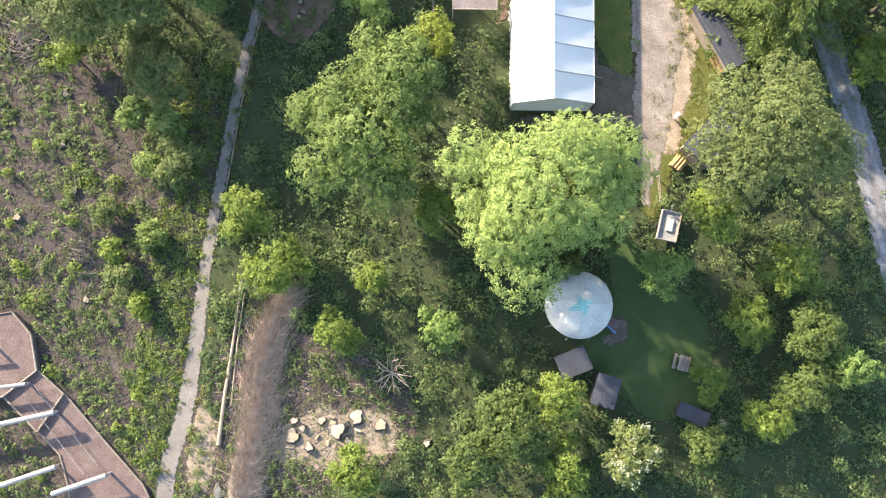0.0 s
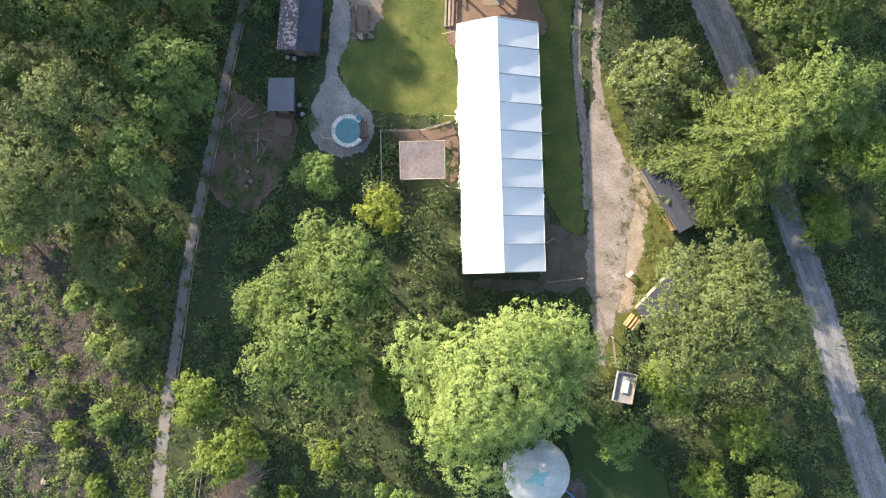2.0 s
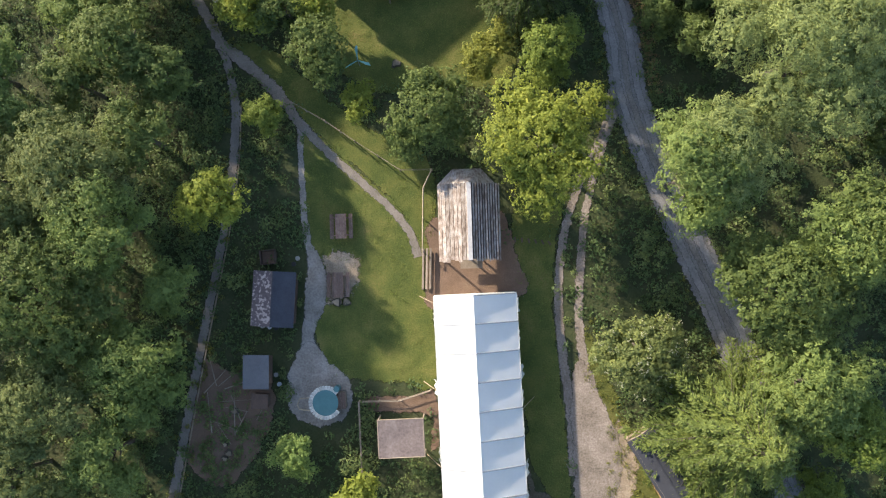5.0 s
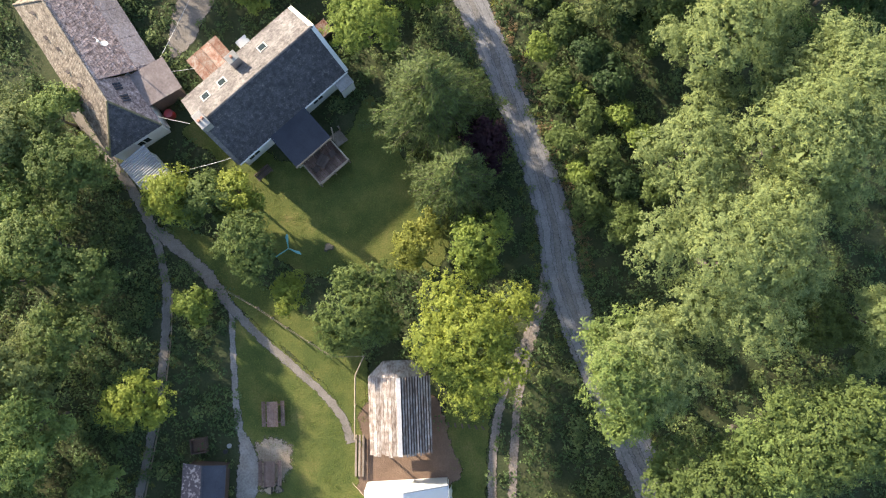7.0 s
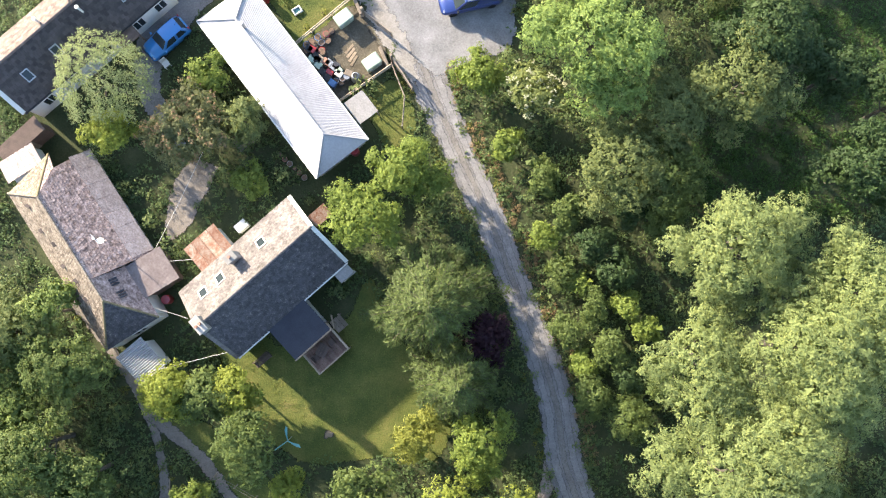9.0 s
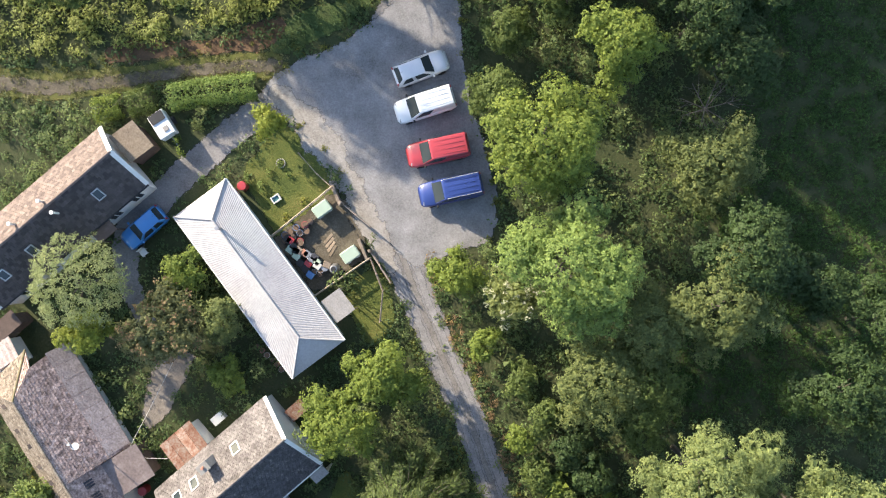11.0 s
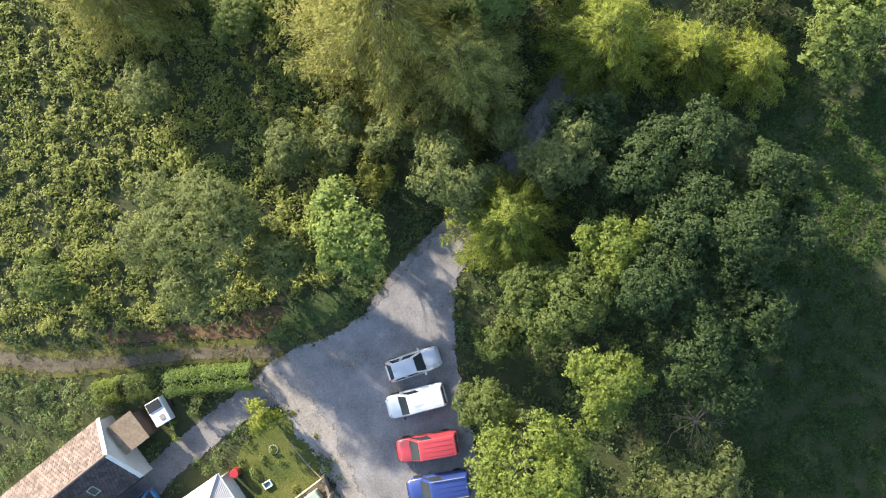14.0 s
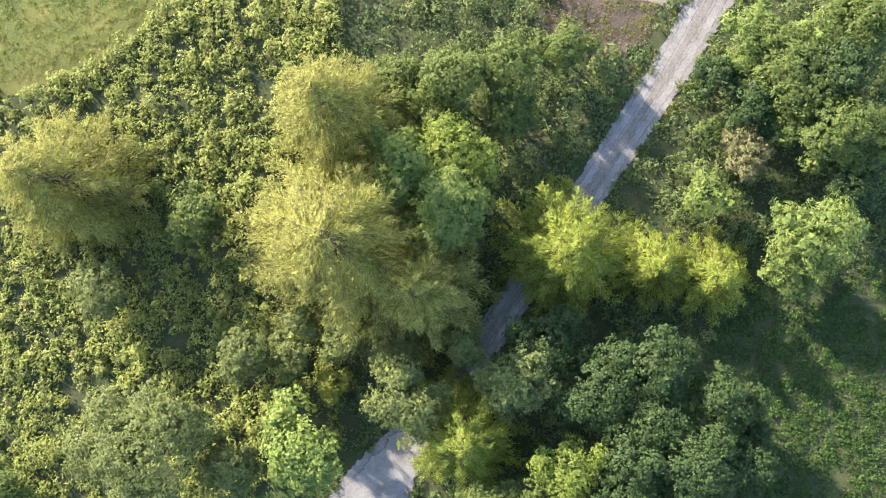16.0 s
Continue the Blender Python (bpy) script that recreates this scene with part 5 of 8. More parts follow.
def car(name, x, y, turn, L, W, H, body_paint, label, van=False, waist=0.92, nose=0.78):
    """A road vehicle that looks along its own +x."""
    hold = thing(name, (x, y, 0.05, 0, 0, turn), label, "van" if van else "car", "parked vehicles")
    h, w = L / 2, W / 2
    secs = []
    for fx, fw, zt, zb in ((-1.0, 0.8, waist - 0.16, 0.42), (-0.97, 0.9, waist - 0.04, 0.32), (-0.8, 0.99, waist, 0.26), (-0.3, 1.0, waist, 0.24), (0.3, 1.0, waist, 0.24), (0.5, 0.99, waist - 0.04, 0.24), (0.8, 0.95, nose + 0.04, 0.26), (0.93, 0.86, nose - 0.06, 0.3), (1.0, 0.62, nose - 0.2, 0.42)):
        q = w * fw
        secs.append([(fx * h, s * k * q, z) for s, k, z in ((-1, 0.94, zb), (-1, 1.0, zb + 0.2), (-1, 0.98, zt - 0.1), (-1, 0.86, zt), (1, 0.86, zt), (1, 0.98, zt - 0.1), (1, 1.0, zb + 0.2), (1, 0.94, zb))])
    bm = loft(secs)
    for f in bm.faces:
        f.smooth = len(f.verts) == 4
    part("body", bm, body_paint, hold)
    if van:
        xr0, xf0, xr1, xf1 = -0.97 * h, 0.56 * h, -0.93 * h, 0.22 * h
    else:
        xr0, xf0, xr1, xf1 = -0.94 * h, 0.42 * h, -0.74 * h, 0.06 * h
    wb, wt = w * 0.9, w * (0.8 if van else 0.7)
    base = [(xr0, -wb, waist - 0.03), (xf0, -wb, waist - 0.05), (xf0, wb, waist - 0.05), (xr0, wb, waist - 0.03)]
    top = [(xr1, -wt, H - 0.03), (xf1, -wt, H), (xf1, wt, H), (xr1, wt, H - 0.03)]
    bm = bmesh.new()
    b = [bm.verts.new(p) for p in base]
    t = [bm.verts.new(p) for p in top]
    bm.faces.new(b[::-1]), bm.faces.new(t)
    for i in range(4):
        bm.faces.new((b[i - 1], b[i], t[i], t[i - 1]))
    bmesh.ops.bevel(bm, geom=bm.edges[:], offset=0.09, segments=2, affect="EDGES", profile=0.6)
    for f in bm.faces:
        f.smooth = True
    part("cabin", bm, body_paint, hold)
    part("windscreen", plate(base[1], base[2], top[2], top[1], 0.13, 0.016), M_GLASS, hold)
    part("rear_window", plate(base[3], base[0], top[0], top[3], 0.2, 0.016), M_GLASS, hold)
    for s in (0, 1):
        lo0, lo1, up0, up1 = (Vector(q) for q in ((base[0], base[1], top[0], top[1]) if not s else (base[3], base[2], top[3], top[2])))
        spans = ((0.58, 0.94),) if van else ((0.08, 0.42), (0.48, 0.92))
        for u0, u1 in spans:
            q = [lo0.lerp(lo1, u0), lo0.lerp(lo1, u1), up0.lerp(up1, u1), up0.lerp(up1, u0)]
            part("side_window", plate(*(q if not s else q[::-1]), grow=0.12, lift=0.014), M_GLASS, hold)
        side = -1 if not s else 1
        part("mirror", box(0.14, 0.2, 0.14, xf0 - 0.18, side * (w + 0.08), waist, 0.03), body_paint if not van else M_BLACK, hold)
        part("headlight", box(0.3, 0.3, 0.12, 0.86 * h, side * w * 0.66, nose - 0.15, 0.04, side * -14), M_METAL, hold, "clear headlight")
        part("tail_light", box(0.1, 0.16, 0.4, -0.97 * h, side * w * 0.76, waist - 0.3, 0.02), P_RED2, hold, "red tail light")
    for fx in (-0.62, 0.64):
        for s in (-1, 1):
            wheel = part("wheel", rod((0, s * 0.09, 0), (0, -s * 0.09, 0), 0.2, sides=14), M_METAL, hold)
            wheel.location = (fx * h, s * (w - 0.1), 0.3)
            part("tyre", rod((0, -0.1, 0), (0, 0.1, 0), 0.3, sides=18), M_RUBBER, wheel)
    part("bumper", box(0.16, W * 0.78, 0.2, 0.95 * h, 0, 0.36, 0.05), M_BLACK if van else body_paint, hold)
    part("wiper", rod((xf0 - 0.02, -0.4, waist), (xf0 - 0.1, 0.35, waist + 0.1), 0.012, sides=4), M_BLACK, hold)
    if van:
        for k in range(4):
            part("roof_rib", box((xf1 - xr1) * 0.8, 0.04, 0.02, (xf1 + xr1) / 2, (k - 1.5) * wt * 0.45, H - 0.012), body_paint, hold)
    else:
        part("roof_aerial", rod((xr1 + 0.2, 0, H - 0.02), (xr1 - 0.1, 0, H + 0.3), 0.01, sides=4), M_BLACK, hold)
    return hold


car("estate_car", 14.4, 89.65, 18.0, 4.1, 1.68, 1.42, P_SILVER, "silver estate car parked on the gravel")
car("van", 14.55, 86.95, 194.5, 4.45, 1.8, 1.8, P_WHITE, "small white panel van with a plain roof", True)
car("van", 15.35, 83.6, 189.5, 4.6, 1.85, 1.85, P_RED, "faded red panel van under overhanging branches", True)
blue_van = car("van", 16.15, 80.7, 189.5, 4.7, 1.85, 1.9, P_BLUE, "deep blue van with a roof rack", True)
for s in (-1, 1):
    part("roof_rail", rod((-2.1, s * 0.7, 1.97), (0.4, s * 0.7, 1.97), 0.025), M_METAL, blue_van)
    for q in (-1.8, 0.1):
        part("rail_foot", rod((q, s * 0.7, 1.86), (q, s * 0.7, 1.97), 0.02), M_METAL, blue_van)
car("hatchback", -6.3, 79.0, 218.0, 3.6, 1.6, 1.45, P_SKYBLUE, "bright blue small hatchback beside the white house")


def pickup():
    hold = thing("trailer", (-4.5, 86.35, 0.03, 0, 0, -60.0), "small white box trailer with dark rack between hedge and outhouse", "trailer")
    part("box_body", box(1.9, 1.25, 0.9, 0, 0, 0.45, 0.04), P_WHITE, hold)
    part("roof_rack", box(0.7, 1.1, 0.06, -0.55, 0, 1.37), M_BLACK, hold)
    part("roof_hatch", box(0.4, 0.4, 0.06, 0.45, 0.15, 1.36, 0.02), M_GREYROOF, hold)
    part("drawbar", rod((0.95, 0, 0.42), (1.7, 0, 0.4), 0.05), M_METAL, hold)
    for s in (-1, 1):
        part("wheel", rod((-0.1, s * 0.66, 0.3), (-0.1, s * 0.84, 0.3), 0.3, sides=16), M_RUBBER, hold)


pickup()


# ---- sheds, tents and camp things ----
def shed(x, y, turn, lx, ly, h, label, roof_mat=None, wall_mat=None, gable=0.35, name="shed", over=0.18, group="", west_mat=None):
    """A timber shed of upright boards; its ridge runs along y, or, with gable 0, a lean-to roof."""
    hold = thing(name, (x, y, 0, 0, 0, turn), label, "shed", group)
    wm, rm = wall_mat or M_DARKWOOD, roof_mat or M_FELT
    for s in (-1, 1):
        part("side_wall", box(0.06, ly - 0.1, h, s * (lx / 2 - 0.05), 0, 0), wm, hold)
        part("end_wall", box(lx - 0.16, 0.06, h - 0.05, 0, s * (ly / 2 - 0.05), 0), wm, hold)
    a, b = lx / 2 + over, ly / 2 + over
    if gable:
        for s in (-1, 1):
            part("roof_half", slab([(s * a, -b, h - 0.05), (s * a, b, h - 0.05), (0, b, h + gable), (0, -b, h + gable)], 0.05), west_mat if west_mat and s < 0 else rm, hold)
        part("ridge_strip", box(0.16, 2 * b, 0.03, 0, 0, h + gable - 0.005), rm, hold)
    else:
        part("roof", slab([(-a, -b, h + 0.02), (-a, b, h + 0.02), (a, b, h + 0.25), (a, -b, h + 0.25)], 0.06), rm, hold)
    part("door", box(0.8, 0.05, h * 0.85, 0, -ly / 2 - 0.01, 0.05), M_WOOD, hold)
    return hold


shed(-5.65, 32.55, -6, 2.7, 3.6, 1.95, "dark timber shed with grey felt gable roof flaking on one slope", west_mat=M_FLAKEFELT)
shed(-7.15, 27.45, -3, 1.55, 2.05, 1.8, "small timber shed with smooth grey-blue felt roof", roof_mat=M_BLUEFELT, gable=0)
shed(-7.2, 25.25, -4, 1.15, 1.0, 0.95, "low dark timber log box beside the shed", roof_mat=M_DARKWOOD, gable=0, name="log_box", over=0.05)
cab = shed(20.95, 19.3, 28.5, 1.75, 5.0, 2.05, "long narrow cabin with grey felt roof and yellow timber front", wall_mat=M_WOOD, gable=0.2)
for i in range(7):
    part("yellow_board", box(0.05, 0.16, 0.9, -1.0, -2.3 + i * 0.22, 0.3), M_YELLOWWOOD, cab)
shed(20.5, 11.7, -46, 2.3, 4.2, 2.0, "grey-roofed cabin half hidden under a tree", wall_mat=M_WOOD, gable=0)
shed(9.9, -4.6, 22, 1.9, 1.4, 1.6, "small dark felt-roofed camp shed", gable=0, group="camp sheds")
shed(12.2, -6.6, -17, 1.35, 1.9, 1.6, "small dark felt-roofed camp shed with pale edge", gable=0, group="camp sheds")
shed(18.5, -8.3, -24, 1.85, 0.75, 1.2, "low dark shed at the edge of the glade", gable=0, group="camp sheds")
shed(-16.6, 71.9, 37.7, 3.4, 0.9, 1.9, "dark brown lean-to between two cottages", roof_mat=M_DARKWOOD, gable=0)


compost = thing("compost_box", (-6.2, 35.6, 0, 0, 0, 3), "open dark slatted timber compost box behind the shed", "box")
for k in range(4):
    for s in (-1, 1):
        part("slat", box(1.1, 0.04, 0.17, 0, s * 0.5, 0.04 + k * 0.21), M_DARKWOOD, compost)
        part("slat", box(0.04, 0.96, 0.17, s * 0.53, 0, 0.04 + k * 0.21), M_DARKWOOD, compost)
part("filling", box(1.0, 0.94, 0.35, 0, 0, 0.0, 0.05), M_CHIP, compost)
rng = random.Random(44)
for k in range(7):
    x, y = ((-4.1, 35.4), (-4.4, 35.0), (-6.4, 30.5), (-6.9, 30.6), (-5.9, 30.4), (-5.9, 26.3), (-6.1, 27.0))[k]
    bucket = thing("bucket", (x, y, 0, 0, 0, rng.uniform(0, 90)), "small bucket beside the shed", "bucket", "buckets by the sheds")
    part("body", drum(0.13, 0.26, sides=12, r2=0.16), (M_STONE, M_BLACK, M_METAL)[k % 3], bucket)
    part("rim", drum(0.17, 0.03, 0, 0, 0.26, sides=12), (M_STONE, M_BLACK, M_METAL)[k % 3], bucket)
edging = thing("path_edging", (0, 0, 0, 0, 0, 0), "pale timber boards along the edge of the footpath", "edging")
line = smooth_line(FOOTPATH[4:13], 2.0)
for (x0, y0, w0), (x1, y1, w1) in zip(line, line[1:]):
    d = Vector((x1 - x0, y1 - y0, 0))
    n = Vector((d.y, -d.x, 0)).normalized()
    m = Vector((x0 + x1, y0 + y1, 0)) / 2 + n * ((w0 + w1) / 4 + 0.09)
    part("board", box(0.09, d.length - 0.03, 0.07, m.x, m.y, 0, turn=math.degrees(math.atan2(-d.x, d.y))), M_OLDCUT, edging)


def billet(parent, a, b, r, material=None):
    part("log", rod(a, b, r, r * 0.95, 10), material or M_WOOD, parent)
    d = (Vector(b) - Vector(a)).normalized() * 0.004
    for e, s in ((Vector(a), -1), (Vector(b), 1)):
        part("cut_face", rod(e, e + d * s, r * 0.92, r * 0.9, 10), M_PALEWOOD, parent)


stack = thing("log_stack", (18.1, 10.0, 0, 0, 0, 50), "stack of yellow split logs beside the cabin", "logs")
for i in range(4):
    billet(stack, (-0.5, i * 0.26 - 0.4, 0.14), (0.5, i * 0.26 - 0.4, 0.14), 0.12, M_YELLOWWOOD)
for i in range(3):
    billet(stack, (-0.5, i * 0.26 - 0.27, 0.36), (0.5, i * 0.26 - 0.27, 0.36), 0.12, M_YELLOWWOOD)
bin_box = thing("timber_bench", (18.0, 13.6, 0, 0, 0, 38), "small pale bench beside the gravel yard", "bench")
part("seat", box(0.55, 0.3, 0.06, 0, 0, 0.42), M_PALESTONE, bin_box)
for s in (-1, 1):
    part("leg", box(0.06, 0.26, 0.42, s * 0.22, 0, 0), M_PALESTONE, bin_box)


def trailer():
    hold = thing("trailer", (17.2, 5.3, 0, 0, 0, -13), "flat grey trailer with pale rim and a bag inside", "trailer")
    part("bed", box(1.35, 2.1, 0.08, 0, 0, 0.55), M_GREYROOF, hold)
    for sx, sy, x, y in ((1.45, 0.06, 0, 1.07), (1.45, 0.06, 0, -1.07), (0.06, 2.1, 0.7, 0), (0.06, 2.1, -0.7, 0)):
        part("side_board", box(sx, sy, 0.36, x, y, 0.45), M_GREYROOF if x <= 0 else M_WOOD, hold)
    part("bag", box(0.5, 0.95, 0.16, 0.05, 0.05, 0.62, 0.06), M_CANVAS, hold)
    for s in (-1, 1):
        part("wheel", rod((s * 0.72, -0.1, 0.26), (s * 0.88, -0.1, 0.26), 0.26, sides=16), M_RUBBER, hold)
    part("drawbar", rod((0, 1.07, 0.45), (0, 2.0, 0.4), 0.04), M_METAL, hold)


trailer()


def round_tent():
    """A round canvas tent with radial seams and a teal crown cover."""
    hold = thing("round_tent", (10.4, -0.5, 0, 0, 0, 0), "round grey-white canvas yurt with teal crown cover", "tent")
    n, R, E, T = 32, 2.32, 1.6, 2.75
    bm = bmesh.new()
    rings = []
    for k, (r, z) in enumerate(((R + 0.1, E - 0.14), (R + 0.06, E), (1.7, E + 0.36), (1.0, E + 0.78), (0.35, T), (0.05, T + 0.04))):
        rings.append([bm.verts.new((math.cos(i * 2 * math.pi / n) * r, math.sin(i * 2 * math.pi / n) * r, z + (0.018 if i % 4 == 0 else -0.012) * (1 if 0 < k < 5 else 0))) for i in range(n)])
    for a, b in zip(rings, rings[1:]):
        for i in range(n):
            bm.faces.new((a[i - 1], a[i], b[i], b[i - 1])).smooth = True
    bm.faces.new(rings[-1])
    part("canvas_roof", bm, M_CANVAS, hold)
    part("side_wall", drum(R, E, 0, 0, 0, sides=n), M_CANVAS, hold)
    def roof_z(r):
        return float(np.interp(r, [0.05, 0.35, 1.0, 1.7, R + 0.06], [T + 0.04, T, E + 0.78, E + 0.36, E]))

    bm = bmesh.new()
    c = bm.verts.new((0, 0, roof_z(0) + 0.05))
    radii = (0.95, 0.42, 0.85, 0.45, 1.15, 0.42, 0.8, 0.4)
    rings = []
    for q in (0.33, 0.66, 1.0):
        rings.append([bm.verts.new((math.cos(k * math.pi / 4 + 0.35) * r * q, math.sin(k * math.pi / 4 + 0.35) * r * q, roof_z(r * q) + 0.05)) for k, r in enumerate(radii)])
    for k in range(8):
        bm.faces.new((c, rings[0][k - 1], rings[0][k]))
        for p, q in zip(rings, rings[1:]):
            bm.faces.new((p[k - 1], q[k - 1], q[k], p[k]))
    part("crown_cover", bm, M_TEAL, hold, "faded teal canvas crown cover")
    for a in (0.05, 1.45, 2.75, 4.6, 5.5):
        pts = [(math.cos(a) * r, math.sin(a) * r, roof_z(r) + 0.02) for r in (0.3, 1.0, 1.7, R + 0.04)]
        for p, q in zip(pts, pts[1:]):
            part("roof_seam", rod(p, q, 0.03, sides=5), M_PALESTONE, hold)
    part("door_mat", box(0.9, 0.75, 0.05, 2.75, -1.35, 0.0, 0.01, -28), M_BARKCHIP, hold)
    part("door_flap", box(0.12, 0.9, 0.06, 2.45, -1.75, 0.6, 0.01, 48), P_BLUEPL, hold, "blue rolled door flap")
    for i in range(10):
        a = i * 0.628
        part("guy_rope", rod((math.cos(a) * 2.4, math.sin(a) * 2.4, 1.5), (math.cos(a) * 2.75, math.sin(a) * 2.75, 0.0), 0.012, sides=4), M_PALESTONE, hold)


round_tent()


def picnic_table(x, y, turn, label, wood):
    hold = thing("picnic_table", (x, y, 0, 0, 0, turn), label, "table", "picnic tables")
    for i in range(5):
        part("top_plank", box(0.15, 1.8, 0.04, -0.32 + i * 0.16, 0, 0.72), wood, hold)
    for s in (-1, 1):
        for k in (0, 1):
            part("bench_plank", box(0.13, 1.8, 0.04, s * (0.62 + k * 0.145), 0, 0.43), wood, hold)
        part("cross_beam", box(1.5, 0.07, 0.1, 0, s * 0.65, 0.33), wood, hold)
        for q in (-1, 1):
            part("leg", rod((q * 0.5, s * 0.62, 0), (q * 0.22, s * 0.62, 0.72), 0.045, sides=6), wood, hold)
    return hold


picnic_table(-0.75, 37.55, -1, "weathered reddish brown timber picnic table on the lawn", M_REDWOOD)
picnic_table(-1.2, 33.3, -3, "weathered reddish brown timber picnic table on worn ground", M_REDWOOD)
picnic_table(18.0, -4.7, -15, "small grey timber picnic table in the glade", M_WOOD).scale = (0.72, 0.62, 0.95)
bare = sheet("worn_patch", [(-2.2, 35.4), (-1.4, 35.9), (-0.6, 36.0), (0.4, 35.1), (0.3, 33.9), (0.0, 32.6), (-0.9, 31.8), (-2.1, 32.1)], 0.024, M_SANDY, "worn pale bare ground round the picnic table", 0.5, fringe=1.0)


def hot_tub():
    hold = thing("hot_tub", (-2.5, 24.85, 0.03, 0, 0, 0), "round wood-fired hot tub with teal cover and stone rim", "hot tub")
    part("tub_wall", drum(1.0, 0.75, sides=32), M_DARKWOOD, hold)
    part("cover", drum(0.93, 0.06, 0, 0, 0.74, sides=32, bevel=0.02), M_POOL, hold, "teal cover")
    for i in range(26):
        a = math.radians(40 + i * 280 / 25)
        part("rim_stone", box(0.3, 0.19, 0.12, math.cos(a) * 1.08, math.sin(a) * 1.08, 0.7, 0.03, math.degrees(a)), M_PALESTONE, hold)
    part("step_box", box(0.5, 1.2, 0.7, 1.2, 0.1, 0, 0.02), M_WOOD, hold)
    for i in range(3):
        part("step_plank", box(0.15, 1.2, 0.03, 1.03 + i * 0.17, 0.1, 0.705), M_DARKWOOD, hold)
    part("stove", drum(0.22, 0.85, 0.85, 0.95, 0, sides=16), M_POOL, hold)
    for a, b in (((-1.1, 0.4), (-1.9, 0.35)), ((-1.9, 0.35), (-2.1, -0.05)), ((-2.1, -0.05), (-1.95, -0.4)), ((-1.95, -0.4), (-1.1, -0.55))):
        part("hand_rail", rod((*a, 0.55), (*b, 0.55), 0.045), M_PALEWOOD, hold)
        part("rail_post", rod((*b, 0), (*b, 0.55), 0.04), M_PALEWOOD, hold)


hot_tub()


def tarp_canopy():
    hold = thing("canopy", (2.93, 22.3, 0, 0, 0, -0.5), "brown-grey tarpaulin canopy on timber posts", "canopy")
    n = 10
    bm = bmesh.new()
    g = [[bm.verts.new((-1.65 + 3.3 * i / n, -1.35 + 2.7 * j / n, 2.15 + 0.12 * j / n - 0.06 * math.sin(math.pi * i / n) * math.sin(math.pi * j / n) + 0.02 * wander(i, j, 0.7, 4))) for j in range(n + 1)] for i in range(n + 1)]
    for i in range(n):
        for j in range(n):
            bm.faces.new((g[i][j], g[i + 1][j], g[i + 1][j + 1], g[i][j + 1])).smooth = True
    part("tarpaulin", bm, M_TARP, hold)
    for x in (-1.6, 1.6):
        for y in (-1.3, 1.3):
            part("post", rod((x, y, 0), (x, y, 2.2), 0.05), M_WOOD, hold)
        part("rail", rod((x, -1.3, 2.13), (x, 1.3, 2.24), 0.045), M_WOOD, hold)
    for y, z in ((-1.35, 2.13), (1.35, 2.25)):
        part("edge_pole", rod((-1.65, y, z), (1.65, y, z), 0.035), M_PALEWOOD, hold)


tarp_canopy()


def fence(name, points, label, height=1.1, rails=(0.45, 0.95), gap=1.7, wood=None, category="fence", post=0.05, rail=0.035):
    """Posts and rails along a line."""
    pts = [Vector((*p, 0)) for p in points]
    hold = thing(name, (pts[0].x, pts[0].y, 0, 0, 0, 0), label, category)
    o = pts[0]
    wood = wood or M_WOOD
    for a, b in zip(pts, pts[1:]):
        n = max(1, round((b - a).length / gap))
        for i in range(n + (b == pts[-1])):
            p = a.lerp(b, i / n) - o
            part("post", rod(p, p + Vector((0, 0, height)), post, sides=6), wood, hold)
        for z in rails:
            part("rail", rod(a - o + Vector((0, 0, z)), b - o + Vector((0, 0, z)), rail, sides=6), wood, hold)
    return hold


fence("fence", [(-0.15, 18.5), (-0.1, 24.8), (2.8, 24.7), (5.1, 25.3)], "low timber rail fence round the canopy corner", 0.95, wood=M_WOOD)
fence("fence", [(-4.3, 47.1), (-1.5, 45.3), (0.6, 43.7), (3.8, 41.4), (6.1, 41.3)], "post and wire fence along the slope", 1.05, rails=(0.5, 1.0), rail=0.014)
fence("fence", [(6.1, 41.3), (5.4, 40), (5.25, 37.8), (5.1, 35.4)], "pale timber handrail beside the shelter", 0.95, rails=(0.9,), wood=M_PALEWOOD, rail=0.05)
fence("fence", [(2.8, 77.8), (7.5, 81.3)], "pale timber rail fence of the walled garden", 0.95, rails=(0.5, 0.92), wood=M_PALEWOOD, rail=0.055)
fence("fence", [(7.5, 81.3), (6.5, 82.3), (5.2, 83.9)], "broken pale timber rail beside the car park", 0.85, rails=(0.8,), wood=M_PALEWOOD)
fence("fence", [(5.8, 73.4), (10.1, 76.05)], "pale timber rail fence of the bin yard", 0.95, rails=(0.5, 0.92), wood=M_PALEWOOD, rail=0.055)
fence("fence", [(10.1, 76.05), (10.9, 73.6), (10.6, 71.4)], "thin timber fence on the verge", 1.3, rails=(0.5, 0.85, 1.2), rail=0.03)
fence("fence", [(12.0, 13.2), (14.4, 13.4)], "short timber rail at the end of the marquee", 0.9, rails=(0.45, 0.85))
fence("fence", [(16.5, 9.0), (16.6, 7.1)], "short timber rail beside the trailer", 0.9, rails=(0.5, 0.85))


def gate(x, y, turn, label):
    hold = thing("field_gate", (x, y, 0, 0, 0, turn), label, "gate", "field gates")
    for z in (0.2, 0.42, 0.64, 0.9, 1.2):
        part("bar", box(2.6, 0.05, 0.09, 1.3, 0, z), M_WOOD, hold)
    for q in (0.03, 1.3, 2.57):
        part("upright", box(0.09, 0.07, 1.15, q, 0, 0.15), M_WOOD, hold)
    part("brace", rod((0.05, 0.04, 0.2), (1.3, 0.04, 1.2), 0.035, sides=6), M_WOOD, hold)
    part("gate_post", box(0.2, 0.2, 1.6, -0.16, 0, 0, 0.02), M_WOOD, hold)


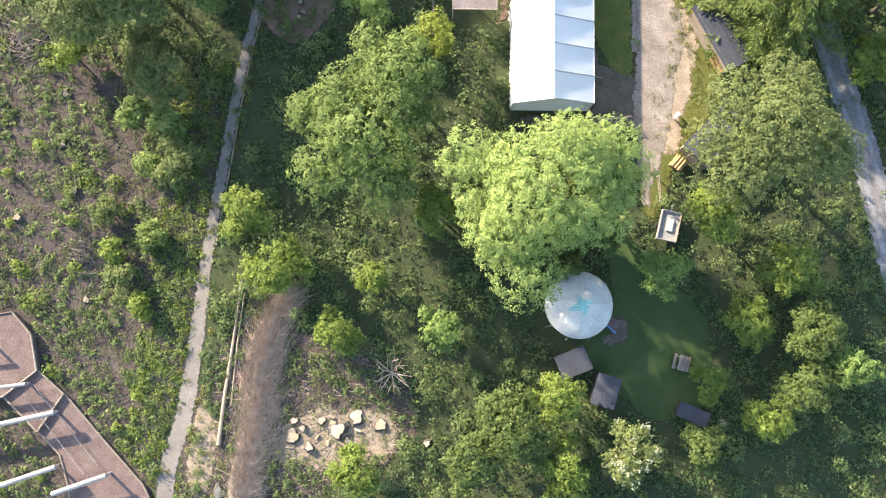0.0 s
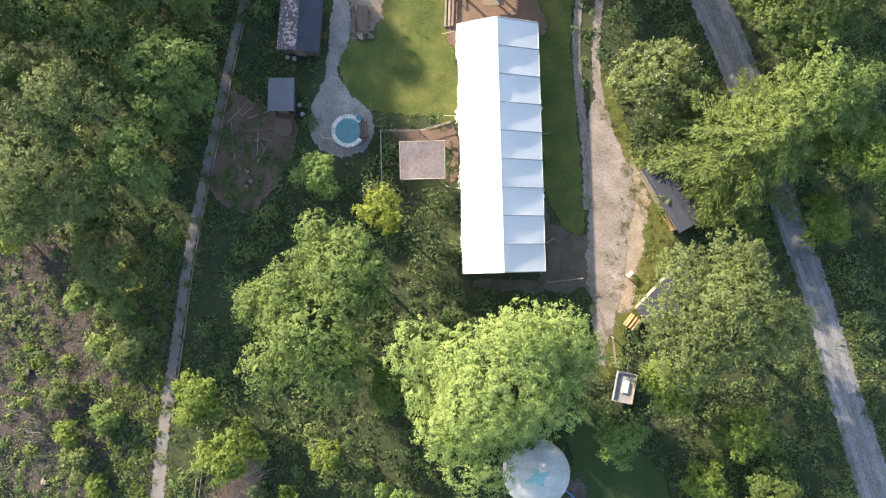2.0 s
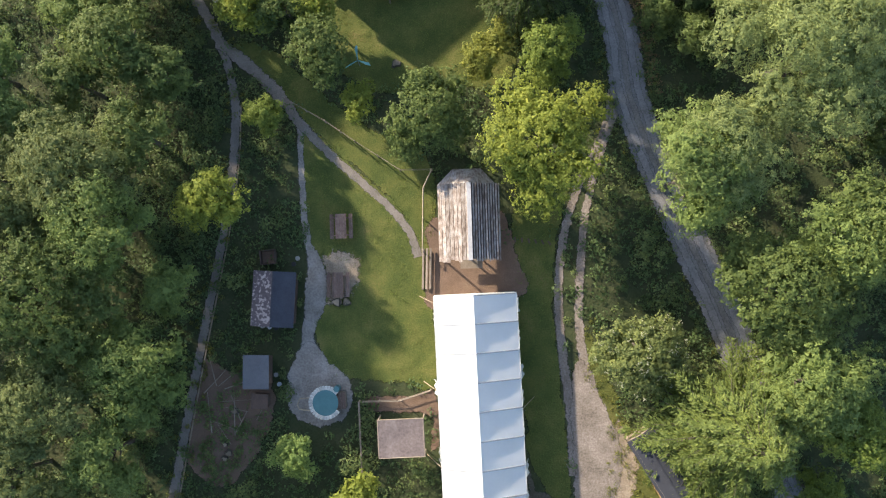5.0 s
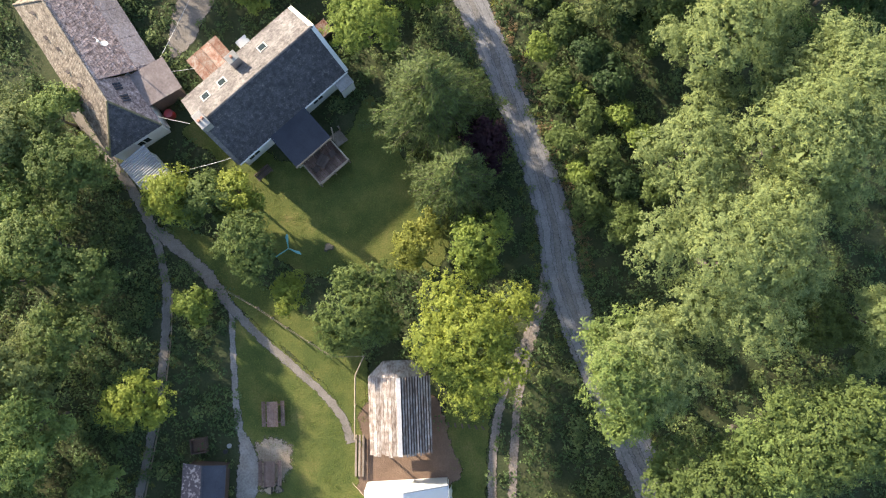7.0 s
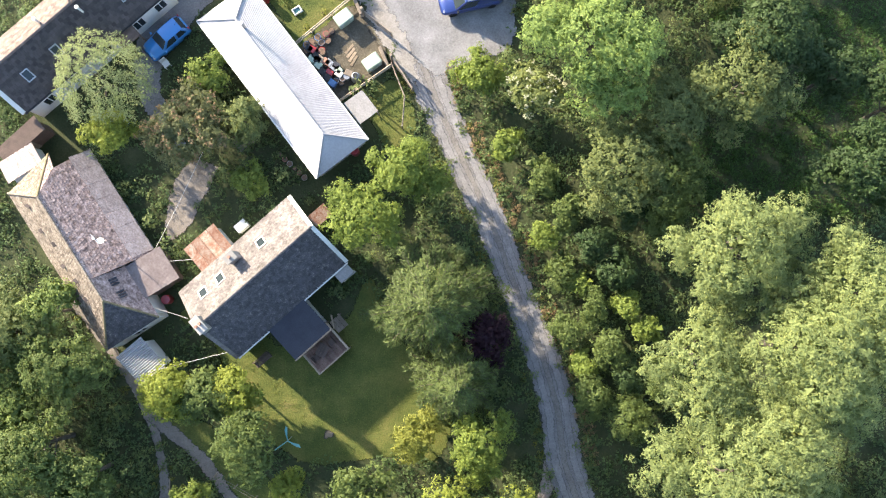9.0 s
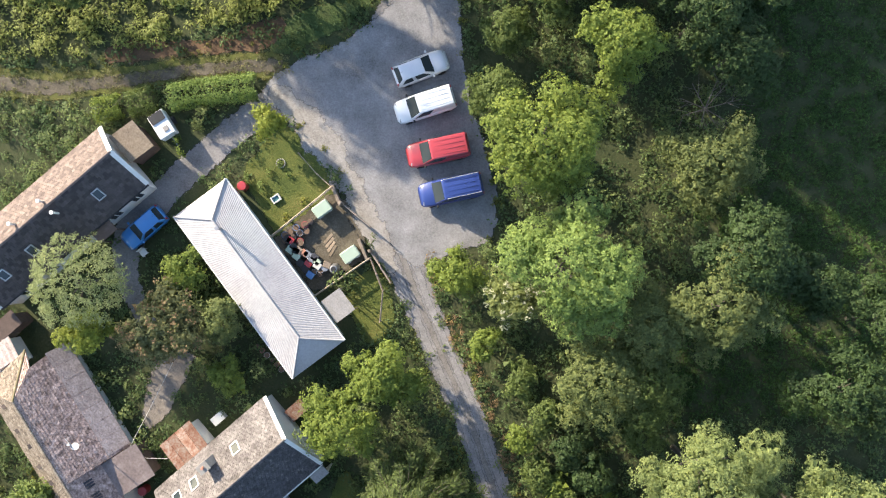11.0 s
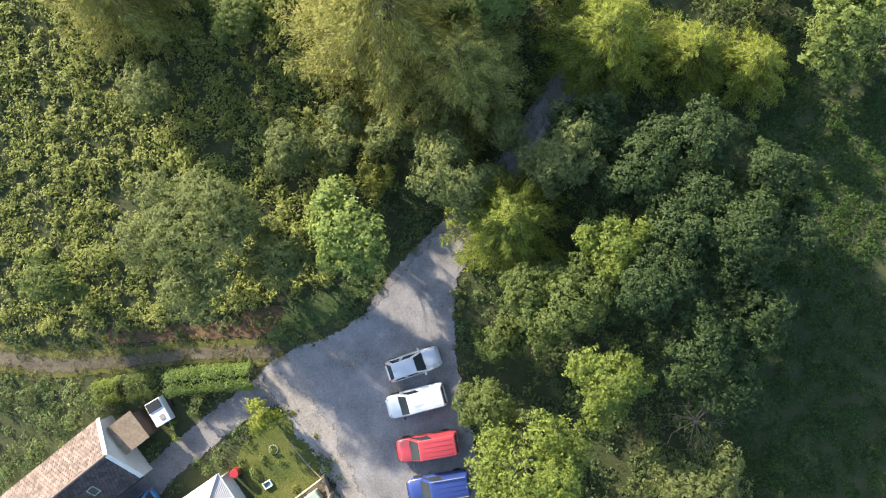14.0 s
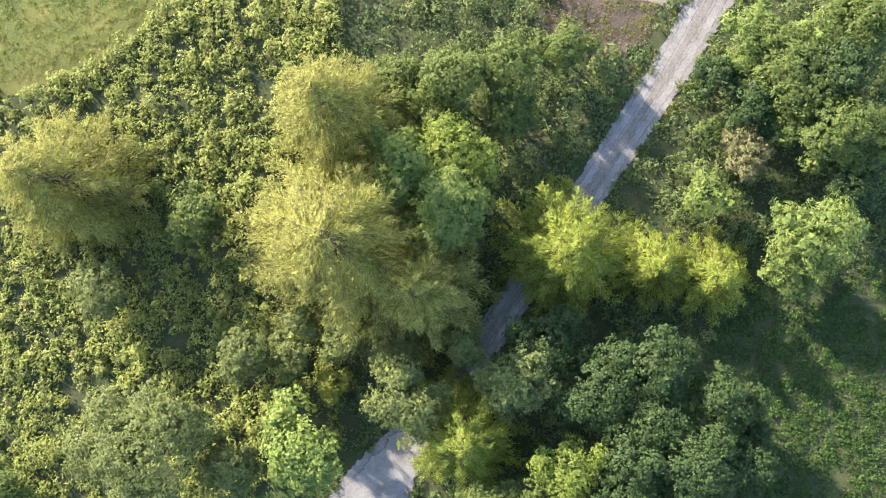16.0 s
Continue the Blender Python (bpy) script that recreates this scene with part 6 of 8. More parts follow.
gate(8.3, 80.0, -42, "open timber five-bar gate beside the bin yard")
gate(10.2, 76.4, -60, "open timber five-bar gate beside the lane")


def sleeper_wall(x, y, turn, length, label):
    hold = thing("sleeper_wall", (x, y, 0, 0, 0, turn), label, "wall")
    for k in range(3):
        part("sleeper", box(length, 0.24, 0.24, 0.02 * (k % 2), 0, k * 0.25, 0.02), M_WOOD, hold)


sleeper_wall(7.8, 80.7, -70, 1.6, "stacked pale timber sleepers beside the gate")
sleeper_wall(9.55, 76.7, -70, 1.6, "stacked pale timber sleepers beside the gate")
for i in range(3):
    step = tagged(part("timber_step", box(0.16, 3.0, 0.14, 5.05 + i * 0.27, 34.1, 0.02 + i * 0.1, 0.02, -4), M_WOOD), "long timber step edging beside the shelter", "step", "timber steps")
for i in range(6):
    stone = tagged(part("stepping_stone", box(0.13, 0.36, 0.06, 11.9 + i * 0.5, 35.9 - i * 0.08, 0.0, 0.02, i * 7), M_DARKWOOD), "small dark timber stepping block in the grass", "stone", "stepping stones")


# ---- bin yard and garden clutter ----
sheet("yard", [(5.3, 74.2), (3.6, 77.4), (5.4, 78.9), (7.2, 80.4), (8.4, 80.4), (9.6, 78), (9.6, 76.4), (7.4, 74.8)], 0.033, M_TRACK, "trodden gravelly bin yard behind the hall", 0.1)


def tub_pot(x, y, r, h, material, label, leaf=None):
    hold = thing("bin" if h > 0.5 else "plant_pot", (x, y, 0.03, 0, 0, random.Random(int(x * 100)).uniform(0, 90)), label, "bin" if h > 0.5 else "pot", "bins and pots in the yard")
    part("body", drum(r * 0.82, h, r2=r, sides=14), material, hold)
    part("rim", drum(r * 1.06, 0.05, 0, 0, h - 0.02, sides=14), material, hold)
    part("lid" if h > 0.5 else "soil", drum(r * 0.92, 0.02, 0, 0, h + 0.015, sides=14), material if h > 0.5 else M_CHIP, hold)


POTS = [(4.3, 78.2, M_BLACK), (4.75, 78.5, P_BLUEPL), (4.5, 77.8, M_BLACK), (5.0, 78.1, M_METAL), (5.4, 78.7, P_RED), (5.0, 77.5, P_RED2), (5.5, 78.2, M_BLACK), (3.9, 78.0, P_BLUEPL), (5.8, 78.9, M_BLACK)]
for x, y, k in POTS:
    tub_pot(x, y, 0.24, 0.42, k, "round plastic tub among bins", None)


for k in range(6):
    tub_pot(1.5 + k * 0.34, 70.0 - k * 0.36, 0.15 + 0.03 * (k % 3), 0.3, (M_BLACK, P_ORANGE, M_STONE)[k % 3], "small plant pot along the hall wall", None)


def wheelie(x, y, turn, material, label):
    hold = thing("crate", (x, y, 0.03, 0, 0, turn), label, "crate", "crates in the yard")
    part("body", box(0.5, 0.42, 0.55, 0, 0, 0, 0.03), material, hold)
    part("lid", box(0.56, 0.48, 0.08, 0, 0, 0.54, 0.03), material, hold)
    part("handle", box(0.4, 0.05, 0.05, 0, 0.25, 0.5), M_BLACK, hold)


for x, y, k in ((4.25, 76.9, P_GREENBOX), (4.7, 76.4, P_GREENBOX), (5.3, 76.6, P_ORANGE), (5.75, 76.1, M_METAL), (6.2, 75.65, M_PALESTONE), (4.95, 75.9, M_BLACK), (5.3, 75.45, M_BLACK), (5.65, 75.0, P_BLUEPL)):
    wheelie(x, y, -38, k, "lidded plastic storage crate beside the hall wall")
rng = random.Random(61)
for k in range(20):
    u, v = rng.uniform(0, 1), rng.uniform(0, 1)
    x, y = 3.55 + 2.9 * u + 0.95 * v, 77.75 - 3.2 * u + 0.62 * v
    tone_of = rng.choice((M_BLACK, M_BLACK, M_BLACK, M_FELT, P_RED2, M_METAL, P_GREENBOX, M_WOOD))
    if k % 2:
        tub_pot(x, y, rng.uniform(0.17, 0.26), rng.uniform(0.3, 0.55), tone_of, "round plastic tub among bins", None)
    else:
        wheelie(x, y, -38 + rng.uniform(-14, 14), tone_of, "lidded plastic storage crate beside the hall wall")
for x, y, t in ((6.75, 79.75, 34), (8.65, 76.35, 32)):
    hold = thing("storage_box", (x, y, 0.03, 0, 0, t), "large pale green plastic storage box with domed lid", "box", "green storage boxes")
    part("body", box(1.25, 0.85, 0.75, 0, 0, 0, 0.06), P_GREENBOX, hold)
    part("lid", box(1.32, 0.92, 0.18, 0, 0, 0.74, 0.07), P_GREENBOX, hold)
    for s in (-1, 1):
        part("handle", box(0.24, 0.06, 0.06, s * 0.4, -0.48, 0.7), M_PALESTONE, hold)
for k in range(4):
    pal = tagged(part("pallet_board", box(0.9, 0.2, 0.05, 7.0 + k * 0.1, 77.6 - k * 0.3, 0.035, 0.01, 45 + 4 * k), M_OLDCUT), "loose dull board on the yard floor", "board", "loose boards")
mixer = thing("cement_mixer", (7.4, 75.35, 0.03, 0, 0, 20), "grey drum cement mixer by the rail", "mixer")
part("drum", drum(0.42, 0.7, 0, 0, 0.2, 0.26, 18, 0.04), M_METAL, mixer)
part("mouth", drum(0.2, 0.02, 0, 0, 0.9, sides=16), M_BLACK, mixer)
part("stand", box(0.7, 0.6, 0.2, 0, 0, 0), M_BLACK, mixer)
awn = thing("awning", (7.75, 72.75, 0, 0, 0, -56), "beige canvas awning on posts beside the hall", "awning")
part("cover", slab([(-0.95, -0.8, 2.05), (0.95, -0.8, 2.05), (0.95, 0.85, 1.95), (-0.95, 0.85, 1.95)], 0.04), M_GREYROOF, awn)
for x in (-0.9, 0.9):
    for y in (-0.75, 0.8):
        part("post", rod((x, y, 0), (x, y, 1.98), 0.04), M_WOOD, awn)
ring = thing("stone_ring", (3.75, 83.3, 0.02, 0, 0, 0), "small ring of grey stones on the lawn", "stone ring")
for i in range(12):
    a = i * math.pi / 6
    part("stone", box(0.09, 0.13, 0.07, math.cos(a) * 0.32, math.sin(a) * 0.32, 0, 0.02, math.degrees(a)), M_STONE, ring)
basin = thing("garden_basin", (3.3, 80.7, 0.02, 0, 0, 30), "small white rectangular basin on the lawn", "basin")
for sx, sy, x, y in ((0.7, 0.1, 0, 0.22), (0.7, 0.1, 0, -0.22), (0.1, 0.34, 0.3, 0), (0.1, 0.34, -0.3, 0)):
    part("rim", box(sx, sy, 0.2, x, y, 0, 0.02), M_WHITEWALL, basin)
part("water", box(0.5, 0.34, 0.1, 0, 0, 0.0), M_POOL, basin)
seat = thing("garden_chair", (-6.5, 77.2, 0.03, 0, 0, 35), "white plastic garden chair beside the drive", "chair")
part("seat", box(0.5, 0.48, 0.05, 0, 0, 0.42, 0.01), M_WHITEWALL, seat)
part("backrest", box(0.5, 0.05, 0.5, 0, 0.26, 0.45, 0.01), M_WHITEWALL, seat)
for sx in (-0.22, 0.22):
    for sy in (-0.2, 0.2):
        part("leg", box(0.05, 0.05, 0.42, sx, sy, 0), M_WHITEWALL, seat)
for x, y, z, lab in ((1.0, 81.7, 0.03, "round red barrel at the hall corner"), (-7.2, 59.9, 0.0, "round red barrel at the cottage corner"), (7.0, 69.9, 0.0, "round red barrel behind the hall")):
    b = thing("barrel", (x, y, z, 0, 0, 0), lab, "barrel", "red barrels")
    part("body", drum(0.34, 0.85, sides=18, bevel=0.03), P_RED2, b)
    part("lid", drum(0.3, 0.04, 0, 0, 0.84, sides=18), P_RED, b)


def dryer():
    hold = thing("rotary_dryer", (1.2, 49.4, 0, 0, 0, 12), "folded turquoise rotary clothes dryer on the lawn", "clothes dryer")
    part("pole", rod((0, 0, 0), (0, 0, 1.75), 0.03), M_METAL, hold)
    for i, a in enumerate((200, 320, 80)):
        e = (math.cos(radians(a)) * 1.05, math.sin(radians(a)) * 1.05, 1.75)
        part("arm", rod((0, 0, 1.5), e, 0.035), P_CYAN, hold)
        part("cloth", slab([(0, 0, 1.62), (e[0] * 0.8 - 0.12, e[1] * 0.8, 1.7), (e[0], e[1], 1.74), (e[0] * 0.8 + 0.12, e[1] * 0.8 + 0.1, 1.7)], 0.02), P_CYAN, hold)


dryer()
bench = thing("garden_bench", (-0.5, 55.1, 0, 0, 0, 38), "dark timber garden bench under the cottage wall", "bench")
for k in range(3):
    part("seat_slat", box(1.3, 0.13, 0.04, 0, -0.15 + k * 0.15, 0.42), M_DARKWOOD, bench)
part("backrest", box(1.3, 0.05, 0.42, 0, 0.27, 0.42), M_DARKWOOD, bench)
for s in (-1, 1):
    part("leg", box(0.06, 0.45, 0.42, s * 0.58, 0, 0), M_DARKWOOD, bench)
slide = thing("plastic_table", (-5.3, 53.3, 0, 0, 0, 20), "pale blue plastic garden table under a shrub", "table")
part("top", box(1.0, 0.9, 0.05, 0, 0, 0.68, 0.01), P_CYAN, slide)
for sx in (-0.42, 0.42):
    for sy in (-0.36, 0.36):
        part("leg", box(0.06, 0.06, 0.68, sx, sy, 0), P_CYAN, slide)
freezer = thing("chest_box", (-1.5, 64.9, 0, 0, 0, 38), "small white metal chest behind the cottage", "box")
part("body", box(0.9, 0.6, 0.75, 0, 0, 0, 0.03), M_WHITEWALL, freezer)
part("lid", box(0.94, 0.64, 0.07, 0, 0, 0.75, 0.02), M_WHITEWALL, freezer)
coop = thing("hutch", (4.3, 65.3, 0, 0, 0, 38), "red-brown timber hutch at the gable end", "hutch")
part("body", box(1.3, 0.75, 0.9, 0, 0, 0), M_DARKWOOD, coop)
part("roof", slab([(-0.75, -0.5, 0.92), (0.75, -0.5, 0.92), (0.75, 0.5, 1.12), (-0.75, 0.5, 1.12)], 0.04), M_RUST, coop)
tab = thing("timber_table", (-1.0, 71.0, 0, 0, 0, 35), "small weathered timber table in the garden", "table")
for k in range(4):
    part("plank", box(1.2, 0.2, 0.04, 0, -0.33 + k * 0.22, 0.7), M_WOOD, tab)
for sx in (-0.5, 0.5):
    for sy in (-0.3, 0.3):
        part("leg", box(0.07, 0.07, 0.7, sx, sy, 0), M_WOOD, tab)


def cable(a, b, sag, label):
    """A thin wire that hangs between two houses."""
    cu = bpy.data.curves.new("cable", "CURVE")
    cu.dimensions, cu.bevel_depth = "3D", 0.015
    sp = cu.splines.new("POLY")
    sp.points.add(12)
    for i in range(13):
        t = i / 12
        p = Vector(a).lerp(Vector(b), t) - Vector((0, 0, sag * 4 * t * (1 - t)))
        sp.points[i].co = (*p, 1)
    cu.materials.append(M_PALESTONE)
    tagged(new("overhead_cable", cu), label, "cable")


cable((-7.6, 59.4, 2.4), (-4.9, 58.5, 3.2), 0.2, "thin pale wire between the two cottages")
cable((-2.3, 56.0, 2.6), (-8.2, 54.9, 2.4), 0.25, "thin pale wire from cottage to lean-to roof")
cable((-7.6, 63.4, 1.6), (-3.6, 70.2, 2.2), 0.2, "thin pale wire over the cottage garden")
cable((-7.3, 62.6, 2.0), (-4.6, 62.6, 2.6), 0.1, "thin pale wire between cottage and lean-to")

# ---- logs, stumps and brush ----
long_log = thing("felled_trunk", (-14.9, -4.4, 0, 0, 0, 0), "long pale barkless felled trunk beside the path", "log")
bm = rod((0.8, 6.2, 0.14), (0.42, 3.0, 0.15), 0.06, 0.085, 10)
rod((0.42, 3.0, 0.15), (0.14, 0.8, 0.16), 0.085, 0.105, 10, bm)
rod((0.14, 0.8, 0.16), (-0.35, -2.6, 0.16), 0.105, 0.125, 10, bm)
rod((-0.35, -2.6, 0.16), (-0.75, -6.2, 0.18), 0.125, 0.145, 10, bm)
rod((0.95, 4.8, 0.1), (0.5, 1.2, 0.1), 0.04, 0.055, 8, bm)
rod((0.5, 1.2, 0.1), (0.1, -3.4, 0.1), 0.055, 0.07, 8, bm)
part("trunk", bm, M_PALEWOOD, long_log)
LOGS = [(-10.3, -10.0, 0.55), (-7.0, -9.6, 0.62), (-5.7, -8.6, 0.46), (-3.9, -9.2, 0.45), (-9.1, -10.8, 0.3), (-0.5, -10.5, 0.26), (-15.6, -14.0, 0.5), (-10.2, -8.9, 0.28), (-8.2, -8.9, 0.3), (-9.6, -9.4, 0.24), (-6.3, -10.3, 0.26), (21.1, -9.1, 0.4), (3.9, 49.4, 0.35), (-9.3, 24.5, 0.24), (-9.9, 21.5, 0.22), (-10.2, 21.1, 0.2), (-10.0, 22.2, 0.16),
        (-28.0, 18.6, 0.26), (-27.4, 15.2, 0.24), (-30.7, 5.9, 0.24), (-27.5, 11.4, 0.26), (-25.5, -0.1, 0.26), (-23.2, -1.7, 0.24), (-26.6, 8.0, 0.26), (-23.4, 3.4, 0.22), (-1.42, 32.05, 0.26), (-0.72, 32.0, 0.25)]
rng = random.Random(21)
for x, y, r in LOGS:
    h = rng.uniform(0.15, 0.35)
    hold = thing("tree_stump", (x, y, 0, rng.uniform(-14, 14), rng.uniform(-14, 14), rng.uniform(0, 360)), "cut tree stump with pale fresh face", "stump", "cut stumps")
    n = 16
    sx, sy, ph = rng.uniform(0.75, 1.25), rng.uniform(0.7, 1.1), rng.uniform(0, 6)
    ks = [rng.uniform(0.8, 1.06) * (1 + 0.16 * math.sin(3 * i * 6.283 / n + ph) + 0.1 * math.sin(5 * i * 6.283 / n + 2 * ph)) for i in range(n)]

    def ring_of(bm, grow, z, jag=0.0):
        return [bm.verts.new((math.cos(i * 6.283 / n) * r * sx * ks[i] * grow, math.sin(i * 6.283 / n) * r * sy * ks[i] * grow, z + jag * math.sin(2 * i + ph))) for i in range(n)]

    bm = bmesh.new()
    low, mid, top = ring_of(bm, 1.35, -0.06), ring_of(bm, 1.08, h * 0.5), ring_of(bm, 1.0, h, 0.01)
    for p, q in ((low, mid), (mid, top)):
        for i in range(n):
            bm.faces.new((p[i - 1], p[i], q[i], q[i - 1]))
    bm.faces.new(top)
    part("bark", bm, M_BARK, hold)
    bm = bmesh.new()
    rim = ring_of(bm, 0.93, h + 0.008, 0.01)
    core = bm.verts.new((0.1 * r, 0.05 * r, h + rng.uniform(0.0, 0.05)))
    for i in range(n):
        bm.faces.new((rim[i - 1], rim[i], core))
    part("cut_face", bm, M_OLDCUT if x < -20 or y > 15 else M_PALEWOOD, hold)
rng = random.Random(28)
for k in range(9):
    x, y = rng.uniform(-11.4, -3.6), rng.uniform(-11.2, -8.2)
    hold = thing("wood_slab", (x, y, rng.uniform(0.02, 0.08), rng.uniform(-12, 12), rng.uniform(-12, 12), rng.uniform(0, 360)), "split slab of pale fresh wood on the soil", "log", "split wood slabs")
    part("slab", box(rng.uniform(0.3, 0.9), rng.uniform(0.1, 0.22), rng.uniform(0.06, 0.14), 0, 0, 0, 0.03), rng.choice((M_PALEWOOD, M_OLDCUT, M_OLDCUT)), hold)


def sticks(name, n, spot, length, thick, material, label, seed, heading=None, lift=0.3):
    """Loose twigs in one mesh: spot(rng) gives a place."""
    rg = np.random.default_rng(seed)
    v, f = [], []
    for k in range(n):
        x, y, z = spot(rg)
        a = rg.uniform(0, math.pi) if heading is None else rg.normal(heading, 0.55)
        l = length * rg.uniform(0.5, 1.4)
        d = Vector((math.cos(a), math.sin(a), rg.normal(0, lift))).normalized()
        s = d.cross(Vector((0, 0, 1))).normalized() * thick * rg.uniform(0.6, 1.4)
        u = s.cross(d).normalized() * s.length
        p, q = Vector((x, y, z + 0.03)), Vector((x, y, z + 0.03)) + d * l
        q.z = max(q.z, 0.02)
        o = len(v)
        v += [p + s, p - s * 0.5 + u, p - s * 0.5 - u, q + s * 0.4, q - s * 0.2 + u * 0.4, q - s * 0.2 - u * 0.4]
        f += [(o, o + 1, o + 4, o + 3), (o + 1, o + 2, o + 5, o + 4), (o + 2, o, o + 3, o + 5)]
    return tagged(part(name, mesh_np(name, [tuple(p) for p in v], f), material), label, "brushwood", kind="stuff")


BRUSH = smooth_line([(-10.6, -0.2, 1.8), (-12.1, -2.8, 2.8), (-12.8, -6.2, 3.2), (-13.0, -9.8, 3.0), (-13.8, -14.2, 2.6)], 0.4)


def brush_spot(rg):
    x, y, w = BRUSH[rg.integers(0, len(BRUSH))]
    o = rg.normal(0, 0.3)
    return x + o * w * 0.8, y + rg.normal(0, 0.4), max(0.02, 0.6 * (1 - abs(o)) * rg.uniform(0.6, 1.0))


def clearing_spot(rg):
    while True:
        x, y = rg.uniform(-34, -17), rg.uniform(-18, 19)
        if inside(CLEARING, np.array([x]), np.array([y]))[0]:
            return x, y, 0.0


def log_spot(rg):
    return rg.uniform(-16.5, -2), rg.uniform(-14, -4), 0.0


mound = smooth_line([(-10.6, -0.2, 1.4), (-12.1, -2.8, 2.2), (-12.8, -6.2, 2.6), (-13.0, -9.8, 2.6), (-13.8, -14.2, 2.4), (-14.2, -17, 2)], 0.35)
v, f = [], []
for i, (x, y, w) in enumerate(mound):
    for k in range(13):
        s = k / 6 - 1
        o = s * w / 2 * (1 + 0.3 * wander(x, y, 0.8, k))
        v.append((x + o, y - 0.25 * o, 0.42 * (1 - s * s) ** 0.7 + 0.16 * wander(x + o, y, 2.2, 6.0) * (1 - s * s) + 0.01))
    if i:
        f += [((i - 1) * 13 + k, (i - 1) * 13 + k + 1, i * 13 + k + 1, i * 13 + k) for k in range(12)]
tagged(part("brush_mound", mesh_np("brush_mound", v, f), M_STRAWTWIG), "matted heap of dry brown brushwood", "brushwood", kind="stuff")
sticks("brush_pile", 6500, brush_spot, 1.1, 0.015, M_TWIG, "long heap of dry brown brushwood", 31, heading=1.2, lift=0.3)
sticks("twig_litter", 2600, clearing_spot, 0.9, 0.013, M_DEADTWIG, "dry twigs scattered over the cleared slope", 32, lift=0.08)
sticks("twig_litter", 900, log_spot, 0.8, 0.016, M_TWIG, "dry twigs round the cut stumps", 33, lift=0.1)
sticks("fallen_branches", 14, lambda rg: (rg.uniform(-11.5, -7.5), rg.uniform(22, 26.5), 0.1), 2.2, 0.04, M_WOOD, "pale fallen branches on bare soil", 34, lift=0.05)
sticks("twig_heap", 150, lambda rg: (rg.normal(-25.6, 0.5), rg.normal(3.0, 0.9), rg.uniform(0, 0.3)), 1.3, 0.02, M_DEADTWIG, "heap of grey dry twigs between the weeds", 36, lift=0.15)
sticks("twig_heap", 260, lambda rg: (rg.normal(-30.5, 0.9), rg.normal(19.5, 1.0), rg.uniform(0, 0.4)), 1.6, 0.02, M_TWIG, "heap of grey dry twigs on the slope", 35, lift=0.2)


def dead_tree(x, y, h, label, seed, wood=None):
    """A bare, branching dead shrub."""
    rg = random.Random(seed)
    hold = thing("dead_tree", (x, y, 0, 0, 0, 0), label, "dead tree")
    bm = rod((0, 0, -0.05), (0.1, 0.05, h * 0.4), 0.1, 0.07, 8)
    for k in range(9):
        a = k * 0.7 + rg.uniform(-0.2, 0.2)
        q = Vector((math.cos(a) * h * 0.45, math.sin(a) * h * 0.45, h * rg.uniform(0.5, 0.9)))
        rod((0.1, 0.05, h * 0.35), q, 0.045, 0.02, 6, bm)
        for j in range(5):
            e = q + Vector((rg.uniform(-1, 1), rg.uniform(-1, 1), rg.uniform(-0.1, 0.5))) * h * 0.3
            rod(q.lerp(Vector((0.1, 0.05, h * 0.35)), rg.uniform(0, 0.6)), e, 0.018, 0.006, 4, bm)
    part("branch_work", bm, wood or M_TWIG, hold)


dead_tree(-3.2, -5.4, 2.2, "bare grey dead shrub beside the clearing", 3)
dead_tree(34.4, 85.5, 4.4, "bare grey dead tree among the leafy crowns", 6, M_DEADTWIG)


def boardwalk():
    """Three bark-surfaced landings that step down the slope, timber-edged, under round grey beams."""
    hold = thing("ramp", (-28, -7, 0, 0, 0, 0), "brown bark-surfaced stepped ramp with timber edging and grey beams", "ramp")

    def at(p, z):
        return (p[0] + 28, p[1] + 7, z)

    landings = [
        ([(-34.5, -1.6), (-30.6, -1.0), (-29.2, -2.6), (-28.7, -5.2), (-31.1, -7.1), (-34.5, -6.6)], 0.55),
        ([(-31.1, -7.1), (-28.7, -5.2), (-26.8, -6.9), (-28.6, -9.6)], 0.37),
        ([(-28.6, -9.6), (-26.8, -6.9), (-24.0, -10.1), (-21.0, -13.4), (-19.4, -16.5), (-25.6, -18.5), (-26.4, -13.3), (-27.0, -11.3)], 0.19),
    ]
    for outline, z in landings:
        part("landing", slab([at(p, z) for p in outline], z + 0.05), M_BARKCHIP, hold)
        for p, q in zip(outline, outline[1:] + outline[:1]):
            part("edging", rod(at(p, z + 0.03), at(q, z + 0.03), 0.07, sides=6), M_DARKWOOD if p[0] < q[0] and p[1] < q[1] else M_WOOD, hold)
    for p, q in (((-29.6, -6.9), (-25.2, -12.6)), ((-28.9, -6.2), (-24.2, -12.0))):
        part("guide_wire", rod(at(p, 0.62), at(q, 0.45), 0.02, sides=5), M_GREYROOF, hold)
    for p, q, r in (((-34.0, -6.7), (-29.1, -6.1), 0.14), ((-34.5, -9.7), (-27.0, -8.1), 0.19), ((-34.5, -14.5), (-26.8, -11.9), 0.19), ((-27.0, -13.8), (-23.2, -12.5), 0.19), ((-34.5, -3.9), (-31.4, -3.6), 0.1)):
        part("beam", rod(at(p, 1.3), at(q, 1.3), r, r * 0.95, 12), M_GREYROOF, hold, "grey round timber beam")
        for t in (0.3, 0.96):
            c = Vector((*p, 0)).lerp(Vector((*q, 0)), t)
            part("beam_post", rod(at(c, 0), at(c, 1.3), 0.1), M_GREYROOF, hold)


boardwalk()


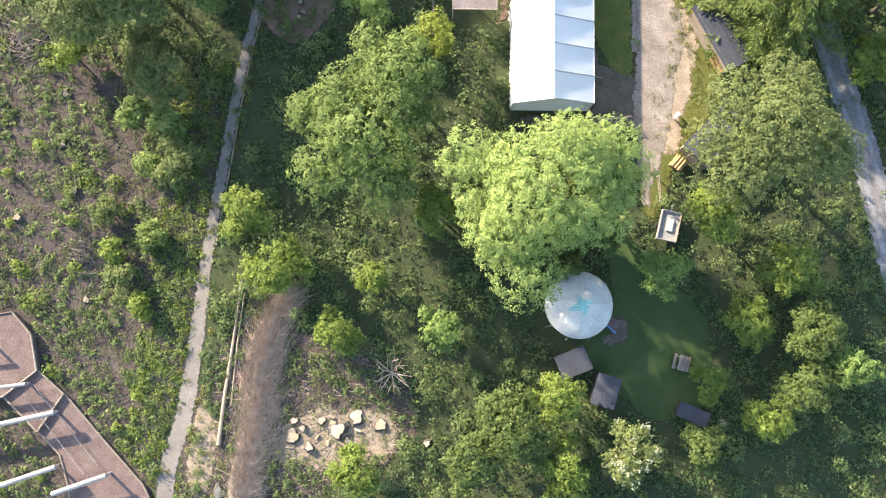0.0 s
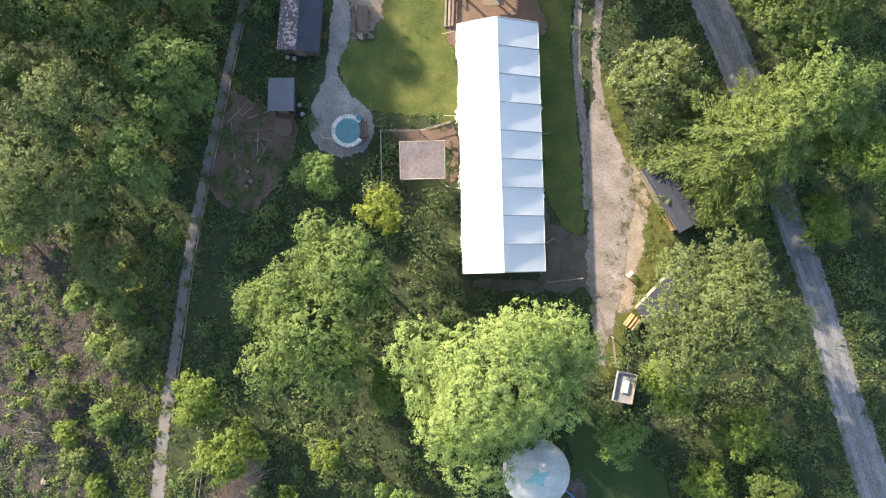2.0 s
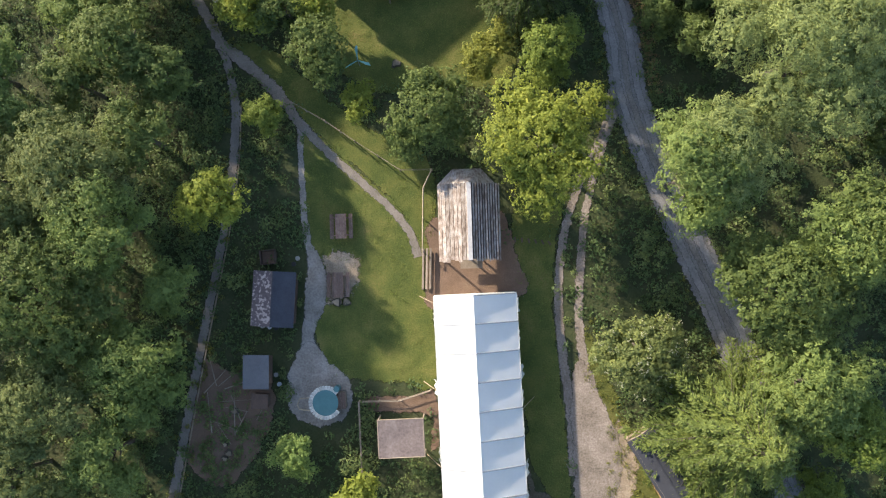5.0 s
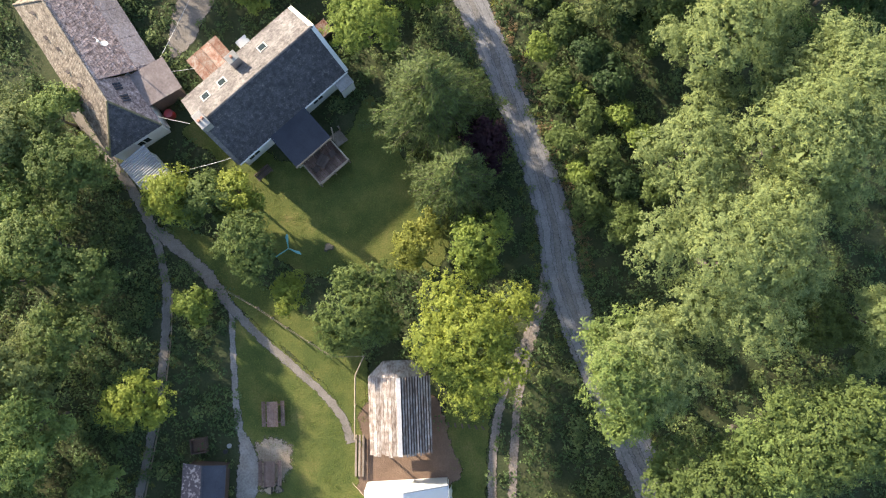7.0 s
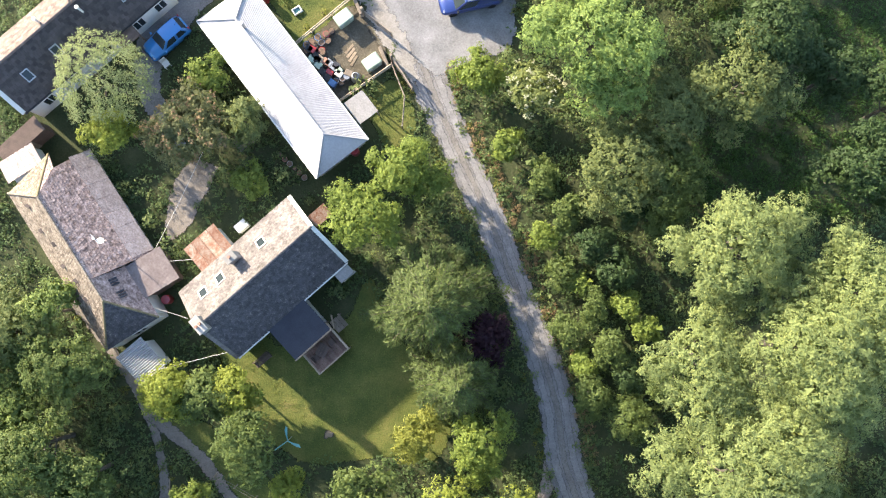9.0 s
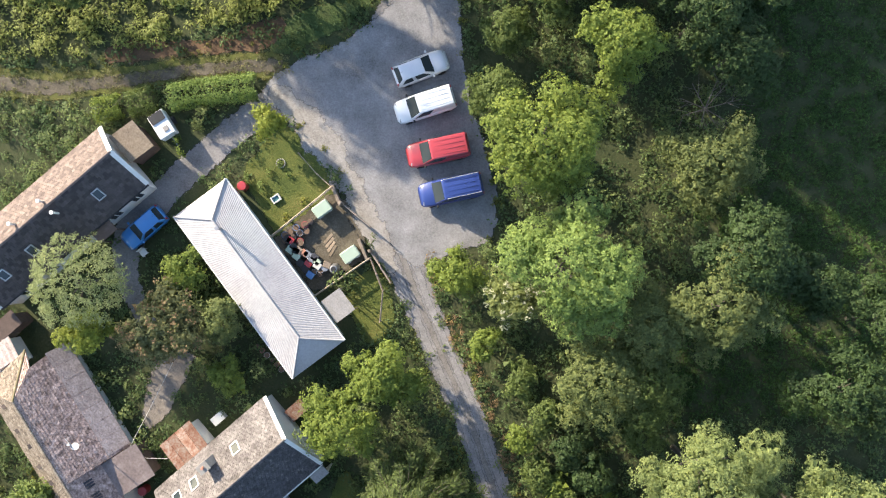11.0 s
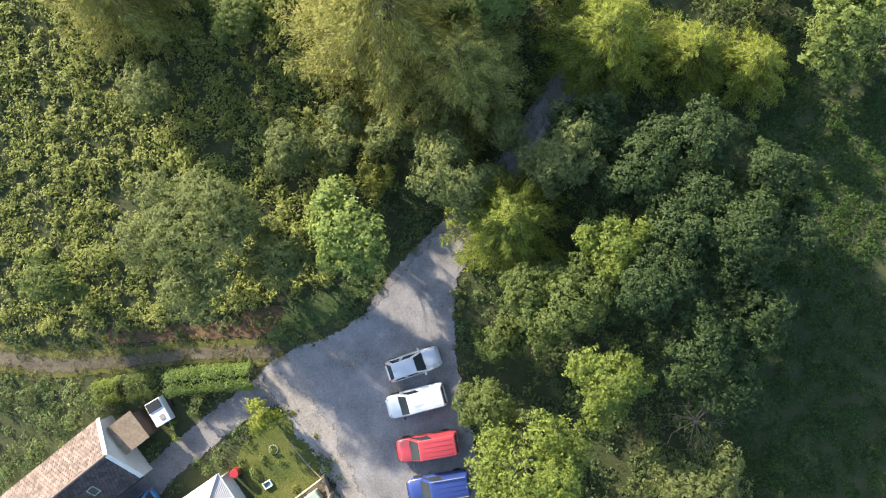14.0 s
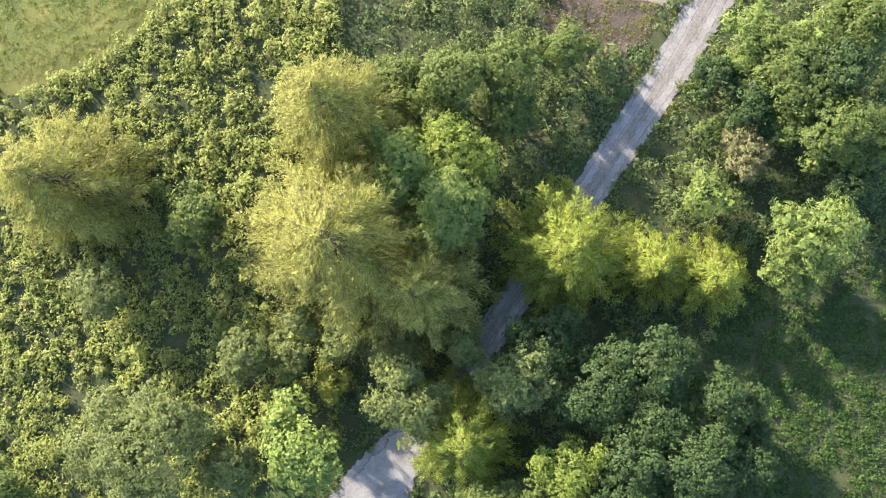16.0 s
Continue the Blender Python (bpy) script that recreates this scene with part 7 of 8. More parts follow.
def hedge(points, width, height, label, seed, kind="bright"):
    """A clipped hedge along a line."""
    rg = np.random.default_rng(seed)
    p = smooth_line(points, 0.1)
    hold = thing("hedge", (points[0][0], points[0][1], 0, 0, 0, 0), label, "hedge")
    n = int(len(p) * 0.1 * (width + 2 * height) * 130)
    c = p[rg.integers(0, len(p), n)]
    a = rg.uniform(-0.25, math.pi + 0.25, n)
    lx = np.sign(np.cos(a)) * np.abs(np.cos(a)) ** 0.6 * width / 2
    lz = np.abs(np.sin(a)) ** 0.5 * height
    t = np.gradient(p, axis=0)
    t = np.array([t.mean(0) / np.linalg.norm(t.mean(0))])
    q = rg.uniform(0.8, 1.06, n)
    pos = np.column_stack([c[:, 0] - t[0, 1] * lx * q - points[0][0], c[:, 1] + t[0, 0] * lx * q - points[0][1], np.maximum(lz * q, 0.05)]) + rg.normal(0, 0.06, (n, 3))
    nrm = np.column_stack([-t[0, 1] * np.cos(a), t[0, 0] * np.cos(a), np.sin(a)])
    part("foliage", leaf_mesh("foliage", [leaves(rg, pos, nrm, np.full(n, 0.17), 0.65, 0.25, 0.5)], [M_LEAF[kind]]), M_LEAF[kind], hold)
    bm = box(0.1, 0.1, 0.1)
    bm.clear()
    for x, y in p[::6]:
        rod((x - points[0][0], y - points[0][1], -0.02), (x - points[0][0], y - points[0][1], height * 0.7), 0.04, 0.02, 5, bm)
    tagged(part("stem_work", bm, M_BARK, hold), kind="stuff")


# ---- trees and shrubs ----
def unit(v):
    return v / (np.linalg.norm(v, axis=1)[:, None] + 1e-9)


def crown(rng, kind, r, h):
    """Leaf sets for a broad crown: lobes on the crown, tufts on the lobes, leaves on the tufts."""
    zc, rz = h * 0.6, h * 0.42
    lobes = max(6, int(6 + 2.8 * r))
    g = unit(rng.normal(0, 1, (lobes, 3)))
    g[:, 2] = np.abs(g[:, 2]) * 1.0 - 0.25
    lc = g * np.array([r, r, rz]) * rng.uniform(0.45, 0.88, (lobes, 1))
    lr = r * rng.uniform(0.2, 0.4, lobes)
    lc = np.concatenate([lc, [[0, 0, rz * 0.35]]])
    lr = np.append(lr, r * 0.55)
    tuft = {"ash": 0.36, "ash2": 0.38, "ashy": 0.42, "conifer": 0.5, "bright2": 0.5}.get(kind, 0.34)
    tc, tn = [], []
    for c, q in zip(lc, lr):
        k = int(6 + 5.5 * (q / tuft) ** 2)
        d = unit(rng.normal(0, 1, (k, 3)) + [0, 0, 0.45])
        tc.append(c + d * q * rng.uniform(0.74, 1.16, (k, 1)) * np.array([1, 1, 0.85]))
        tn.append(d)
    tc, tn = np.concatenate(tc), np.concatenate(tn)
    # drop what lies deep inside other lobes
    deep = np.zeros(len(tc), bool)
    for c, q in zip(lc, lr):
        deep |= np.linalg.norm((tc - c) / np.array([1, 1, 0.85]), axis=1) < q * 0.72
    low = (tn[:, 2] < 0.0) & (rng.random(len(tc)) < 0.8)
    tc, tn = tc[~(deep | low)], tn[~(deep | low)]
    return tc, tn, lc, lr, zc, tuft


def leafy_tree(kind, x, y, r, h, label, seed, category="tree"):
    rng = np.random.default_rng(seed)
    hold = thing("tree" if h > 4.6 else "shrub", (x, y, 0, 0, 0, 0), label, category)
    tc, tn, lc, lr, zc, tuft = crown(rng, kind, r, h)
    per = 13 if kind in ("ash", "ash2") else 9
    size = {"ash": 0.21, "ash2": 0.21, "ashy": 0.26, "bright2": 0.33, "rhodo": 0.22, "grey": 0.2, "oak": 0.21, "willow": 0.2}.get(kind, 0.21) * 1.05
    slim = {"ash": 0.42, "ash2": 0.42, "ashy": 0.42, "willow": 0.3, "conifer": 0.35, "birch": 0.3}.get(kind, 0.62)
    idx = np.repeat(np.arange(len(tc)), per)
    d = unit(rng.normal(0, 1, (len(idx), 3)) + tn[idx] * 0.9)
    pos = tc[idx] + d * tuft * rng.uniform(0.25, 1.0, (len(idx), 1)) + [0, 0, zc]
    nrm = d * 0.45 + tn[idx] * 0.45 + [0, 0, 0.4]
    pos[:, 2] = np.maximum(pos[:, 2], 0.1)
    groups = [leaves(rng, pos, nrm, np.full(len(pos), size), slim, 0.25, 0.28)]
    # larger sprays fill the inside
    k = int(60 + 42 * r * r)
    w = rng.integers(0, len(lc), k)
    d = unit(rng.normal(0, 1, (k, 3)))
    pos = lc[w] + d * lr[w][:, None] * rng.uniform(0.15, 0.72, (k, 1)) + [0, 0, zc]
    pos[:, 2] = np.maximum(pos[:, 2], 0.3)
    fill = leaves(rng, pos, d * 0.5 + [0, 0, 0.8], np.full(k, np.clip(size * 2.6, 0.5, 0.75)), 0.75, 0.2, 0.6)
    v, f = groups[0]
    groups = [(np.concatenate([v, fill[0]]), np.concatenate([f, fill[1] + len(v)]))]
    mats = [M_LEAF[kind]]
    if kind in ("elder", "rhodo"):
        m = len(tc) // (9 if r > 3 and kind == "elder" else 5)
        pick = rng.choice(len(tc), m, replace=False)
        idx = np.repeat(pick, 6)
        pos = tc[idx] + tn[idx] * tuft * 1.05 + rng.normal(0, 0.1, (len(idx), 3)) + [0, 0, zc]
        groups.append(leaves(rng, pos, np.tile([0.0, 0, 1.0], (len(pos), 1)), np.full(len(pos), 0.11 if r > 3 and kind == "elder" else 0.16), 0.9, 0.1, 0.3))
        mats.append(M_FLOWER if kind == "elder" else M_REDLEAF)
    part("crown", leaf_mesh("crown", groups, mats), mats, hold)
    trunk(hold, rng, r, h, lc, zc)
    return hold


def trunk(hold, rng, r, h, lc, zc):
    base = 0.017 * h + 0.03
    top = Vector((rng.normal(0, 0.06 * r), rng.normal(0, 0.06 * r), h * 0.55))
    bm = rod((0, 0, -0.05), top * 0.5, base, base * 0.75)
    rod(top * 0.5, top, base * 0.75, base * 0.4, bm=bm)
    for c in lc[: min(8, len(lc))]:
        p = top * rng.uniform(0.45, 0.95)
        e = Vector((c[0] * 0.75, c[1] * 0.75, max(c[2] * 0.6 + zc - 0.1 * h, p.z + 0.1)))
        m = p.lerp(e, 0.5) + Vector((0, 0, 0.03 * h))
        rod(p, m, base * 0.4, base * 0.26, 6, bm)
        rod(m, e, base * 0.26, base * 0.08, 6, bm)
    part("trunk", bm, M_BARK, hold)


def needle_tree(kind, x, y, r, h, label, seed):
    """A conifer: whorls of boughs that carry hanging sprays."""
    rng = np.random.default_rng(seed)
    hold = thing("conifer_tree", (x, y, 0, 0, 0, 0), label, "tree")
    bm = rod((0, 0, -0.05), (0, 0, h * 0.98), 0.03 * h, 0.02, 8)
    pos, nrm, axes = [], [], []
    whorls = int(h * 2.0)
    for w in range(whorls):
        t = (w + 0.5) / whorls
        z = h * (0.1 + 0.88 * t)
        reach = r * (1 - t) ** (0.58 if kind == "larch" else 0.75) * rng.uniform(0.85, 1.12) + 0.15
        for b in range(int(6 + 5 * (1 - t))):
            a = rng.uniform(0, 2 * math.pi)
            q = reach * rng.uniform(0.7, 1.1)
            tip = Vector((math.cos(a) * q, math.sin(a) * q, z - (0.12 if kind != "conifer" else 0.05) * q))
            rod((0, 0, z), tip, 0.05 * (1 - t) + 0.012, 0.006, 4, bm)
            k = int(10 + 27 * q)
            s = rng.uniform(0.15, 1.0, k) ** 0.7
            side = rng.normal(0, 0.15, k) * q * (1.2 - s)
            px = tip.x * s - math.sin(a) * side
            py = tip.y * s + math.cos(a) * side
            pz = z + (tip.z - z) * s - rng.uniform(0, 0.25, k)
            pos.append(np.stack([px, py, pz], 1))
            nrm.append(np.tile([math.cos(a) * 0.6, math.sin(a) * 0.6, 0.6], (k, 1)))
            g = np.sign(side)
            axes.append(np.column_stack([math.cos(a) * 0.8 - math.sin(a) * 0.6 * g, math.sin(a) * 0.8 + math.cos(a) * 0.6 * g, np.full(k, -0.25)]))
    pos, nrm = np.concatenate(pos), np.concatenate(nrm)
    size = {"spruce": 0.36, "conifer": 0.38}.get(kind, 0.39)
    slim = {"spruce": 0.3, "conifer": 0.34}.get(kind, 0.24)
    part("crown", leaf_mesh("crown", [leaves(rng, pos, nrm, np.full(len(pos), size), slim, 0.3, 0.4, np.concatenate(axes))], [M_LEAF[kind]]), M_LEAF[kind], hold)
    part("trunk", bm, M_BARK, hold)
    return hold


def weeping_tree(kind, x, y, r, h, label, seed):
    """Fine hanging twigs that fall from the outer limbs."""
    rng = np.random.default_rng(seed)
    hold = thing("tree", (x, y, 0, 0, 0, 0), label, "tree")
    n = int(70 * r * r)
    d = unit(rng.normal(0, 1, (n, 3)) + [0, 0, 0.5])
    d[:, 2] = np.abs(d[:, 2])
    lump = 1 + 0.22 * np.array([wander(a * 2.2, b * 2.2, 1.0, seed) + wander(a * 5, b * 5, 1.0, seed + 3) for a, b in d[:, :2]])
    top = d * np.array([r, r, h * 0.45]) * (lump * rng.uniform(0.72, 1.0, n) ** 0.6)[:, None] + [0, 0, h * 0.52]
    per = 7
    idx = np.repeat(np.arange(n), per)
    s = np.tile(np.arange(per) / per, n)
    out = unit(np.column_stack([d[:, 0], d[:, 1], np.zeros(n)]))
    pos = top[idx] + out[idx] * (s * 0.45)[:, None] - np.array([0, 0, 1.0]) * (s * rng.uniform(0.4, 1.1, n)[idx])[:, None] + rng.normal(0, 0.07, (n * per, 3))
    pos[:, 2] = np.maximum(pos[:, 2], 0.2)
    nrm = d[idx] * 0.6 + [0, 0, 0.6]
    groups = [leaves(rng, pos, nrm, np.full(len(pos), 0.24), 0.34, 0.3, 0.5)]
    part("crown", leaf_mesh("crown", groups, [M_LEAF[kind]]), M_LEAF[kind], hold)
    g = unit(rng.normal(0, 1, (9, 3)))
    trunk(hold, rng, r, h, np.column_stack([g[:, 0] * r * 0.7, g[:, 1] * r * 0.7, np.abs(g[:, 2]) * h * 0.3]), h * 0.5)
    return hold


LOOKS = {
    "ash": "broad bright green ash tree with feathery clumped leaves", "ash2": "tall pale green ash tree with tufted leaves", "ashy": "mid-green broadleaf tree with clumped leaves",
    "oak": "dark green dense broadleaf", "lime": "fresh green leafy broadleaf", "bright": "bright light green young broadleaf", "bright2": "bright green large-leaved rounded tree",
    "grey": "grey-green sallow with soft foliage", "yellow": "yellow-green broadleaf crown in the sun", "gold": "small golden-leaved garden shrub", "elder": "elder with cream flower heads",
    "conifer": "yellow-green conifer with layered feathery boughs", "spruce": "grey-green garden conifer with drooping boughs", "larch": "pale olive larch with hanging sprays", "birch": "large weeping olive-green birch",
    "willow": "silvery pale green willow", "cypress": "bright yellow-green conifer with feathery sprays", "shade_holly": "blue-green evergreen with shade painted into its dark leaves", "rhodo": "rhododendron with rusty flower heads", "purple": "dark purple-leaved garden shrub", "dry": "dry pale brushwood shrub",
}
planted = [100]
CROWNS = []


def plant(kind, spots):
    """Trees or shrubs of a kind: x, y, radius, height."""
    for x, y, r, h in spots:
        planted[0] += 1
        if h > 6 and r > 3:
            CROWNS.append((x, y, r))
        words = LOOKS[kind] + (" tree" if "tree" not in LOOKS[kind] and h > 4.6 and "shrub" not in LOOKS[kind] else "") + (", tall" if h >= 9 else ", low" if h < 4 else "")
        if kind in ("conifer", "cypress", "spruce", "larch"):
            needle_tree(kind, x, y, r, h, words, planted[0])
        elif kind in ("birch", "willow"):
            weeping_tree(kind, x, y, r, h, words, planted[0])
        else:
            leafy_tree(kind, x, y, r, h, words, planted[0], "tree" if h > 4.6 else "shrub")


# south of the place
plant("ash", [(7.3, 7.2, 6.4, 11.5)])
plant("ash2", [(24.6, 40.6, 4, 12), (40.1, 42.3, 3.3, 11)])
plant("conifer", [(25.3, 22.0, 6.2, 13)])
plant("ashy", [ (-2.1, 15, 3.6, 10), (29.9, 25, 4.1, 10), (22.9, 39, 4.2, 12), (32.6, 34.4, 4.1, 12)])
# added, unseen fillers below the ash crown that keep low sun off the camp
plant("oak", [(6.0, 3.6, 2.2, 5), (10.4, 8.0, 3.0, 6.5), (4.0, 8.5, 2.6, 6), (12.4, 4.2, 1.3, 3), (10.0, 4.6, 1.7, 4.2), (9.4, 2.2, 1.4, 3.4)])
plant("lime", [(33.0, 21.6, 3.2, 8), (31.5, 17.0, 2.2, 5)])
plant("bright", [(0.4, -2, 1.7, 4), (16.4, 1.9, 1.8, 4), (29.5, -4.8, 1.8, 4), (-4.6, 21.4, 1.8, 3.5)])
plant("elder", [(13.8, -10.3, 2.3, 4.5), (20, 27.8, 3.4, 5)])
plant("grey", [(22.9, 11.0, 5.4, 10), (-19.5, 15.9, 2.4, 5), (-23, 21.6, 4.6, 9), (-17.6, 41.8, 4.5, 11)])
plant("lime", [(-13.2, 6, 2, 5), (-11, 2.3, 2.4, 5), (0, 6.3, 1.8, 5), (-4.2, 1.5, 1.4, 3.5), (-7.1, -2.5, 2, 3.5), (8.6, -6.9, 2, 5), (22.4, -1.6, 1.9, 3.6), (23.6, -8.4, 2.0, 3.6), (19.4, 6.1, 2.4, 6), (19.3, -6.1, 1.5, 3), (25.3, 2.3, 2.4, 4), (-5.5, -11.9, 1.9, 3.5), (9.1, -11.9, 2.2, 4)])
plant("ashy", [(-4.4, 10.6, 5.0, 9.5)])
plant("oak", [(5.3, -9, 3.1, 5), (2.4, -11.3, 2.4, 5), (18.8, -10.4, 1.8, 3.5), (26.8, -2.5, 2.6, 4), (25.9, -6.4, 2.4, 4), (-20.6, 33.8, 5.3, 11), (28.4, 31.7, 4.4, 11), (5.8, 44.7, 3.5, 6), (34.9, 35.2, 5, 13)])
plant("yellow", [(-0, 18.4, 1.8, 5), (-9, 39.9, 2.6, 7), (13.8, 42.4, 4.4, 8)])
# the wood on the slope west of the footpath
plant("ashy", [(-14.6, 28.8, 3.8, 8), (-15.8, 38.4, 3.5, 11.5), (-16.8, 22.8, 2.8, 8.5), (-15.0, 26.0, 2.4, 7.5), (-26.5, 28.6, 3.8, 11.5), (-24.4, 49.5, 4.0, 11)])
plant("oak", [(-27.0, 35.5, 4.6, 13)])
plant("grey", [(-20.8, 26.4, 3.4, 10.5), (-18.3, 9.6, 1.9, 3.2), (-25.6, 42.5, 4.2, 12), (-21.4, 40.0, 3.0, 11)])
plant("ashy", [(-12.4, 33.6, 2.2, 6.5), (-21.6, 45.0, 2.8, 9), (-14.4, 59.6, 2.2, 5.5), (-17.6, 53.2, 2.6, 7)])
plant("ashy", [(-19.2, 12.9, 1.4, 3.2), (-21.6, 13.5, 1.3, 2.8), (-20.8, 9.6, 1.1, 1.6), (-20.6, 4.6, 1.1, 1.3)])
plant("grey", [(-20.6, 17.6, 1.9, 4), (-24.0, 6.3, 1.0, 1.5), (-22.4, 1.6, 1.2, 1.4)])
plant("lime", [(-26.4, 17.6, 1.4, 2.8), (-23.3, 3.4, 0.9, 1.4), (-21.4, -0.6, 1.0, 1.2)])
# middle of the place
plant("ash2", [(30.6, 46.9, 6, 14), (31.5, 61.2, 4.3, 12.5), (28.8, 54.0, 3.6, 11.5), (39.0, 57.6, 4.2, 13), (35.8, 54.1, 5.7, 14)])
plant("bright", [(23.6, 74.7, 4.5, 11)])
plant("elder", [(20.1, 72.4, 2.2, 6)])
plant("gold", [(9.8, 49.1, 1.6, 2.8), (11.6, 50.6, 1.3, 2.4)])
plant("grey", [(-17.0, 58.4, 3.4, 6.5), (-0.5, 72.2, 1.8, 4), (33.5, 71.9, 3.6, 9), (25.5, 67.3, 3.5, 7), (28.8, 70.2, 3.1, 7.5)])
plant("lime", [(14.7, 48.9, 2.6, 6), (-5.8, 45.8, 1.5, 3), (7.9, 64.6, 2.8, 6), (10.6, 67.8, 2.8, 5), (-3.3, 75.9, 1.9, 3), (-0.4, 67.8, 1.4, 2.5), (16.4, 74.6, 1.9, 4), (17.8, 69.4, 1.4, 2.5)])
plant("oak", [(-1.3, 49.7, 2.5, 5.8), (-3.7, 53.3, 2.2, 4.8), (-11.8, 48.3, 2.6, 8), (-14.6, 50.5, 3.2, 9), (-17.9, 48.2, 2.2, 8), (-13.6, 44.2, 2.6, 9), (-13.4, 56, 3.1, 7), (-17.5, 56.1, 3.1, 6), (28.6, 66.5, 2.8, 6)])
plant("shade_holly", [(23.6, 62.2, 1.6, 3.4), (25.2, 60.0, 1.7, 3.6), (26.4, 64.2, 1.6, 3.4), (25.4, 52.6, 1.5, 3.2)])
plant("oak", [(20.4, 66.9, 1.4, 3.2), (21.7, 64.3, 1.5, 3.6), (21.3, 60.2, 1.3, 3.0), (23.2, 57.5, 1.5, 3.4), (21.6, 56.0, 1.2, 2.8), (24.3, 54.4, 1.7, 3.4), (22.9, 51.3, 1.6, 3.2), (25.2, 49.6, 1.8, 3.4), (27.4, 51.8, 1.5, 3.2), (28.6, 62.9, 1.8, 4.0)])
plant("lime", [(20.2, 63.0, 1.3, 2.8), (25.8, 57.3, 1.2, 3.0), (22.6, 53.4, 1.1, 2.6), (26.8, 55.6, 1.3, 3.0), (22.5, 59.0, 1.0, 2.6)])
plant("shade_holly", [(35.3, 74.8, 3.6, 10), (41.3, 65.4, 3.4, 9), (40.7, 72.6, 2.3, 7), (44.5, 70, 3, 8)])
plant("purple", [(15.0, 55.8, 2.7, 4.0)])
plant("rhodo", [(-4.9, 71.6, 3.2, 4.5)])
plant("spruce", [(12, 58.6, 4.8, 14), (13.4, 53.4, 3.8, 11)])
plant("willow", [(-9.6, 75.3, 3.1, 7.5)])
plant("yellow", [(1.4, 45.9, 1.5, 4), (-6.6, 53.7, 2.4, 4.8), (-1.9, 53.4, 2.0, 4.8), (-9.7, 71.8, 1.9, 5)])
plant("oak", [(38.0, 42.2, 2.8, 5.5), (42.2, 40.4, 2.6, 5)])
# north of the place
plant("lime", [(22.1, 82.7, 4.3, 10.5)])
plant("larch", [(13.6, 113.2, 8.4, 16), (18.2, 110.0, 5.8, 12)])
plant("ashy", [(20.2, 115.6, 3.8, 11), (17.4, 117.8, 3.0, 11)])
plant("grey", [(13.4, 106.6, 2.4, 5), (17.0, 106.0, 2.2, 5), (9.9, 107.8, 1.7, 4)])
plant("ashy", [(45.3, 114, 3.2, 7)])
plant("grey", [(16.8, 103.0, 3.2, 9), (24.8, 103.8, 2.8, 9)])
plant("bright2", [(10.4, 99.5, 3.6, 7.5)])
plant("dry", [(41.2, 119.4, 2.1, 4)])
plant("oak", [(20.4, 124.2, 3.0, 7), (24.4, 125.4, 2.8, 6), (28.6, 127, 2.2, 4.5), (46.4, 120.6, 3.2, 7)])
plant("ashy", [(41.4, 127.4, 2.6, 5), (38.6, 116.2, 2.0, 4), (43.6, 111, 2.2, 4)])
plant("shade_holly", [(41.0, 122.3, 2.2, 5), (46.8, 124.6, 2.8, 7), (39.2, 124.8, 1.8, 4), (47.6, 117.0, 2.4, 5)])
plant("oak", [(43.2, 125.1, 2.6, 6.5), (49.1, 120.5, 2.6, 6.5), (38.2, 120.8, 1.4, 3.4), (48.5, 128.3, 2.6, 7)])
plant("ashy", [(45.3, 127.1, 2.0, 6), (43.9, 121.2, 1.6, 4.5)])
plant("gold", [(12.0, 103.2, 1.4, 3)])
plant("grey", [(0.6, 99.4, 5.2, 9), (5.2, 97.6, 2.6, 6), (6.0, 105.4, 2.4, 5.5), (9.2, 105.2, 1.8, 4.5)])
plant("grey", [(34, 81.3, 3.7, 6), (-4.3, 109.8, 2.3, 4), (21.4, 106, 1.6, 7)])
plant("larch", [(-6.4, 117.4, 5.8, 11), (13.0, 121.4, 5.2, 16)])
plant("shade_holly", [(35.6, 88.6, 3.0, 8), (40.2, 98.6, 2.6, 7.5), (38.6, 102.6, 2.8, 8.5), (37.6, 93.6, 2.8, 8), (30.6, 95.4, 3.4, 10), (33.4, 91.2, 3.2, 10), (36.4, 98.4, 3.4, 10), (33.6, 104.8, 3.0, 9)])
plant("lime", [(28.2, 98.2, 2.6, 10), (27.5, 89.3, 3.0, 10), (20.4, 118.4, 3.8, 8)])
plant("oak", [(44.6, 123.5, 3.5, 6)])
plant("shade_holly", [(32.2, 98.6, 3.2, 9.5), (26.8, 106.3, 2.8, 7), (30.6, 103.2, 3.2, 8.5), (34.4, 101.4, 3.2, 8.5)])
plant("oak", [(25.4, 94.2, 3.2, 9), (20.6, 91.7, 2.3, 4), (20, 86.9, 2.4, 5), (-11.7, 95.9, 2.4, 5), (22.6, 95.4, 2.4, 7), (2.3, 115, 2.5, 4), (24.5, 122.5, 2.4, 4), (16.5, 124.2, 2.4, 4), (48.1, 127.4, 2.7, 6)])
plant("yellow", [(3.4, 85.9, 1.5, 2.8)])
plant("cypress", [(21.4, 99.9, 5.2, 9), (28.6, 112.6, 5.9, 9), (34.6, 111.6, 3.6, 6.5), (38.8, 110.6, 3.6, 6)])


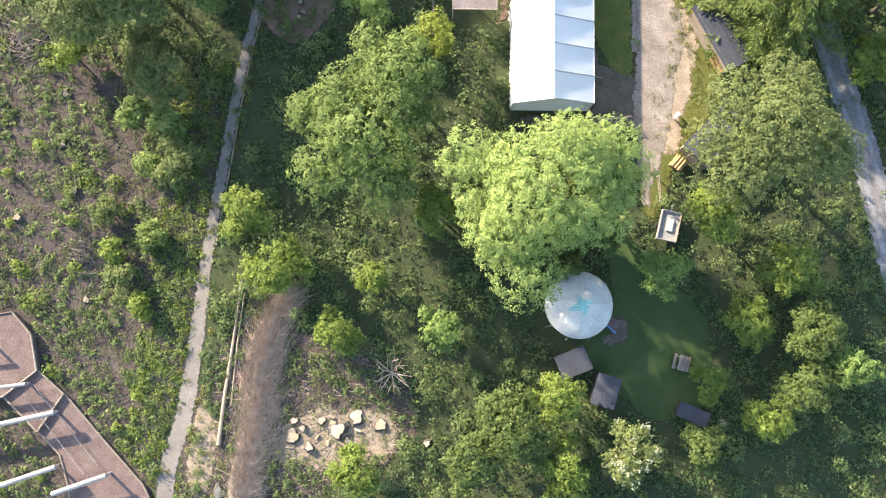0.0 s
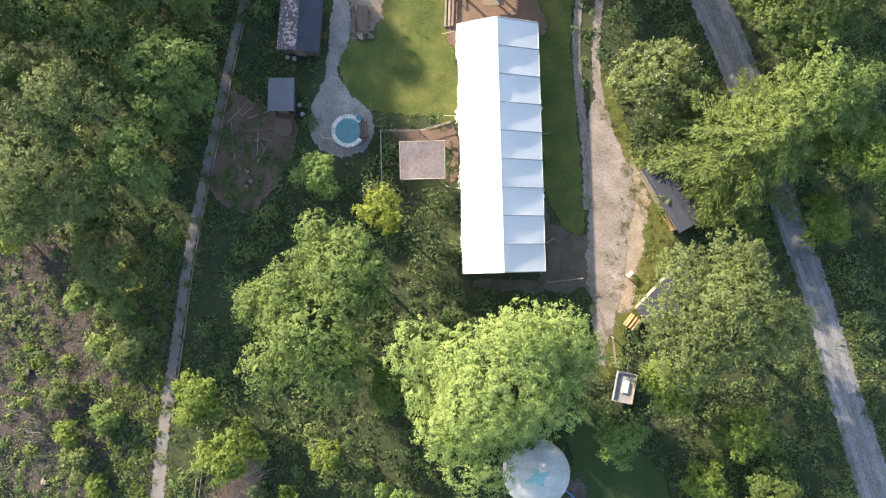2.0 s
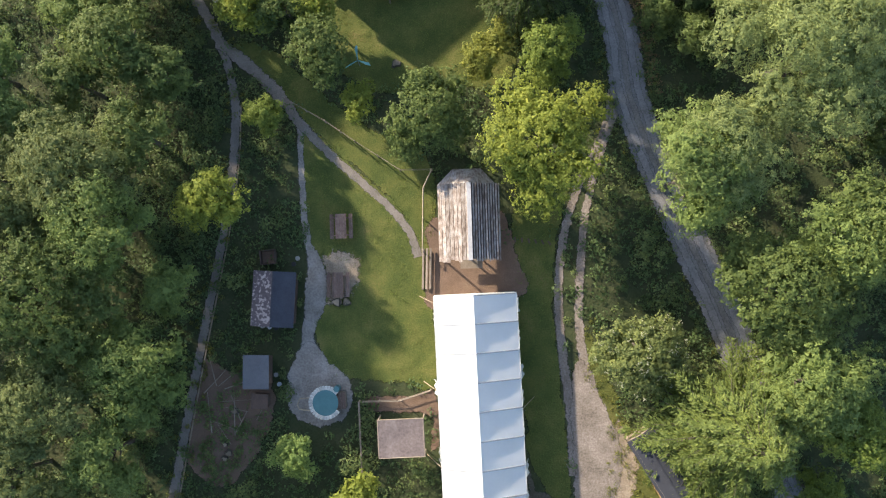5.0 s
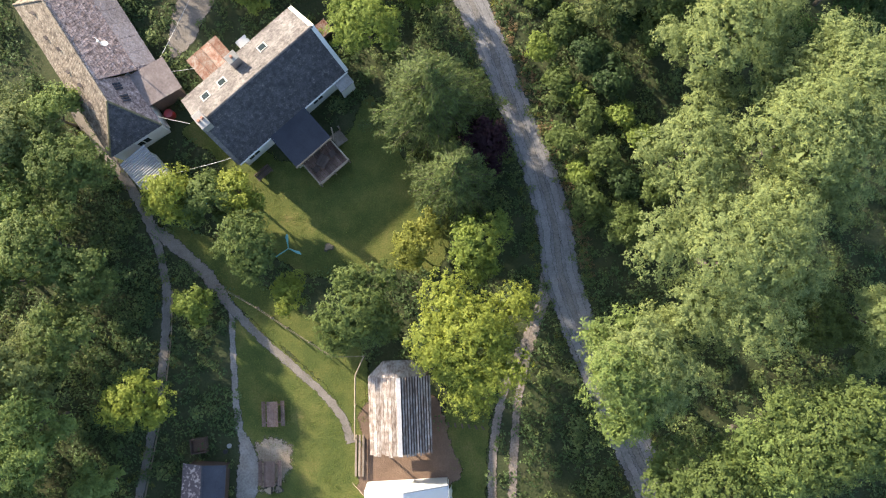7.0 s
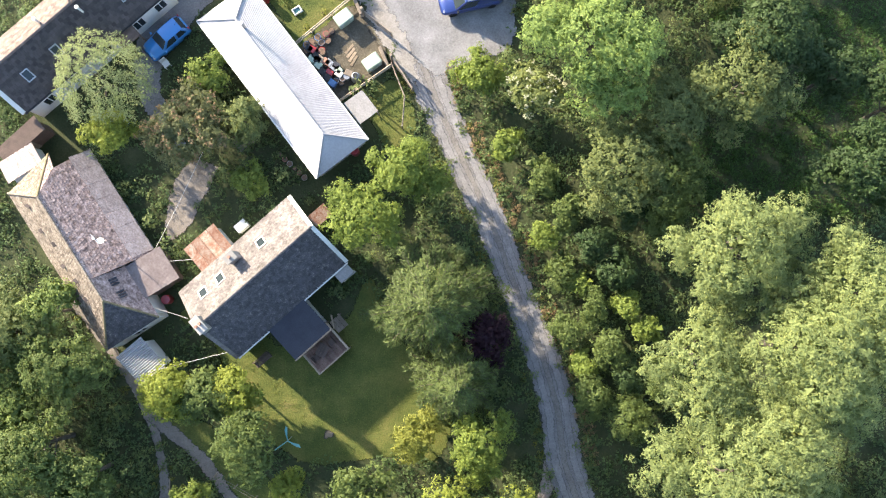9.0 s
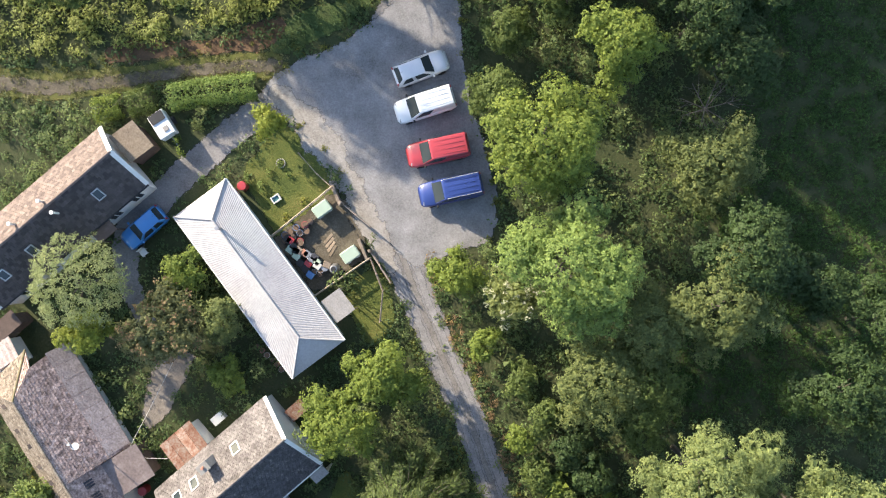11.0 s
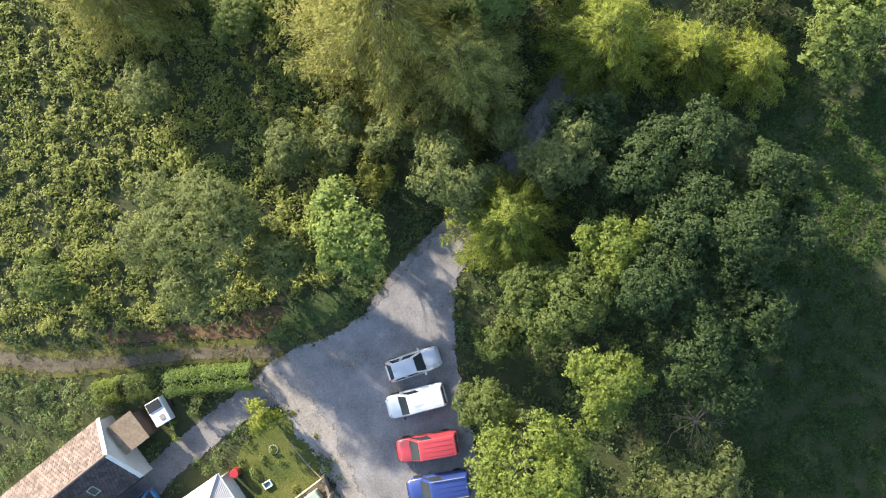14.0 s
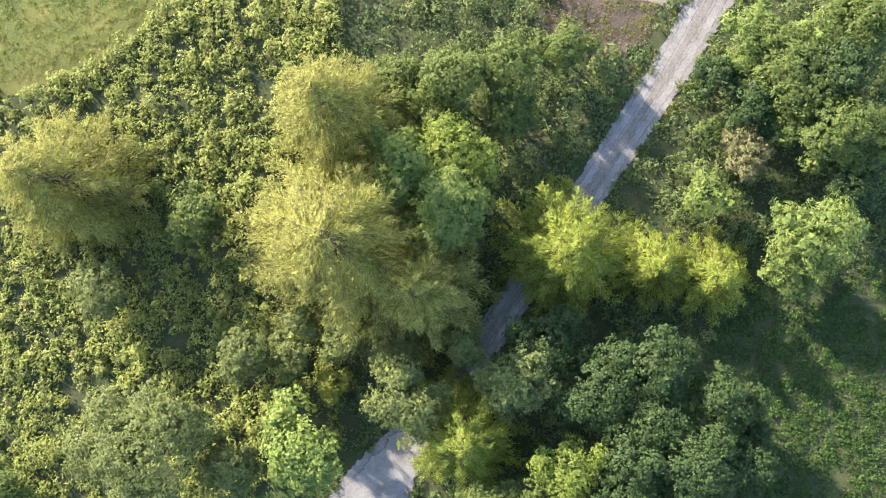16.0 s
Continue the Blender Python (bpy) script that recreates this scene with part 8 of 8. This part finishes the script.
hedge([(-3.9, 88.4), (-1.2, 88.7), (2.3, 88.9)], 1.9, 1.5, "clipped bright green hedge along the drive", 71)
hedge([(-3.6, 84.8), (-3.4, 84.85)], 1.5, 1.2, "rounded green clipped bush beside the drive", 75, "lime")
hedge([(-2.0, 86.9), (-1.5, 86.7)], 1.8, 1.4, "olive rounded garden bush beside the hedge", 76, "grey")
hedge([(-9.4, 87.7), (-7.6, 88.0)], 1.7, 1.5, "rounded dark green clipped bush beside the house", 72, "lime")
hedge([(-6.9, 88.0), (-5.2, 88.4)], 1.8, 1.5, "rounded dark green clipped bush beside the house", 73, "oak")
for x, y, q in ((2.3, 81.6, 0.8), (1.2, 82.3, 0.6), (2.9, 82.6, 0.5), (3.7, 83.2, 0.45), (4.3, 82.4, 0.4)):
    hedge([(x - 0.1, y), (x + 0.1, y)], q, q * 0.7, "small green shrub on the garden lawn", int(80 + 10 * x), "ashy")
for x, y in ((5.25, 80.4), (3.9, 79.35)):
    hedge([(x - 0.08, y), (x + 0.08, y)], 0.42, 0.4, "small clipped golden ball shrub", 74, "gold")


# ---- undergrowth ----
HOUSES = [((8.5, 23), 3.3, 9.6, 0), ((8.5, 37.5), 2.7, 3.6, 0), ((0.3, 61.1), 5.4, 3.5, 38), ((2.6, 57), 2.8, 3.0, 38), ((-12.4, 63.6), 3.6, 7.2, 29.5), ((2.35, 75), 2.9, 7.4, 33.9)]
HOUSES += [ ((-12.2, 79.9), 7.1, 3.2, 37.7), ((-5.9, 32.7), 1.7, 2.2, 0), ((-7.2, 26.6), 1.2, 2.3, 0), ((20.9, 19.3), 1.2, 2.9, 28), ((19.9, 11.9), 1.4, 2.5, -50), ((17.2, 5.3), 1.0, 1.4, -13), ((10.3, -0.5), 2.6, 2.6, 0), ((9.9, -4.8), 1.1, 1.0, 20), ((12.2, -6.6), 1.0, 1.2, -17), ((18.5, -8.3), 1.2, 0.7, -24), ((2.9, 22.8), 2.2, 2.6, 0), ((-3, 24.7), 2.4, 2.2, 0), ((6.5, 77.5), 3.6, 2.8, 33), ((7.7, 72.7), 1.3, 1.2, 0), ((-5.2, 85.6), 2.4, 1.6, 37), ((-8.7, 55.3), 1.6, 1.4, 29), ((-16, 71), 2.4, 1.6, 37), ((-3.5, 63.3), 1.6, 1.4, 38)]


def free_ground(x, y, margin=0.25):
    """Where scrub may grow: off the road, the paths, the lawns and the houses."""
    ok = np.ones(x.shape, bool)
    for line in (FOOTPATH, BRANCH_PATH, GARDEN_PATH, RUT_A, RUT_B, ROAD, ROAD_NORTH, DRIVE, GRASS_TRACK):
        ok &= near_line(line, x, y) > margin
    for poly in (YARD, EARTH, CAR_PARK, PLAY_LAWN, SLOPE_LAWN, HOUSE_LAWN, MARQUEE_LAWN, CAMP_LAWN, BARN_YARD, GARDEN, GRASS_BANK, DRY_BANK, SHED_LAWN, GARDEN_PAVING, YARD_VERGE):
        ok &= ~inside(poly, x, y)
    ok &= ~inside([(-35, -1), (-30.4, -0.6), (-28.8, -2.6), (-28.3, -5), (-26.4, -6.8), (-20.6, -13.4), (-19, -16.6), (-25.8, -19), (-26.8, -13.4), (-28.8, -9.8), (-31.4, -7.4), (-35, -7)], x, y)
    for cx, cy, r in CROWNS:
        ok &= np.hypot(x - cx, y - cy) > 0.3 * r
    for (cx, cy), a, b, t in HOUSES:
        c, s = math.cos(radians(t)), math.sin(radians(t))
        u, v = (x - cx) * c + (y - cy) * s, -(x - cx) * s + (y - cy) * c
        ok &= (np.abs(u) > a) | (np.abs(v) > b)
    return ok


def scrub(name, area, per_m2, radius, height, material, label, leaf=0.27, slim=0.6, per=22, keep=None, seed=1, margin=0.35, up=0.45, anywhere=False, slope=(0.0, 0.0)):
    """Clumps of leaves over an area (x0, y0, x1, y1), in one mesh."""
    rng = np.random.default_rng(seed)
    x0, y0, x1, y1 = area
    n = int((x1 - x0) * (y1 - y0) * per_m2)
    x, y = rng.uniform(x0, x1, n), rng.uniform(y0, y1, n)
    ok = np.ones(n, bool) if anywhere else free_ground(x, y, margin)
    if keep is not None:
        ok &= keep(x, y)
    x, y = x[ok], y[ok]
    n = len(x)
    lump = np.array([0.5 + 0.5 * wander(a, b, 0.22, seed) + 0.35 * wander(a, b, 0.7, seed + 2) for a, b in zip(x, y)])
    r = radius * rng.uniform(0.6, 1.3, n)
    top = height * np.clip(lump, 0.12, 1.2) * rng.uniform(0.7, 1.3, n)
    idx = np.repeat(np.arange(n), per)
    d = unit(rng.normal(0, 1, (n * per, 3)) + [0, 0, 0.6])
    d[:, 2] = np.abs(d[:, 2])
    q = rng.uniform(0.5, 1.0, (n * per, 1))
    pos = np.column_stack([x[idx], y[idx], np.zeros(n * per)]) + d * q * np.column_stack([r[idx], r[idx], top[idx]])
    pos[:, 2] += 0.04
    v, f = leaves(rng, pos, d * 0.6 + np.array([*slope, up]), np.full(n * per, leaf), slim, 0.25, 0.3)
    return tagged(part(name, leaf_mesh(name, [(v, f)], [material]), material), label, "undergrowth", kind="stuff")


def in_clearing(x, y):
    return inside(CLEARING, x, y)


def on_sawdust(x, y):
    return ((x + 7) / 4.6) ** 2 + ((y + 9.9) / 2.2) ** 2 < 1


def on_soil(x, y):
    return inside(CLEARING, x, y) | inside(LOG_CLEARING, x, y) | inside(STUMP_CLEARING, x, y)


def beside_way(x, y):
    d = np.full(x.shape, 1e9)
    for line in (FOOTPATH, ROAD, ROAD_NORTH, GRASS_TRACK):
        d = np.minimum(d, near_line(line, x, y))
    return d < 0.7


def bracken_zone(x, y):
    # the second strip lays dark bracken over the east hollow to imitate its shade
    return (x > 36 + 0.1 * (y - 80) + 2 * np.sin(y * 0.3)) & (y > 66) & (y < 112) | (x > 29.5) & (x < 47) & (y > 63) & (y < 70.5)


LAUREL_EDGE = [92.2, 92.0, 92.6, 93.7, 94.4, 95.1, 96.2, 97.9]


def laurel_zone(x, y):
    return (x < 12) & (y > np.interp(x, [-20, -9, -4.5, 0.5, 3.5, 6.5, 9.5, 12], LAUREL_EDGE))


scrub("bramble_undergrowth", (-34, -20, 55, 138), 1.2, 0.7, 1.0, M_BRAMBLE, "dense dark green brambles and ivy", keep=lambda x, y: ~on_soil(x, y) & ~bracken_zone(x, y) & ~laurel_zone(x, y), seed=11, per=15)
scrub("mixed_undergrowth", (-36, -20, 56, 140), 0.38, 0.6, 1.5, M_HERB, "lighter green mixed shrubs and nettles", keep=lambda x, y: ~on_soil(x, y) & ~bracken_zone(x, y) & ~laurel_zone(x, y), seed=12, leaf=0.22)
scrub("thicket", (-36, -20, 56, 140), 0.13, 1.05, 3.0, M_HERB, "leafy shrub thicket between the trees", keep=lambda x, y: ~on_soil(x, y) & ~bracken_zone(x, y) & ~laurel_zone(x, y), seed=16, leaf=0.27, per=75, margin=1.1)
scrub("verge_growth", (-30, -20, 50, 140), 2.2, 0.26, 0.14, M_GRASSBLADE, "bright long grass along the paths and lane", keep=beside_way, seed=17, leaf=0.3, slim=0.2, per=16, margin=0.22, up=0.2)
scrub("hillside_herbs", (-36, -20, -1, 28), 2.3, 0.45, 0.7, M_HERB, "patchy herbs and saplings on the cleared slope", keep=lambda x, y: on_soil(x, y) & ~on_sawdust(x, y) & (np.array([wander(a, b, 0.28, 8.0) + 0.5 * wander(a, b, 0.9, 9.0) for a, b in zip(x, y)]) > -0.25), seed=13, per=16, leaf=0.22, margin=0.5)
scrub("laurel_bank", (-22, 91, 13, 134), 2.2, 0.55, 1.3, M_LAUREL, "sunlit bank of broad-leaved shrubs", keep=laurel_zone, seed=14, leaf=0.3, slim=0.5, per=22, slope=(-0.25, 0.25))
scrub("laurel_mounds", (-24, 92, 13, 136), 0.2, 1.15, 2.3, M_LAUREL, "rounded mounds of broad-leaved shrubs on the bank", keep=laurel_zone, seed=28, leaf=0.3, slim=0.5, per=90, margin=1.2, slope=(-0.2, 0.2))
scrub("bracken", (29, 62, 56, 114), 2.8, 0.7, 0.4, M_BRACKEN, "even dark green bracken field, also painting the shade of a hollow", keep=bracken_zone, seed=15, leaf=0.27, slim=0.45)

scrub("path_side_herbs", (-26, -20, -13, 18), 3.4, 0.5, 0.35, M_LEAF["lime"], "green herbs and nettles along the footpath", keep=lambda x, y: (near_line(FOOTPATH, x, y) < 3.6) & (near_line(FOOTPATH, x, y) > 0.2) & (x < np.interp(y, [-24, -8, 4, 17], [-19.6, -18.2, -16.6, -14.5])), seed=21, leaf=0.2, per=18)
scrub("lane_side_growth", (10, -20, 54, 136), 3.2, 0.42, 0.5, M_HERB, "green herbs and brambles leaning over the lane edges", keep=lambda x, y: (np.minimum(near_line(ROAD, x, y), near_line(ROAD_NORTH, x, y)) > -0.1) & (np.minimum(near_line(ROAD, x, y), near_line(ROAD_NORTH, x, y)) < 0.9) & ~inside(CAR_PARK, x, y), seed=41, leaf=0.2, per=13, anywhere=True)
scrub("rusty_verge", (13, 46, 26, 77), 5.0, 0.3, 0.2, M_REDLEAF, "rusty dead bracken along the edge of the lane", keep=lambda x, y: (near_line(ROAD, x, y) < 1.1) & (near_line(ROAD, x, y) > 0.1) & (x > np.interp(y, [46, 54, 61, 68, 76], [20.9, 19.8, 17.6, 15.2, 12.5])), seed=29, leaf=0.22, slim=0.4, per=12, anywhere=True)
scrub("north_thicket", (16, 100, 56, 138), 0.16, 1.1, 2.6, M_HERB, "leafy shrub thicket beside the lane", keep=lambda x, y: ~laurel_zone(x, y) & ~bracken_zone(x, y), seed=30, leaf=0.24, per=70, margin=1.2)
scrub("yard_weeds", (14, 6, 21, 27), 4.5, 0.35, 0.06, M_GRASSBLADE, "patchy weeds on the gravel yard", keep=lambda x, y: inside(YARD, x, y) & (np.array([wander(a, b, 0.5, 3.0) for a, b in zip(x, y)]) + 0.4 * (x - np.interp(y, [6, 14, 19, 26], [15.9, 16.9, 17.8, 16.8])) > 0.06), seed=34, leaf=0.18, slim=0.3, per=9, anywhere=True)
scrub("saplings", (-34, -20, -12, 24), 0.11, 0.6, 1.5, M_LEAF["lime"], "young saplings on the cleared slope", keep=in_clearing, seed=18, leaf=0.24, per=60, margin=3.0)
scrub("broad_leaved_weeds", (-34, -20, -12, 22), 0.3, 0.35, 0.35, M_LEAF["ashy"], "broad-leaved weeds on the cleared slope", keep=in_clearing, seed=43, leaf=0.34, slim=0.55, per=9, margin=1.2, up=0.8)
scrub("hedgerow", (-26, 8, -7, 60), 1.0, 0.8, 2.4, M_BRAMBLE, "dense dark hedgerow growth beside the footpath", keep=lambda x, y: (near_line(FOOTPATH, x, y) < 4.5) & (x < np.interp(y, [4, 17, 34, 47, 60], [-16.7, -14.4, -10.4, -8.2, -14])), seed=22, leaf=0.24, per=34, margin=0.9)
scrub("edge_growth", (1, 74, 21, 101), 8.0, 0.25, 0.18, M_GRASSBLADE, "grass and weeds along the car park edge", keep=lambda x, y: (np.abs(near_line([(a, b, 0.0) for a, b in CAR_PARK + CAR_PARK[:1]], x, y)) < 0.38) & (near_line(ROAD, x, y) > 0.2) & (near_line(ROAD_NORTH, x, y) > 0.2) & (near_line(DRIVE, x, y) > 0.2), seed=27, leaf=0.24, slim=0.3, per=12, anywhere=True)
scrub("dead_bracken", (-40, -24, -1, 24), 0.5, 0.4, 0.25, M_LEAF["dry"], "dry straw-coloured stalks on the cleared soil", keep=on_soil, seed=19, leaf=0.3, slim=0.15, per=14, up=0.3)
scrub("moss_and_seedlings", (-40, -24, -1, 26), 3.0, 0.34, 0.12, M_HERB, "low seedlings and moss on cleared soil", keep=on_soil, seed=20, leaf=0.15, per=6, margin=0.3, up=0.8)


def on_lawn(x, y):
    ok = np.zeros(x.shape, bool)
    for poly in (PLAY_LAWN, SLOPE_LAWN, HOUSE_LAWN, MARQUEE_LAWN, SHED_LAWN, GARDEN):
        ok |= inside(poly, x, y)
    for line in (BRANCH_PATH, GARDEN_PATH):
        ok &= near_line(line, x, y) > 0.1
    return ok


scrub("lawn_grass", (-9, -9, 21, 88), 5.0, 0.22, 0.05, M_LAWNBLADE, "short uneven grass tufts of the lawns", keep=on_lawn, seed=23, leaf=0.1, slim=0.3, per=6, up=0.5, anywhere=True)
scrub("bank_grass", (-24, 122, 40, 136), 9.0, 0.3, 0.08, M_GRASSBLADE, "dry sunlit grass tufts on the bank", keep=lambda x, y: inside(GRASS_BANK, x, y) | inside(DRY_BANK, x, y), seed=24, leaf=0.17, slim=0.3, per=9, up=0.8, anywhere=True)
scrub("track_grass", (-30, 88, 5, 95), 5.0, 0.28, 0.15, M_LEAF["dry"], "dry grass tufts beside the track", keep=lambda x, y: (near_line(GRASS_TRACK, x, y) < 0.2) & (near_line(GRASS_TRACK, x, y) > -0.75), seed=25, leaf=0.24, slim=0.25, per=10, up=0.3, anywhere=True)
scrub("yard_grass", (14, 5, 23, 30), 5.0, 0.26, 0.12, M_GRASSBLADE, "thin dry grass tufts round the gravel yard", keep=lambda x, y: ~inside(YARD, x, y) & (near_line(RUT_B, x, y) > -0.1) & (near_line([(16.6, 6, 1.4), (18.4, 11, 2.0), (20.3, 16, 2.4), (19.2, 20.5, 2.2), (17.6, 25, 1.6), (17, 30, 1.2)], x, y) < 0), seed=26, leaf=0.2, slim=0.25, per=9, up=0.3, anywhere=True)
